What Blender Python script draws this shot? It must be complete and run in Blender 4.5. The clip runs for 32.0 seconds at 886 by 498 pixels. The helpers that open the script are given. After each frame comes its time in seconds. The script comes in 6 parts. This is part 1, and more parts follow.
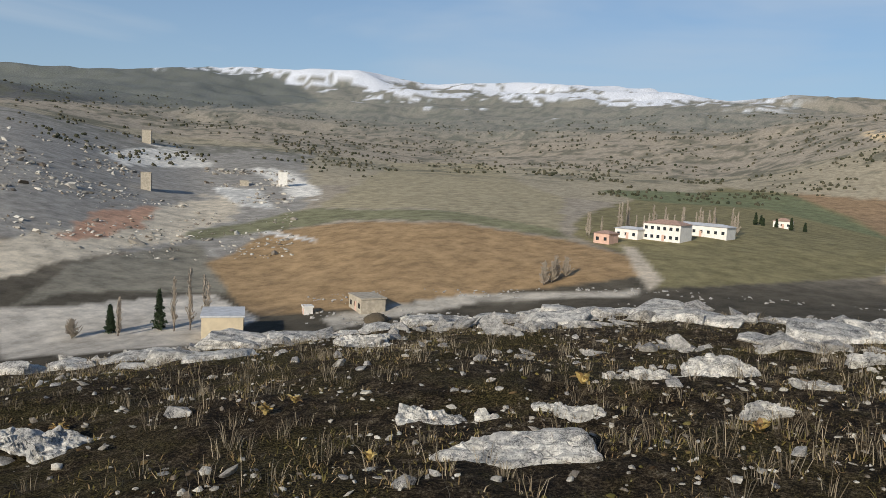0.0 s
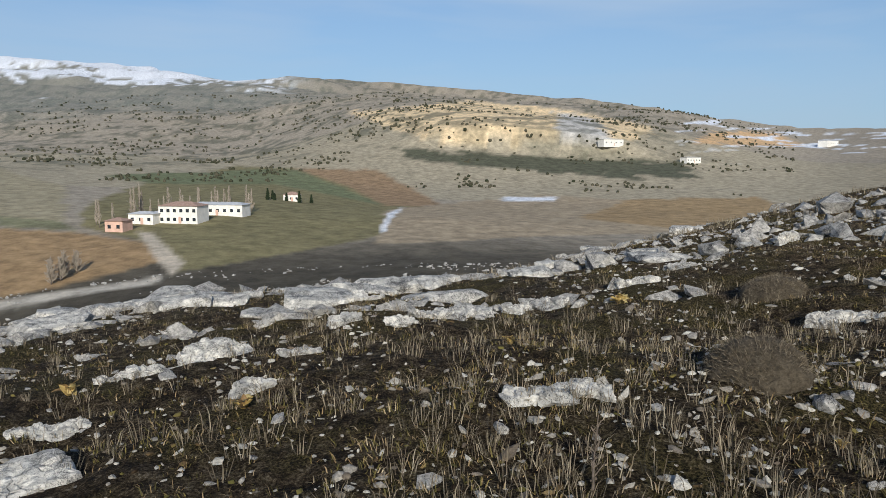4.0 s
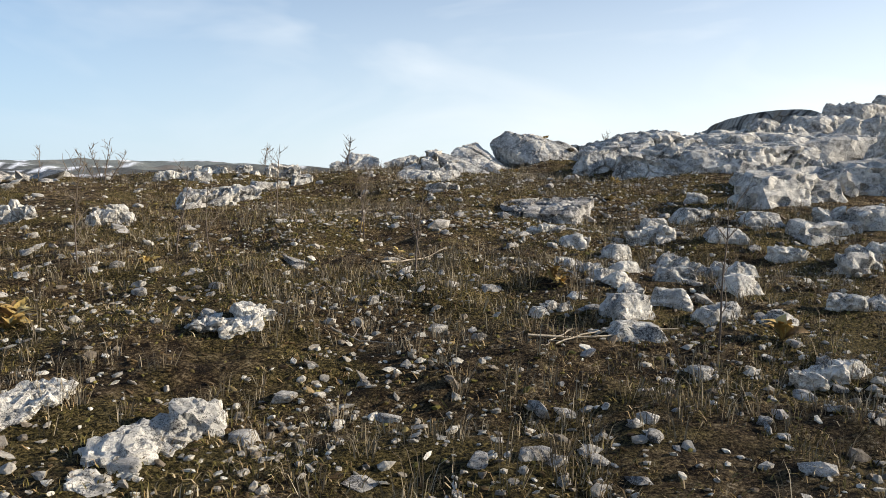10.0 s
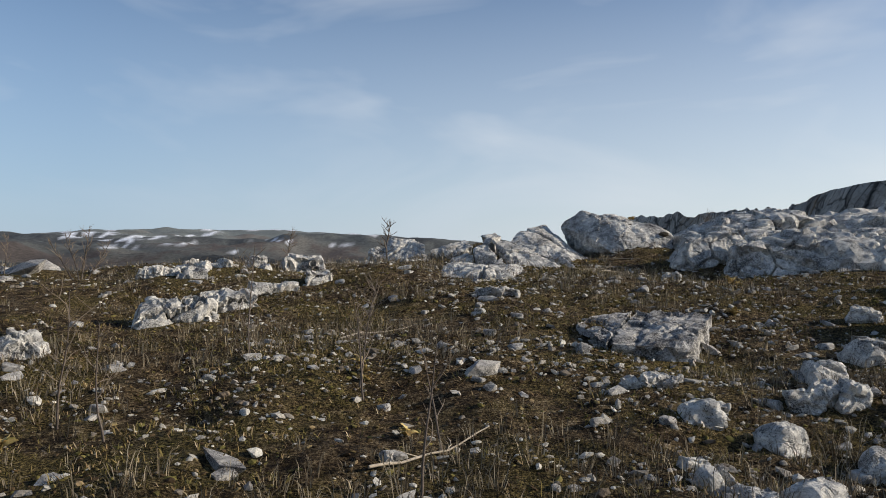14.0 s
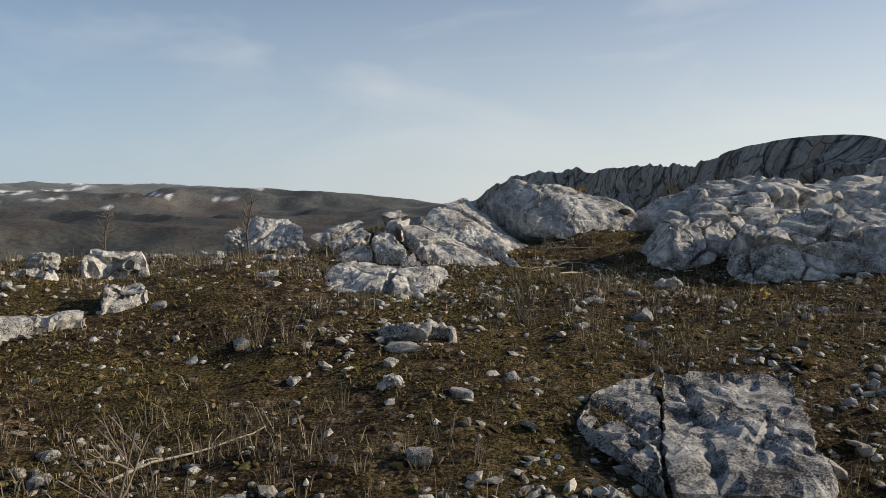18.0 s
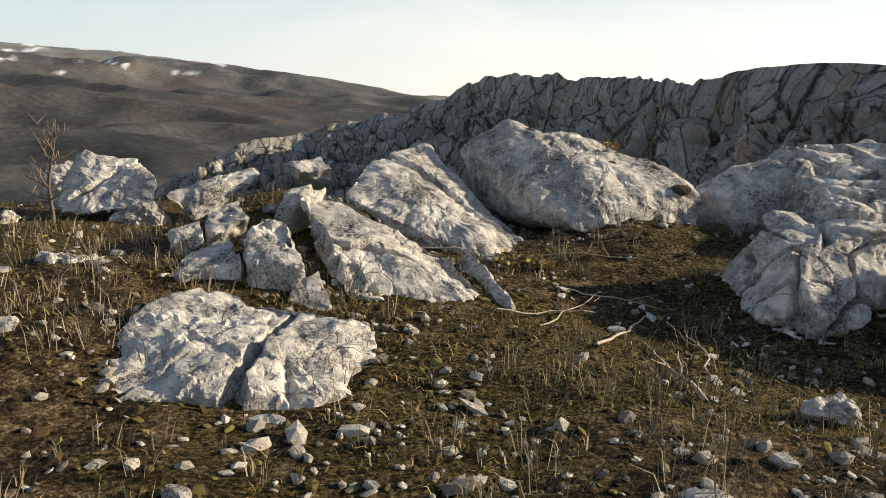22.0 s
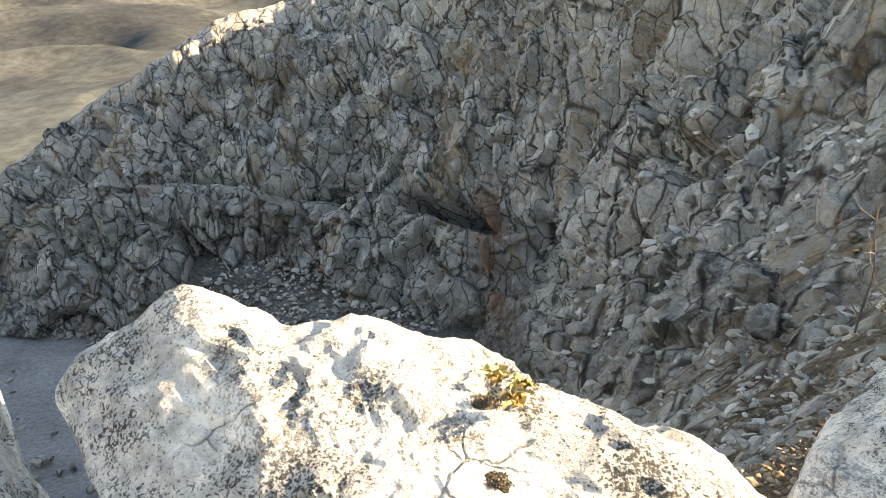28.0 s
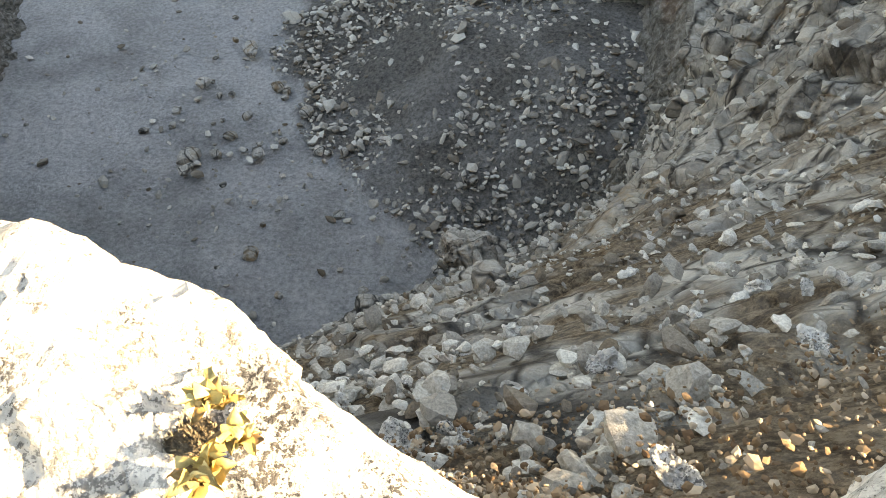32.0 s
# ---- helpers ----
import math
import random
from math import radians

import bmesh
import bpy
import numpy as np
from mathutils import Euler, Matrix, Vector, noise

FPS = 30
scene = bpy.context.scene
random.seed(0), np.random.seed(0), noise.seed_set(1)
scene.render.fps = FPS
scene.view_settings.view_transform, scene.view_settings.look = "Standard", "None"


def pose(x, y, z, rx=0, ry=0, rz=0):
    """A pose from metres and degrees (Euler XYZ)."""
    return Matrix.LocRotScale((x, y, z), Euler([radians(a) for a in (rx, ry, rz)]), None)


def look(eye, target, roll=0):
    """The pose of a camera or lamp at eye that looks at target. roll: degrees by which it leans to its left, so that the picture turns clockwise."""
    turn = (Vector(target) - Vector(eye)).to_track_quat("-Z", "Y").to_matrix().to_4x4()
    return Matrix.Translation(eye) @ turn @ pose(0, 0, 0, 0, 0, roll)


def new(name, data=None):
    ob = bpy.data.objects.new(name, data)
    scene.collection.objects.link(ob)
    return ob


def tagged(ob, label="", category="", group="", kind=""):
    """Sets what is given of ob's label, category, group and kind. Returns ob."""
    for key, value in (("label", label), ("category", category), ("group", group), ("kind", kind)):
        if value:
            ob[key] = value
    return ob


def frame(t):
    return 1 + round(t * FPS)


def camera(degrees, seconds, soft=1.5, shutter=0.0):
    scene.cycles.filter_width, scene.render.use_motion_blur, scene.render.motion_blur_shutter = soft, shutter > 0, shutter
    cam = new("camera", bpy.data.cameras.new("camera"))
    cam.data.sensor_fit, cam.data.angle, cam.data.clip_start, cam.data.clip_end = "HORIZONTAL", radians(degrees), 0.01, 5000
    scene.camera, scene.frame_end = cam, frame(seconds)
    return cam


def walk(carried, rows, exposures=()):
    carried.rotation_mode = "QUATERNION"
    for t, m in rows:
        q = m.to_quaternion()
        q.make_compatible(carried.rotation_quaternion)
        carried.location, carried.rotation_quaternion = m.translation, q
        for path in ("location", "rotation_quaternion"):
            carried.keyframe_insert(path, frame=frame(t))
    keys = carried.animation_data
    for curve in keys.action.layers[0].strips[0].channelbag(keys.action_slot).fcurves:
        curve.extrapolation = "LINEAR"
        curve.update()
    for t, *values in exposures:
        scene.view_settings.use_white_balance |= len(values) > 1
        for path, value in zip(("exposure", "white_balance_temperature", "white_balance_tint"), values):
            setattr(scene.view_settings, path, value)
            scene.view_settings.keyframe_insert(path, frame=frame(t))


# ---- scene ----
cam = camera(60.3, 32.0, soft=0.4)
# seconds, eye, target, roll
PATH = [
    (0, (-0.504, -6.372, -0.941), (-2.264, -7.298, -1.148), 2.6),
    (0.5, (-0.515, -6.372, -0.926), (-2.312, -7.221, -1.146), 3.0),
    (1, (-0.512, -6.353, -0.922), (-2.323, -7.180, -1.114), 2.6),
    (1.5, (-0.519, -6.341, -0.909), (-2.383, -7.045, -1.079), 2.6),
    (2, (-0.532, -6.329, -0.911), (-2.451, -6.867, -1.083), 1.8),
    (2.5, (-0.546, -6.324, -0.929), (-2.512, -6.642, -1.117), 1.4),
    (4.5, (-0.582, -5.904, -0.845), (-2.517, -5.442, -1.051), -0.1),
    (5, (-0.649, -5.818, -0.858), (-2.508, -5.098, -1.021), 0.1),
    (5.5, (-0.784, -5.746, -0.834), (-2.476, -4.690, -0.987), 0.7),
    (6, (-0.874, -5.649, -0.843), (-2.300, -4.253, -0.980), 0.7),
    (6.5, (-0.928, -5.490, -0.826), (-2.197, -3.948, -0.935), 0.6),
    (7, (-0.963, -5.204, -0.820), (-2.104, -3.562, -0.856), 0.6),
    (7.5, (-0.999, -4.956, -0.825), (-1.951, -3.201, -0.947), 0.8),
    (8, (-1.097, -4.699, -0.807), (-1.856, -2.850, -0.892), 0.8),
    (8.5, (-1.085, -4.385, -0.764), (-1.522, -2.437, -0.886), -1.3),
    (9, (-0.994, -4.005, -0.769), (-1.160, -2.021, -0.958), -1.2),
    (9.5, (-0.887, -3.660, -0.708), (-0.897, -1.675, -0.952), -1.1),
    (10, (-0.842, -3.204, -0.657), (-0.700, -1.217, -0.834), 0.1),
    (10.5, (-0.719, -2.890, -0.611), (-0.512, -0.905, -0.744), -0.9),
    (11, (-0.530, -2.485, -0.587), (-0.331, -0.499, -0.720), 0.9),
    (11.5, (-0.387, -2.159, -0.525), (-0.231, -0.175, -0.729), -0.4),
    (12, (-0.347, -1.603, -0.479), (-0.294, 0.392, -0.617), 0.3),
    (12.5, (-0.254, -1.119, -0.396), (-0.227, 0.878, -0.493), 0.2),
    (13, (-0.202, -0.694, -0.329), (-0.241, 1.305, -0.374), -1.0),
    (13.5, (-0.316, -0.246, -0.323), (-0.349, 1.754, -0.303), 1.2),
    (14, (-0.394, 0.180, -0.213), (-0.437, 2.179, -0.212), 0.1),
    (14.5, (-0.358, 0.675, -0.192), (-0.462, 2.672, -0.149), -0.9),
    (16.5, (-0.409, 2.591, 0.032), (-0.559, 4.585, -0.020), -0.3),
    (17, (-0.562, 3.135, 0.122), (-0.509, 5.134, 0.119), -0.0),
    (17.5, (-0.531, 3.596, 0.178), (-0.348, 5.587, 0.157), -1.0),
    (18, (-0.422, 4.116, 0.226), (-0.178, 6.097, 0.102), -0.4),
    (18.5, (-0.408, 4.660, 0.240), (-0.118, 6.632, 0.076), 0.4),
    (19, (-0.339, 5.173, 0.345), (-0.002, 7.136, 0.168), 0.7),
    (19.5, (-0.155, 5.691, 0.479), (-0.038, 7.683, 0.350), 0.7),
    (20, (-0.134, 6.224, 0.487), (0.064, 8.205, 0.294), 1.9),
    (20.5, (-0.066, 6.688, 0.589), (0.263, 8.646, 0.351), 1.8),
    (21, (0.138, 7.252, 0.593), (0.433, 9.209, 0.303), 1.7),
    (21.5, (0.239, 7.733, 0.655), (0.605, 9.657, 0.250), 2.8),
    (22, (0.235, 8.182, 0.728), (0.581, 10.112, 0.332), 3.9),
    (22.5, (0.331, 8.728, 0.770), (0.560, 10.661, 0.311), 2.8),
    (23, (0.455, 9.181, 0.942), (0.664, 11.123, 0.512), 1.4),
    (23.5, (0.493, 9.702, 0.964), (0.730, 11.632, 0.494), 0.3),
    (24, (0.690, 10.178, 0.977), (0.839, 12.087, 0.399), -0.3),
    (24.5, (0.948, 10.601, 1.113), (1.098, 12.504, 0.516), 0.5),
    (25, (1.118, 11.007, 1.098), (1.408, 12.881, 0.463), 3.3),
    (25.5, (1.348, 11.380, 1.218), (1.695, 13.242, 0.574), 0.4),
    (26, (1.743, 11.718, 1.330), (2.078, 13.576, 0.671), 1.1),
    (26.5, (1.948, 12.092, 1.387), (2.205, 13.995, 0.829), -1.3),
    (28.5, (2.581, 13.310, 1.485), (2.858, 15.090, 0.615), -1.0),
    (29, (2.678, 13.605, 1.446), (3.044, 15.305, 0.458), -0.0),
    (29.5, (2.806, 13.718, 1.351), (3.329, 15.250, 0.178), 3.2),
    (30, (2.990, 13.828, 1.281), (3.354, 15.361, 0.048), 1.0),
    (30.5, (3.221, 13.944, 1.208), (3.334, 15.426, -0.131), -1.0),
    (31, (3.313, 14.026, 1.300), (3.291, 15.383, -0.170), -1.5),
    (31.5, (3.272, 14.100, 1.353), (3.370, 15.451, -0.118), 1.7),
    (32, (3.251, 14.161, 1.360), (3.096, 15.498, -0.119), -1.5),
]
EXPOSURES = ((0,-0.15,6100,8),(2.5,-0.2,5700,7),(5,-0.05,5800,7),(7,-0.1,5300,6),(8.5,0.25,5900,8),(10,0.6,6500,9),(11,0.35,6500,10),(12,0.65,6700,10),(13,0.12,6100,10),(14,0.05,6200,10),(17,0.1,6250,10),(18,0.0,6600,10),(19,0.25,7300,10),(21,0.5,7400,10),(23,0.75,7500,10),(24,0.95,7500,10),(26,1.3,7700,10),(28.5,2.75,9400,10),(30,2.95,10000,10),(32,3.0,10500,10))
walk(cam, [(t, look(eye, target, roll)) for t, eye, target, roll in PATH], EXPOSURES)

# ================= lights and air =================
SUN_YAW, SUN_UP = -92.0, 21.5
world = bpy.data.worlds.new("world")
scene.world = world
world.use_nodes = True
wn, wl = world.node_tree.nodes, world.node_tree.links
wn.clear()
w_out = wn.new("ShaderNodeOutputWorld")
w_bg = wn.new("ShaderNodeBackground")
w_sky = wn.new("ShaderNodeTexSky")
w_sky.sky_type = "NISHITA"
w_sky.sun_disc = False
w_sky.sun_elevation = radians(SUN_UP)
w_sky.sun_rotation = radians(-SUN_YAW)
w_sky.altitude = 1100
w_sky.air_density, w_sky.dust_density, w_sky.ozone_density = 1.0, 0.25, 2.8
w_bg.inputs[1].default_value = 0.105
# thin high cloud
w_tc = wn.new("ShaderNodeTexCoord")
w_map = wn.new("ShaderNodeMapping")
w_map.inputs["Scale"].default_value = (1.6, 1.0, 5.0)
w_map.inputs["Rotation"].default_value = (0.15, 0.25, 0.5)
w_no = wn.new("ShaderNodeTexNoise")
w_no.inputs["Scale"].default_value = 1.7
w_no.inputs["Detail"].default_value = 4.5
w_no.inputs["Roughness"].default_value = 0.5
w_no.inputs["Distortion"].default_value = 0.6
w_rmp = wn.new("ShaderNodeValToRGB")
w_rmp.color_ramp.elements[0].position = 0.51
w_rmp.color_ramp.elements[1].position = 0.78
w_rmp.color_ramp.elements[1].color = (0.55, 0.55, 0.55, 1)
w_mix = wn.new("ShaderNodeMixRGB")
w_mix.inputs[2].default_value = (7.2, 7.3, 7.4, 1)
wl.new(w_tc.outputs["Generated"], w_map.inputs[0])
wl.new(w_map.outputs[0], w_no.inputs["Vector"])
wl.new(w_no.outputs["Fac"], w_rmp.inputs[0])
wl.new(w_rmp.outputs[0], w_mix.inputs[0])
wl.new(w_sky.outputs[0], w_mix.inputs[1])
# pale haze low over the horizon
w_sep = wn.new("ShaderNodeSeparateXYZ")
w_low = wn.new("ShaderNodeValToRGB")
w_low.color_ramp.elements[0].position, w_low.color_ramp.elements[0].color = 0.0, (0.85, 0.85, 0.85, 1)
w_low.color_ramp.elements[1].position, w_low.color_ramp.elements[1].color = 0.38, (0, 0, 0, 1)
w_haze = wn.new("ShaderNodeMixRGB")
wl.new(w_tc.outputs["Generated"], w_sep.inputs[0])
w_side = wn.new("ShaderNodeMapRange")
w_side.inputs["From Min"].default_value, w_side.inputs["From Max"].default_value = -0.45, 0.75
w_tone = wn.new("ShaderNodeMixRGB")
w_tone.inputs[1].default_value = (3.6, 4.6, 5.7, 1)
w_tone.inputs[2].default_value = (8.2, 8.1, 7.7, 1)
wl.new(w_sep.outputs["X"], w_side.inputs["Value"])
wl.new(w_side.outputs["Result"], w_tone.inputs[0])
wl.new(w_tone.outputs[0], w_haze.inputs[2])
wl.new(w_sep.outputs["Z"], w_low.inputs[0])
wl.new(w_low.outputs[0], w_haze.inputs[0])
wl.new(w_mix.outputs[0], w_haze.inputs[1])
wl.new(w_haze.outputs[0], w_bg.inputs[0])
wl.new(w_bg.outputs[0], w_out.inputs[0])

sun = new("sun", bpy.data.lights.new("sun", "SUN"))
sun.data.energy, sun.data.angle, sun.data.color = 5.0, radians(2.0), (1.0, 0.88, 0.72)
sun_dir = Vector((-math.sin(radians(SUN_YAW)) * math.cos(radians(SUN_UP)), math.cos(radians(SUN_YAW)) * math.cos(radians(SUN_UP)), math.sin(radians(SUN_UP))))
sun.matrix_world = look(sun_dir * 50, (0, 0, 0))


# ================= noise in numpy =================
def hash3(ix, iy, iz, seed):
    h = (ix.astype(np.int64) * 374761393 + iy.astype(np.int64) * 668265263 + iz.astype(np.int64) * 2147483647 + seed * 974634777) & 0xFFFFFFFF
    h = ((h ^ (h >> 13)) * 1274126177) & 0xFFFFFFFF
    h = ((h ^ (h >> 16)) * 2246822519) & 0xFFFFFFFF
    return ((h ^ (h >> 15)) & 0xFFFFFF) / float(0xFFFFFF)


TURN = np.array(Matrix.Rotation(0.9, 3, "X") @ Matrix.Rotation(0.65, 3, "Y") @ Matrix.Rotation(0.4, 3, "Z"))


def vnoise(p, seed=0):
    """Smooth lattice noise from -1 to 1 at rows of points."""
    p = p @ TURN
    i = np.floor(p)
    f = p - i
    f = f * f * f * (f * (f * 6 - 15) + 10)
    i = i.astype(np.int64)
    out = 0
    for dx in (0, 1):
        wx = f[:, 0] if dx else 1 - f[:, 0]
        for dy in (0, 1):
            wy = f[:, 1] if dy else 1 - f[:, 1]
            for dz in (0, 1):
                wz = f[:, 2] if dz else 1 - f[:, 2]
                out = out + wx * wy * wz * hash3(i[:, 0] + dx, i[:, 1] + dy, i[:, 2] + dz, seed)
    return out * 2 - 1


def fbm(p, octaves=4, seed=0, gain=0.5):
    total, amp = np.zeros(len(p)), 1.0
    for o in range(octaves):
        total += amp * vnoise(p * 2.0**o + 17.3 * o, seed + o)
        p = p @ TURN
        amp *= gain
    return total


def cells(p, seed=0):
    """Nearest and second distance to scattered points, and a number for the nearest cell."""
    i = np.floor(p).astype(np.int64)
    d1, d2, own = np.full(len(p), 9.0), np.full(len(p), 9.0), np.zeros(len(p))
    for dx in (-1, 0, 1):
        for dy in (-1, 0, 1):
            for dz in (-1, 0, 1):
                c = i + (dx, dy, dz)
                q = np.stack([c[:, k] + hash3(c[:, 0], c[:, 1], c[:, 2], seed + 11 * k) for k in range(3)], 1)
                d = np.sqrt(((p - q) ** 2).sum(1))
                nearer = d < d1
                d2 = np.where(nearer, d1, np.minimum(d2, d))
                own = np.where(nearer, hash3(c[:, 0], c[:, 1], c[:, 2], seed + 77), own)
                d1 = np.where(nearer, d, d1)
    return d1, d2, own


def breaks(p, seed, tilt):
    """Height of a field of broken blocks, each with its own level and slope; and the gap between them."""
    i = np.floor(p).astype(np.int64)
    d1, d2 = np.full(len(p), 9.0), np.full(len(p), 9.0)
    own, away = np.zeros(len(p)), np.zeros((len(p), 3))
    for dx in (-1, 0, 1):
        for dy in (-1, 0, 1):
            for dz in (-1, 0, 1):
                c = i + (dx, dy, dz)
                q = np.stack([c[:, k] + hash3(c[:, 0], c[:, 1], c[:, 2], seed + 11 * k) for k in range(3)], 1)
                o = p - q
                d = np.sqrt((o**2).sum(1))
                nearer = d < d1
                d2 = np.where(nearer, d1, np.minimum(d2, d))
                own = np.where(nearer, hash3(c[:, 0], c[:, 1], c[:, 2], seed + 77), own)
                away = np.where(nearer[:, None], o, away)
                d1 = np.where(nearer, d, d1)
    a, b = own * 41.0, own * 97.0
    slope = away[:, 0] * np.sin(a) + away[:, 1] * np.cos(a) + away[:, 2] * np.sin(b)
    return own - 0.5 + tilt * slope, d2 - d1


def smooth(a, b, v):
    t = np.clip((v - a) / (b - a), 0, 1)
    return t * t * (3 - 2 * t)


def lay(name, verts, faces, material, parent=None, label="", shade=True):
    """Links a mesh object from arrays, as a part when a parent is given."""
    me = bpy.data.meshes.new(name)
    verts = np.asarray(verts, np.float32)
    faces = np.asarray(faces, np.int32)
    me.vertices.add(len(verts))
    me.vertices.foreach_set("co", verts.ravel())
    n, k = faces.shape
    me.loops.add(n * k)
    me.loops.foreach_set("vertex_index", faces.ravel())
    me.polygons.add(n)
    me.polygons.foreach_set("loop_start", np.arange(n, dtype=np.int32) * k)
    me.polygons.foreach_set("use_smooth", np.full(n, shade))
    me.update(calc_edges=True)
    me.validate()
    for m in material if isinstance(material, (list, tuple)) else [material]:
        me.materials.append(m)
    ob = new(name, me)
    if parent:
        ob.parent = parent
    if label:
        tagged(ob, label)
    return ob


def attach(ob, name, values):
    """A colour or a number for each vertex of ob."""
    values = np.asarray(values, np.float32)
    if values.ndim == 1:
        a = ob.data.attributes.new(name, "FLOAT", "POINT")
        a.data.foreach_set("value", values)
    else:
        a = ob.data.attributes.new(name, "FLOAT_COLOR", "POINT")
        a.data.foreach_set("color", np.c_[values, np.ones(len(values))].astype(np.float32).ravel())


def grid_faces(rows, cols, wrap=False):
    i = np.arange(rows - 1)[:, None] * cols
    j = np.arange(cols if wrap else cols - 1)[None]
    k = (j + 1) % cols
    return np.stack([i + j, i + k, i + cols + k, i + cols + j], -1).reshape(-1, 4)


# ================= materials =================
def material(name):
    m = bpy.data.materials.new(name)
    m.use_nodes = True
    n, l = m.node_tree.nodes, m.node_tree.links
    return m, n, l, n["Principled BSDF"]


def node(n, kind, **values):
    made = n.new(kind)
    for key, value in values.items():
        made.inputs[key.replace("_", " ")].default_value = value
    return made


def ramp(n, stops):
    r = n.new("ShaderNodeValToRGB")
    e = r.color_ramp.elements
    while len(e) < len(stops):
        e.new(0.5)
    for el, (at, col) in zip(e, stops):
        el.position = at
        el.color = (*col, 1) if len(col) == 3 else col
    return r


def mix(n, l, fac, a, b, kind="MIX"):
    m = n.new("ShaderNodeMixRGB")
    m.blend_type = kind
    for k, v in enumerate((fac, a, b)):
        if hasattr(v, "default_value"):
            l.new(v, m.inputs[k])
        elif isinstance(v, (int, float)):
            m.inputs[k].default_value = v
        else:
            m.inputs[k].default_value = (*v, 1)
    return m.outputs[0]


def world_pos(n):
    return n.new("ShaderNodeNewGeometry").outputs["Position"]


def noise_of(n, l, pos, scale, detail=6, rough=0.6, distort=0.0):
    t = node(n, "ShaderNodeTexNoise", Scale=scale, Detail=detail, Roughness=rough, Distortion=distort)
    l.new(pos, t.inputs["Vector"])
    return t.outputs["Fac"]


def bump(n, l, b, height, strength, dist):
    u = node(n, "ShaderNodeBump", Strength=strength, Distance=dist)
    l.new(height, u.inputs["Height"])
    l.new(u.outputs[0], b.inputs["Normal"])
    return u


def ramp_of(n, l, value, lo, hi):
    r = ramp(n, [(lo, (0, 0, 0)), (hi, (1, 1, 1))])
    l.new(value, r.inputs[0])
    return r.outputs[0]


def limestone(name, light=(0.73, 0.70, 0.64), grey=(0.44, 0.43, 0.405), speck=0.515, patches=0.50, rust=0.0, scale=1.0, split=3.2, flat=1.5, veins=0.52, ink=0.35):
    m, n, l, b = material(name)
    pos = world_pos(n)
    big = noise_of(n, l, pos, 2.3 * scale, 5, 0.65, 0.3)
    mid = noise_of(n, l, pos, 11 * scale, 6, 0.7, 0.2)
    fine = noise_of(n, l, pos, 55 * scale, 6, 0.72)
    dots = noise_of(n, l, pos, 120 * scale, 3, 0.65)
    worn = ramp(n, [(patches - 0.07, (1, 1, 1)), (patches + 0.07, (0, 0, 0))])
    l.new(mix(n, l, 0.35, big, mid), worn.inputs[0])
    tone = ramp(n, [(0.38, (0.72, 0.71, 0.69)), (0.60, (1.06, 1.05, 1.03))])
    l.new(mid, tone.inputs[0])
    col = mix(n, l, worn.outputs[0], light, grey)
    col = mix(n, l, 1.0, col, tone.outputs[0], "MULTIPLY")
    dark = ramp(n, [(speck + 0.215, (0, 0, 0)), (speck + 0.26, (1, 1, 1))])
    thick = n.new("ShaderNodeMath")
    thick.operation = "MULTIPLY_ADD"
    thick.inputs[1].default_value = 0.42
    l.new(noise_of(n, l, pos, 3.7 * scale, 5, 0.6, 0.4), thick.inputs[0])
    l.new(mix(n, l, 0.45, fine, dots), thick.inputs[2])
    l.new(thick.outputs[0], dark.inputs[0])
    few = mix(n, l, 1.0, dark.outputs[0], mix(n, l, worn.outputs[0], (0.5, 0.5, 0.5), (1, 1, 1)), "MULTIPLY")
    col = mix(n, l, few, col, (0.06, 0.057, 0.055))
    hole = node(n, "ShaderNodeTexVoronoi", Scale=34 * scale)
    l.new(pos, hole.inputs["Vector"])
    spot = ramp(n, [(0.14, (0.6, 0.6, 0.6)), (0.26, (0, 0, 0))])
    l.new(hole.outputs["Distance"], spot.inputs[0])
    some = mix(n, l, 1.0, spot.outputs[0], ramp_of(n, l, hole.outputs["Color"], 0.62, 0.68), "MULTIPLY")
    col = mix(n, l, mix(n, l, 1.0, some, ramp_of(n, l, mix(n, l, 0.5, mid, big), 0.48, 0.60), "MULTIPLY"), col, (0.075, 0.07, 0.066))
    if rust:
        stain = ramp(n, [(0.55, (0, 0, 0)), (0.64, (rust, rust, rust))])
        down = node(n, "ShaderNodeMapping", Scale=(1.0, 1.0, 0.28))
        l.new(pos, down.inputs[0])
        l.new(noise_of(n, l, down.outputs[0], 0.9 * scale, 6, 0.7, 0.6), stain.inputs[0])
        col = mix(n, l, stain.outputs[0], col, (0.40, 0.255, 0.135))
    l.new(col, b.inputs["Base Color"])
    b.inputs["Roughness"].default_value = 0.92
    b.inputs["Specular IOR Level"].default_value = 0.12
    h = mix(n, l, 0.45, mix(n, l, 0.7, mid, fine), dots)
    # fine fractures
    bent = n.new("ShaderNodeVectorMath")
    bent.operation = "MULTIPLY_ADD"
    wob = node(n, "ShaderNodeTexNoise", Scale=3.0 * scale, Detail=4)
    l.new(pos, wob.inputs["Vector"])
    l.new(wob.outputs["Color"], bent.inputs[0])
    bent.inputs[1].default_value = (0.35 / scale, 0.35 / scale, 0.35 / scale)
    l.new(pos, bent.inputs[2])
    vor = node(n, "ShaderNodeTexVoronoi", Scale=split * scale)
    vor.feature = "DISTANCE_TO_EDGE"
    tall = node(n, "ShaderNodeMapping", Scale=(1.0, 1.0, flat))
    l.new(bent.outputs[0], tall.inputs[0])
    l.new(tall.outputs[0], vor.inputs["Vector"])
    gap = ramp(n, [(0.0, (0, 0, 0)), (0.024, (1, 1, 1))])
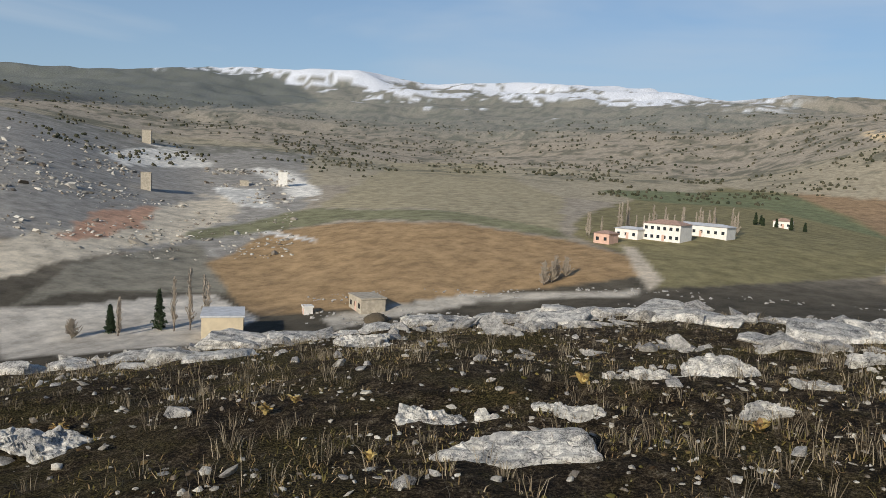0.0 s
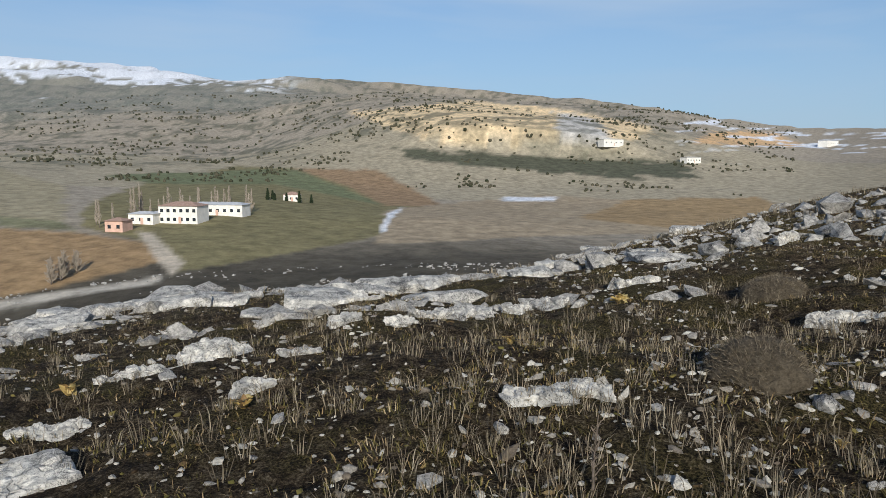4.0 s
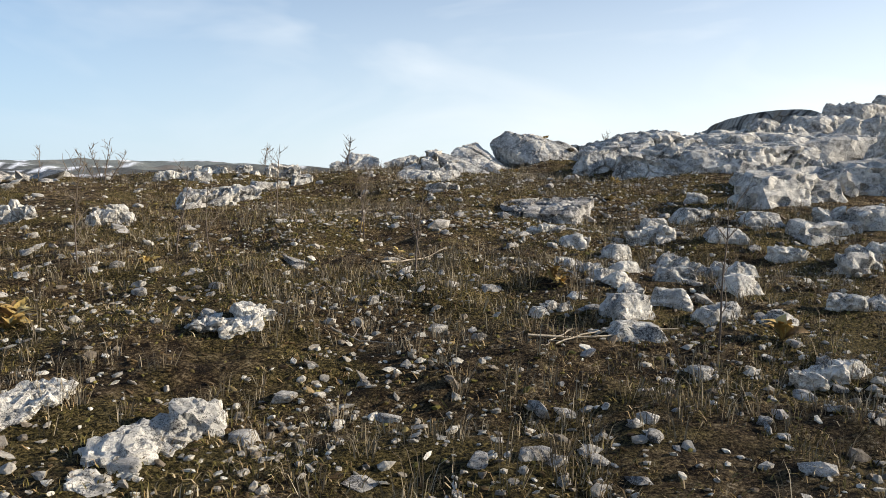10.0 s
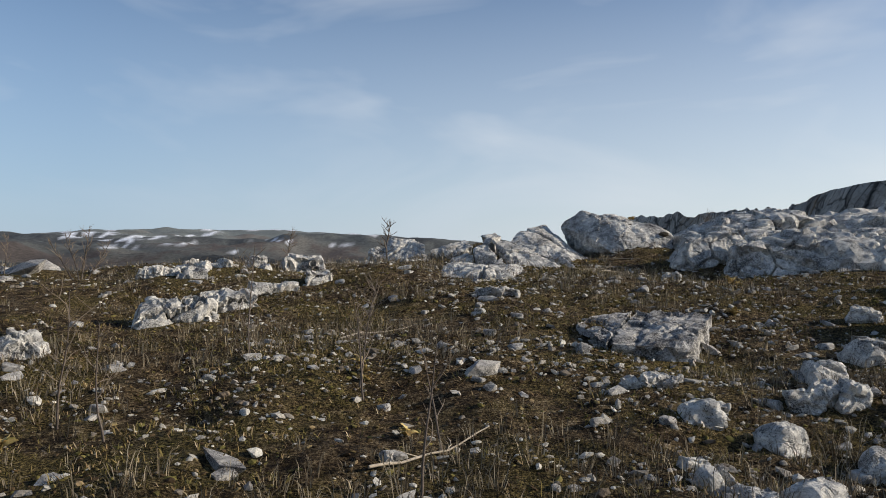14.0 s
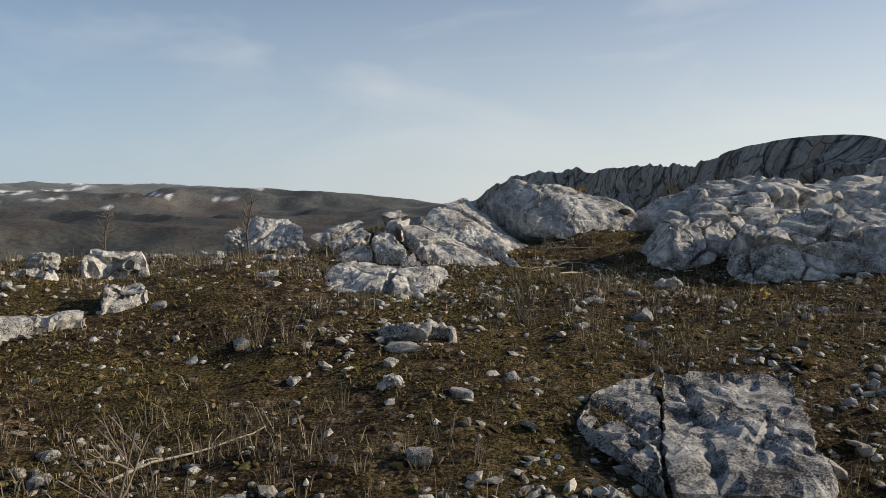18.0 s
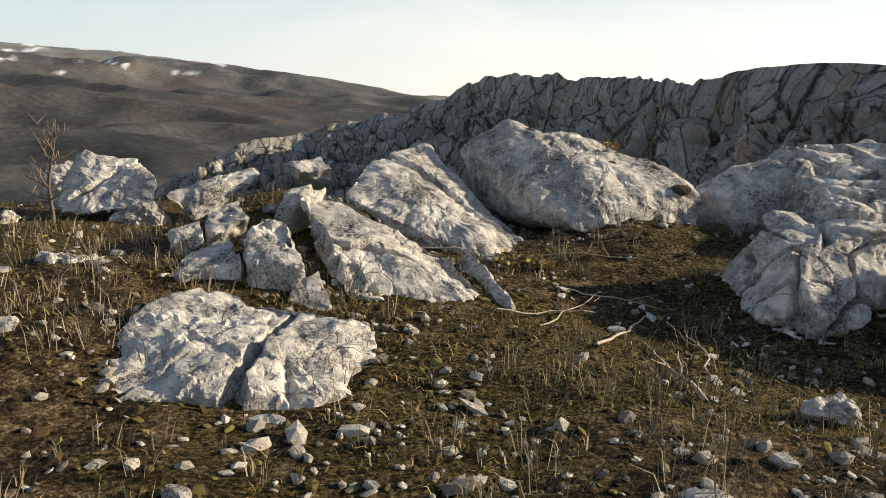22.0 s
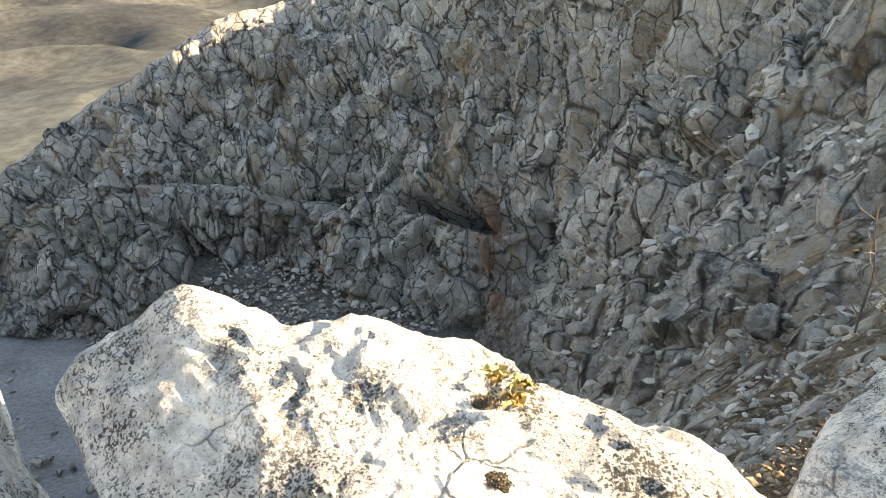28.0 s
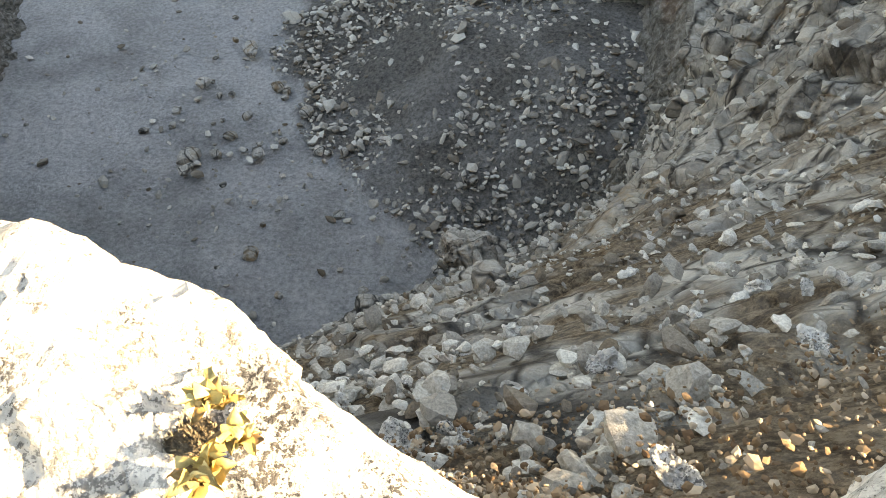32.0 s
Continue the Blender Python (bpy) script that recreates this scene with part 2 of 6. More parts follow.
    l.new(vor.outputs["Distance"], gap.inputs[0])
    open_gap = mix(n, l, ramp_of(n, l, big, veins, veins + 0.1), (1, 1, 1), gap.outputs[0])
    bump(n, l, b, mix(n, l, 0.40, h, open_gap), 1.0, 0.035 / scale)
    # dark colour along the joints, by the share given as ink
    shut = n.new("ShaderNodeMath")
    shut.operation = "MULTIPLY_ADD"
    l.new(open_gap, shut.inputs[0])
    shut.inputs[1].default_value, shut.inputs[2].default_value = -ink, ink
    l.new(mix(n, l, shut.outputs[0], col, (0.05, 0.045, 0.04)), b.inputs["Base Color"])
    return m


mat_rock = limestone("limestone")
mat_lichened = limestone("lichened_limestone", (0.68, 0.65, 0.60), (0.41, 0.40, 0.38), 0.475, 0.53, 0, 1.0)
mat_stone = limestone("loose_limestone", (0.54, 0.515, 0.47), (0.33, 0.32, 0.305), 0.51, 0.50, 0, 1.6)


def plain(name, col, rough=0.9, vary=0.25, scale=8.0, bumps=0.0):
    m, n, l, b = material(name)
    f = noise_of(n, l, world_pos(n), scale, 5, 0.65)
    lo, hi = [c * (1 - vary) for c in col], [min(1, c * (1 + vary)) for c in col]
    r = ramp(n, [(0.3, lo), (0.7, hi)])
    l.new(f, r.inputs[0])
    l.new(r.outputs[0], b.inputs["Base Color"])
    b.inputs["Roughness"].default_value = rough
    b.inputs["Specular IOR Level"].default_value = 0.2
    if bumps:
        bump(n, l, b, f, bumps, 0.05)
    return m


# ================= the lie of the land =================
# rim of the pit: top, foot and bottom of its wall, section by section
RIM = [
    ((-32, 70, -22), (-29, 66, -22.2), (-26, 60, -22.5)), ((-21.2, 74.5, -13.9), (-17.1, 64.4, -15.1), (-15.5, 59.5, -22.5)),
    ((-8, 76, -5.8), (-8, 63, -13.2), (-9, 58.8, -22.5)), ((2, 78, -2.6), (-1, 61.8, -14.4), (-3, 59.3, -22.5)),
    ((10, 74, 0.0), (4.8, 58.5, -14.2), (1, 55, -22.5)), ((14, 66, 2.5), (9.8, 53, -14.2), (4.4, 50.2, -22.5)),
    ((17.5, 52, 2.4), (12.2, 46.5, -13.5), (6.6, 46, -22.5)), ((17, 42, 2.1), (11, 39.5, -12.5), (7.6, 42, -22.5)),
    ((16, 33, 2.5), (8.5, 32, -10.5), (7.2, 39, -22.5)), ((16.5, 27.5, 2.3), (6.8, 26.5, -8.5), (5, 36.2, -22.5)),
    ((14, 21.5, 0.9), (4.6, 22, -7.2), (1, 34, -22.5)), ((9.2, 17.4, 0.0), (2.4, 20.5, -6.6), (-2, 32, -22.5)),
    ((4.5, 15.05, -0.25), (0.6, 18.6, -5.6), (-6, 29, -22.5)), ((3.1, 14.9, -0.45), (-1, 18.2, -6), (-9, 26, -22.5)),
    ((0.85, 15.6, -0.42), (-3.5, 19, -7), (-13, 26, -22.5)), ((-4.5, 18.5, -1.2), (-7, 22, -8), (-16, 30, -22.5)),
    ((-14, 25, -5), (-15, 28, -10), (-20, 36, -22.5)), ((-27, 42, -15), (-25, 44, -18), (-23, 45, -22.5)),
]
FLOOR_Z = -22.0


def loft(section_points, count, closed):
    """A smooth curve (Catmull-Rom) through points, sampled evenly by section."""
    p = np.array(section_points, float)
    n = len(p)
    t = np.linspace(0, n if closed else n - 1, count, endpoint=not closed)
    i = np.floor(t).astype(int)
    f = (t - i)[:, None]

    def at(k):
        return p[k % n] if closed else p[np.clip(k, 0, n - 1)]

    a, b, c, d = at(i - 1), at(i), at(i + 1), at(i + 2)
    return 0.5 * (2 * b + (c - a) * f + (2 * a - 5 * b + 4 * c - d) * f**2 + (3 * b - a - 3 * c + d) * f**3)


RIM_TOP = loft([r[0] for r in RIM], 240, True)

AZ = [-180, -120, -60, -30, -12, 0, 20, 40, 55, 70, 85, 100, 118, 135, 150, 180]
FAR_R = [30, 70, 160, 300, 600, 1100, 2000, 3300, 4600]
PROFILE = {
    -180: (-6, -14, -25, -25, -20, 0, 40, 80), -120: (-3, -5, -8, -10, -10, 0, 30, 60), -60: (0, 2, 3, 3, 3, 5, 10, 20),
    -30: (0, 2, 3, 3, 3, 3, 3, 3), -12: (-4, -4, -20, -40, -50, -45, -25, -5), 0: (-6, -18, -46, -62, -65, -50, 0, 35),
    20: (-3, -12, -45, -62, -64, -45, 5, 65), 40: (-2.6, -9, -34, -46, -42, -16, 40, 85), 55: (-3, -9, -28, -32, -24, 2, 45, 100),
    70: (-4, -11, -26, -27, -20, 52, 120, 180), 85: (-4.2, -13, -27, -24, -16, 78, 160, 250), 100: (-5.4, -17, -29, -21, -14, 16, 130, 290),
    118: (-7.0, -20, -34, -21, -11, 10, 85, 260), 135: (-7.6, -23, -37, -30, -10, 34, 115, 290), 150: (-7.9, -24, -38, -20, 16, 62, 130, 260), 180: (-6, -14, -25, -25, -20, 0, 40, 80),
}
SKY_AZ = [-180, -30, -8, -5, 0, 5, 12, 21, 30, 37, 47, 58, 63, 70, 79, 88, 94, 98, 103, 111, 119, 125, 135, 141, 150, 180]
SKY_EL = [3, 0.5, -0.2, 0.1, 0.75, 1.0, 1.35, 1.5, 1.0, 1.6, 2.0, 2.2, 3.0, 4.2, 5.1, 5.8, 6.0, 5.6, 6.4, 6.6, 6.2, 6.9, 6.5, 5.8, 5.4, 3]
CX, CY = -0.5, -6.0


def near_land(x, y):
    base = np.interp(y, [-60, -30, -14, -9, -6, -2, 1.5, 3.3, 5, 9, 12, 14.5, 17, 40], [-15, -6.4, -3.35, -2.72, -2.42, -2.32, -1.95, -1.72, -1.5, -1.0, -0.64, -0.36, -0.35, 0.6])
    s = np.maximum(0, -0.9 * x - 0.45 * (y + 6))
    back = np.maximum(0, -x - 3) * smooth(12.5, 22, y) * 0.22
    up = np.maximum(0, x - 3.2) * 0.06 * smooth(2, 9, y)
    brow = smooth(78, 112, np.degrees(np.arctan2(-(x + 0.5), y + 6 + 1e-9))) * smooth(3, 9, np.hypot(x + 0.5, y + 6))
    return base - (0.006 - 0.0027 * brow) * s**2 - back + up


def rim_distance(x, y):
    """Distance to the rim, the rim's height there, and whether a place is inside the pit."""
    close = (x > -60) & (x < 50) & (y > 0) & (y < 110)
    if not close.all():
        best, z, inside = np.full(len(x), 1e9), np.zeros(len(x)), np.zeros(len(x), bool)
        if close.any():
            best[close], z[close], inside[close] = rim_distance(x[close], y[close])
        return best, z, inside
    p = np.stack([x, y], 1)
    best, z = np.full(len(x), 1e9), np.zeros(len(x))
    inside = np.zeros(len(x), bool)
    q = RIM_TOP
    m = len(q)
    for k in range(m):
        a, b = q[k], q[(k + 1) % m]
        ab = b[:2] - a[:2]
        t = np.clip(((p - a[:2]) @ ab) / (ab @ ab + 1e-9), 0, 1)
        d = np.hypot(*(p - a[:2] - t[:, None] * ab).T)
        hit = d < best
        best = np.where(hit, d, best)
        z = np.where(hit, a[2] + t * (b[2] - a[2]), z)
        cross = (a[1] > y) != (b[1] > y)
        inside ^= cross & (x < (b[0] - a[0]) * (y - a[1]) / (b[1] - a[1] + 1e-12) + a[0])
    return best, z, inside


def land(x, y, rough=True):
    """Height of the ground sheet."""
    x, y = np.asarray(x, float), np.asarray(y, float)
    dx, dy = x - CX, y - CY
    r = np.hypot(dx, dy) + 1e-6
    az = np.degrees(np.arctan2(-dx, dy))
    lr = np.log(np.clip(r, FAR_R[0], FAR_R[-1]))
    sky = np.interp(az, SKY_AZ, SKY_EL)
    rows = np.array([PROFILE[a] for a in AZ], float)
    k = np.clip(np.searchsorted(AZ, az, side="right") - 1, 0, len(AZ) - 2)
    a0, a1 = np.array(AZ)[k], np.array(AZ)[k + 1]
    f = np.clip((az - a0) / (a1 - a0), 0, 1)
    f = f * f * (3 - 2 * f)
    cols = rows[k] * (1 - f)[:, None] + rows[k + 1] * f[:, None]
    cols = np.c_[cols, 4600 * np.tan(np.radians(sky)) - 1]
    lR = np.log(FAR_R)
    j = np.clip(np.searchsorted(lR, lr, side="right") - 1, 0, len(FAR_R) - 2)
    g = (lr - lR[j]) / (lR[j + 1] - lR[j])
    pick = np.arange(len(x))
    v0, v1 = cols[pick, j], cols[pick, j + 1]
    vm, vp = cols[pick, np.maximum(j - 1, 0)], cols[pick, np.minimum(j + 2, len(FAR_R) - 1)]
    far = 0.5 * (2 * v0 + (v1 - vm) * g + (2 * vm - 5 * v0 + 4 * v1 - vp) * g**2 + (3 * v0 - vm - 3 * v1 + vp) * g**3)
    far = np.minimum(far, r * np.tan(np.radians(sky)) - 0.9)
    if rough:
        p = np.stack([x, y, 0 * x], 1)
        amp = smooth(300, 1500, r) * r * 0.010
        far = far + 24 * smooth(150, 500, r) * (1 - smooth(2000, 3200, r)) * (1 - smooth(30, 48, az)) * smooth(-20, -8, az) * (1 - np.abs(fbm(p / 330.0, 4, 55)) * 1.6)
        far = far + amp * fbm(p / 420.0, 4, 5) + smooth(60, 200, r) * 0.5 * fbm(p / 40.0, 3, 9)
        far = np.where(r > 900, np.minimum(far, r * np.tan(np.radians(sky + 0.10 * fbm(np.stack([az * 0.6, 0 * az, 0 * az], 1), 3, 31))) - 0.9), far)
    face = np.exp(-(((az - 76) / 8.0) ** 4))
    far = far + face * 20 * (smooth(745, 770, r) - smooth(780, 1080, r))
    t = smooth(30, 70, r)
    z = near_land(np.clip(x, -60, 60), np.clip(y, -60, 60)) * (1 - t) + far * t
    d, zr, inside = rim_distance(x, y)
    w = np.exp(-((d / np.where(y < 22, 3.5, 16.0)) ** 2))
    z = z * (1 - w) + zr * w
    z = np.where(inside, np.maximum(np.minimum(z, zr) - np.where(y > 22, 0.9 + 7.0 * d, 0.35 + 8.0 * d), -23.5), z - 1.1 * np.exp(-d / 2.5) * (y > 24))
    # the knoll behind the tilted slab, and the saddle between boulder and beds
    knoll = 0.38 * np.exp(-(((x - 0.15) / 0.75) ** 2) - ((y - 14.25) / 0.75) ** 2)
    saddle = 0.20 * np.exp(-(((x - 2.9) / 0.75) ** 2) - ((y - 13.95) / 0.5) ** 2)
    z = np.where(inside, z, z + knoll + saddle)
    if rough:
        p = np.stack([x, y, 0 * x], 1)
        n = 0.10 * fbm(p / 1.7, 3, 2) * (1 - smooth(25, 60, r)) + 0.035 * fbm(p / 0.35, 3, 4) * (1 - smooth(10, 25, r))
        z = z + np.where(inside, 0, n)
    return z


def ground_at(x, y):
    return float(land(np.array([x]), np.array([y]))[0])


# ================= ground sheet =================
def make_ground():
    az = np.concatenate([np.arange(-180, -40, 1.5), np.arange(-40, 0, 0.8), np.arange(0, 40, 0.35), np.arange(40, 152, 0.28), np.arange(152, 180, 1.2)])
    rad = [0.0]
    while rad[-1] < 4800:
        rad.append(rad[-1] + max(0.07, rad[-1] * 0.017))
    rad = np.array(rad[1:])
    # rings round a place between the start and the edge, so that the near ground is fine
    a = np.radians(az)[None]
    ox, oy = CX, CY + 8.0 * np.exp(-rad[:, None] / 40.0)
    x = ox - np.sin(a) * rad[:, None]
    y = oy + np.cos(a) * rad[:, None]
    x, y = x.ravel(), y.ravel()
    z = land(x, y)
    faces = grid_faces(len(rad), len(az), True)[:, ::-1]
    d, _, inside = rim_distance(x, y)
    gone = inside & (d > np.where(y > 24, 0.3, 0.7))
    faces = faces[~gone[faces].any(1)]
    ob = lay("ground", np.stack([x, y, z], 1), faces, mat_ground)
    dx, dy = x - CX, y - CY
    r = np.hypot(dx, dy)
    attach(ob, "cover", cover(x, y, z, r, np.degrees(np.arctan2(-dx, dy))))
    attach(ob, "distance", smooth(95, 150, r))
    return tagged(ob, "stony dry hillside falling to ploughed fields and snowy mountains", "ground", kind="structure")


def cover(x, y, z, r, az):
    """Colour of the far ground: bare soil, crops, scrub, quarry waste, snow; then dimmed or brightened by area."""
    p = np.stack([x, y, 0 * x], 1)
    el = np.degrees(np.arctan2(z + 0.9, r))
    n1, n2, n3 = fbm(p / 60.0, 4, 3), fbm(p / 300.0, 4, 6), fbm(p / 14.0, 3, 8)
    col = np.empty((len(x), 3))
    col[:] = (0.25, 0.215, 0.165)

    def put(mask, c):
        nonlocal col
        mask = np.clip(mask, 0, 1)[:, None]
        col = col * (1 - mask) + np.array(c) * mask

    def zone(a0, a1, r0, r1, c, soft=3.0, wob=1.0):
        a = az + 1.2 * wob * n1
        q = np.log(r) + 0.05 * wob * n2
        e = 0.015
        put(smooth(a0, a0 + 0.12 * soft, a) * (1 - smooth(a1 - 0.12 * soft, a1, a)) * smooth(np.log(r0), np.log(r0) + e, q) * (1 - smooth(np.log(r1) - e, np.log(r1), q)), c)

    def patch(corners, c, wob=0.16):
        q = np.array(corners)
        near = np.where((r > 70) & (az > q[:, 0].min() - 2) & (az < q[:, 0].max() + 2) & (el > q[:, 1].min() - 1) & (el < q[:, 1].max() + 1))[0]
        a, e = (az + wob * 2.0 * n3 + 0.5 * wob * n1)[near], (el + wob * n3 * 0.5)[near]
        share = np.zeros(len(near))
        for da, de in ((-0.13, 0.02), (-0.06, -0.03), (0, 0.01), (0.06, 0.04), (0.13, -0.02), (0.19, 0.0), (-0.19, 0.0)):
            inside = np.zeros(len(near), bool)
            for k in range(len(q)):
                (a0, e0), (a1, e1) = q[k - 1], q[k]
                cut = (e0 > e + de) != (e1 > e + de)
                inside ^= cut & (a + da < (a1 - a0) * (e + de - e0) / (e1 - e0 + 1e-12) + a0)
            share += inside / 7.0
        mask = np.zeros(len(az))
        mask[near] = share
        put(mask, c)

    put(1 - smooth(190, 300, r), (0.062, 0.054, 0.040))
    zone(40, 152, 500, 1000, (0.26, 0.225, 0.16))
    zone(128, 152, 240, 900, (0.22, 0.205, 0.18))
    patch([(135.5, -7.6), (130.6, -5.3), (124.8, -4.2), (117.2, -3.95), (108.7, -4.8), (104.1, -5.7), (102.4, -7.0), (106.4, -7.8), (112.6, -8.8), (124.6, -10.7), (131.8, -11.2), (133.7, -9.6)], (0.24, 0.163, 0.086))
    patch([(144.1, -7.6), (135.7, -6.0), (135.1, -7.6), (133.7, -9.6), (143.8, -9.3), (147.5, -10.3)], (0.17, 0.155, 0.12))
    patch([(137.2, -5.5), (127.3, -3.3), (118.9, -3.0), (110.4, -3.6), (108.3, -4.7), (117.2, -3.8), (124.8, -4.0), (130.6, -5.2), (135.7, -5.8)], (0.15, 0.145, 0.085))
    patch([(127.3, -3.2), (121.6, 0.3), (114.8, 0.6), (111.8, -0.9), (108.9, -1.7), (109.3, -4.0), (118.9, -2.9)], (0.25, 0.215, 0.14))
    patch([(107.9, -3.0), (103.6, -1.4), (97.5, -0.4), (93.5, -0.6), (87.7, -2.1), (82, -4.2), (87.4, -5.6), (94.8, -6.9), (101.9, -7.9), (104.1, -5.6), (108.3, -4.4)], (0.155, 0.135, 0.07))
    patch([(106.7, -1.0), (93.6, -0.6), (86.8, -3.4), (95.1, -1.7), (103.4, -1.6)], (0.12, 0.13, 0.07))
    patch([(93.6, -0.6), (87.6, -0.7), (82.7, -3.3), (86.8, -3.4), (90.0, -1.8)], (0.21, 0.145, 0.085))
    patch([(86.8, -3.6), (74.6, -2.5), (59.4, -3.4), (60.9, -4.9), (87.7, -6.2)], (0.25, 0.20, 0.135))
    patch([(69.1, -2.8), (60.2, -2.5), (57.9, -3.4), (65.4, -4.9), (72.5, -4.2)], (0.24, 0.17, 0.09))
    patch([(148.2, -10.4), (141.3, -10.0), (134.9, -9.6), (131.8, -11.4), (135.6, -13.5), (148.2, -13.5)], (0.40, 0.365, 0.31), 0.3)
    patch([(145.1, -5.1), (137.6, -3.3), (133.0, -2.3), (132.6, -3.5), (137.2, -6.0), (145.5, -7.6), (149.5, -8.8), (149.5, -6.0)], (0.40, 0.35, 0.27), 0.3)
    patch([(145.3, -5.5), (142.4, -3.9), (138.4, -3.5), (139.1, -4.9), (143.8, -6.0)], (0.35, 0.215, 0.145), 0.3)
    patch([(134.8, -2.1), (131.8, -2.0), (130.6, -3.4), (132.8, -3.3)], (0.62, 0.60, 0.55))
    patch([(132.1, -0.6), (129.6, -0.5), (126.7, -2.3), (129.0, -2.8), (130.2, -1.5)], (0.55, 0.52, 0.46), 0.3)
    patch([(141.7, 0.3), (137.7, 0.8), (134.6, -0.3), (136.5, -0.8), (141.3, -0.6)], (0.52, 0.49, 0.43), 0.35)
    patch([(89.5, 3.5), (80.9, 4.4), (74.2, 3.8), (67.1, 2.4), (69.2, 1.4), (73.4, 1.4), (82.6, 1.4), (85.9, 2.2)], (0.52, 0.40, 0.24), 0.3)
    patch([(74.2, 3.6), (71.5, 3.0), (70.0, 1.4), (74.6, 1.4)], (0.36, 0.34, 0.31), 0.3)
    patch([(63.5, 2.0), (59.5, 2.0), (57.5, 1.0), (65.0, 1.2)], (0.42, 0.28, 0.15), 0.3)
    # roads, and snow left in the furrows
    patch([(104.6, -4.9), (103.7, -5.0), (101.6, -7.2), (102.4, -8.2), (103.2, -7.2)], (0.36, 0.31, 0.24), 0.05)
    patch([(87.5, -5.3), (86.7, -3.9), (85.7, -3.4), (86.5, -4.2), (87.2, -5.3)], (0.80, 0.82, 0.86), 0.05)
    patch([(78.2, -2.7), (74.4, -2.65), (74.4, -2.95), (78.2, -3.0)], (0.78, 0.80, 0.84), 0.05)
    patch([(131.0, -5.05), (127.4, -5.55), (127.4, -5.75), (131.0, -5.3)], (0.62, 0.60, 0.56), 0.05)
    patch([(127, -11.3), (116, -9.3), (103, -8.1), (103, -8.5), (115, -9.9), (126, -12.2)], (0.33, 0.30, 0.25), 0.12)
    patch([(149, 6.3), (140, 6.6), (133, 6.9), (129, 5.6), (127, 4.4), (134, 3.6), (149, 3.2)], (0.085, 0.085, 0.08), 0.3)
    # scrub on the slopes
    put(0.75 * smooth(0.10, 0.45, n3 + 0.7 * n1) * smooth(560, 900, r) * smooth(58, 72, az), (0.085, 0.085, 0.06))
    put(0.6 * smooth(1500, 2400, r) * smooth(84, 100, az), (0.13, 0.14, 0.125))
    put(0.65 * smooth(200, 600, r) * (1 - smooth(38, 56, az)) * (1 - smooth(1500, 2600, r)), (0.12, 0.095, 0.075))
    patch([(85.5, 0.8), (72.5, 0.15), (64.6, -0.05), (65.0, -1.2), (70.4, -1.2), (80.1, -0.4), (85.1, 0.1)], (0.075, 0.075, 0.05), 0.5)
    low = (1 - smooth(36, 52, az)) * smooth(90, 300, r) * (1 - smooth(2300, 3200, r))
    put(low * smooth(-0.1, 0.4, n2 + 0.4 * n1) * 0.8, (0.085, 0.072, 0.062))
    put(low * smooth(0.1, 0.45, -n2 + 0.5 * n1) * 0.7, (0.17, 0.105, 0.075))
    put(low * smooth(0.30, 0.5, n1 + 0.4 * n3) * 0.5, (0.24, 0.20, 0.15))
    # ground at az below 50 toned darker and bluer, darkening less far off
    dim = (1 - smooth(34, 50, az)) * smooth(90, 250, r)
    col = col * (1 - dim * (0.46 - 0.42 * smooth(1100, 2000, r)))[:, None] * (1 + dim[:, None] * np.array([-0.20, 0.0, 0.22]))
    # snow high up
    speck = fbm(p / 38.0, 4, 15)
    snow = smooth(-0.05, 0.22, 0.9 * n2 + 0.55 * n1 + 0.7 * speck + 1.1 * (el - 5.55) - 0.9 * smooth(127, 131, az)) * smooth(2300, 3000, r) * smooth(92, 98, az)
    put(snow, (0.80, 0.82, 0.86))
    lines = np.abs(fbm(np.stack([az / 6.0, el / 0.55, 0 * x], 1), 4, 14))
    drifts = (1 - smooth(0.07, 0.13, lines)) * smooth(-0.3, 0.0, fbm(np.stack([az / 9.0, el / 0.5, 0 * x], 1), 2, 18) + 1.0 * (el - 0.55)) * smooth(700, 1300, r) * (az < 66) * (az > 6)
    put(drifts, (0.80, 0.82, 0.86))
    # far fields brightened in their colour to make up for the low sun
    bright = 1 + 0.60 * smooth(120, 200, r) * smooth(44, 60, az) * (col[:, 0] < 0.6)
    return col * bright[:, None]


m, n, l, b = material("hillside")
pos = world_pos(n)
at_cover = n.new("ShaderNodeAttribute")
at_cover.attribute_name = "cover"
at_dist = n.new("ShaderNodeAttribute")
at_dist.attribute_name = "distance"
g_big = noise_of(n, l, pos, 0.9, 6, 0.65, 0.3)
g_mid = noise_of(n, l, pos, 7.0, 7, 0.7)
g_fine = noise_of(n, l, pos, 45.0, 6, 0.75)
r1 = ramp(n, [(0.40, (0.007, 0.005, 0.003)), (0.47, (0.026, 0.018, 0.010)), (0.53, (0.105, 0.076, 0.042)), (0.585, (0.25, 0.195, 0.115)), (0.64, (0.46, 0.41, 0.33))])
l.new(mix(n, l, 0.55, g_mid, g_fine), r1.inputs[0])
r2 = ramp(n, [(0.46, (0, 0, 0)), (0.58, (0.75, 0.75, 0.75))])
l.new(g_big, r2.inputs[0])
rm = ramp(n, [(0.42, (0.007, 0.007, 0.003)), (0.50, (0.07, 0.06, 0.018)), (0.60, (0.24, 0.19, 0.07))])
l.new(g_fine, rm.inputs[0])
near_col = mix(n, l, r2.outputs[0], r1.outputs[0], rm.outputs[0])
far_n = noise_of(n, l, pos, 0.16, 8, 0.7)
r3 = ramp(n, [(0.36, (0.66, 0.66, 0.66)), (0.64, (1.26, 1.26, 1.26))])
l.new(far_n, r3.inputs[0])
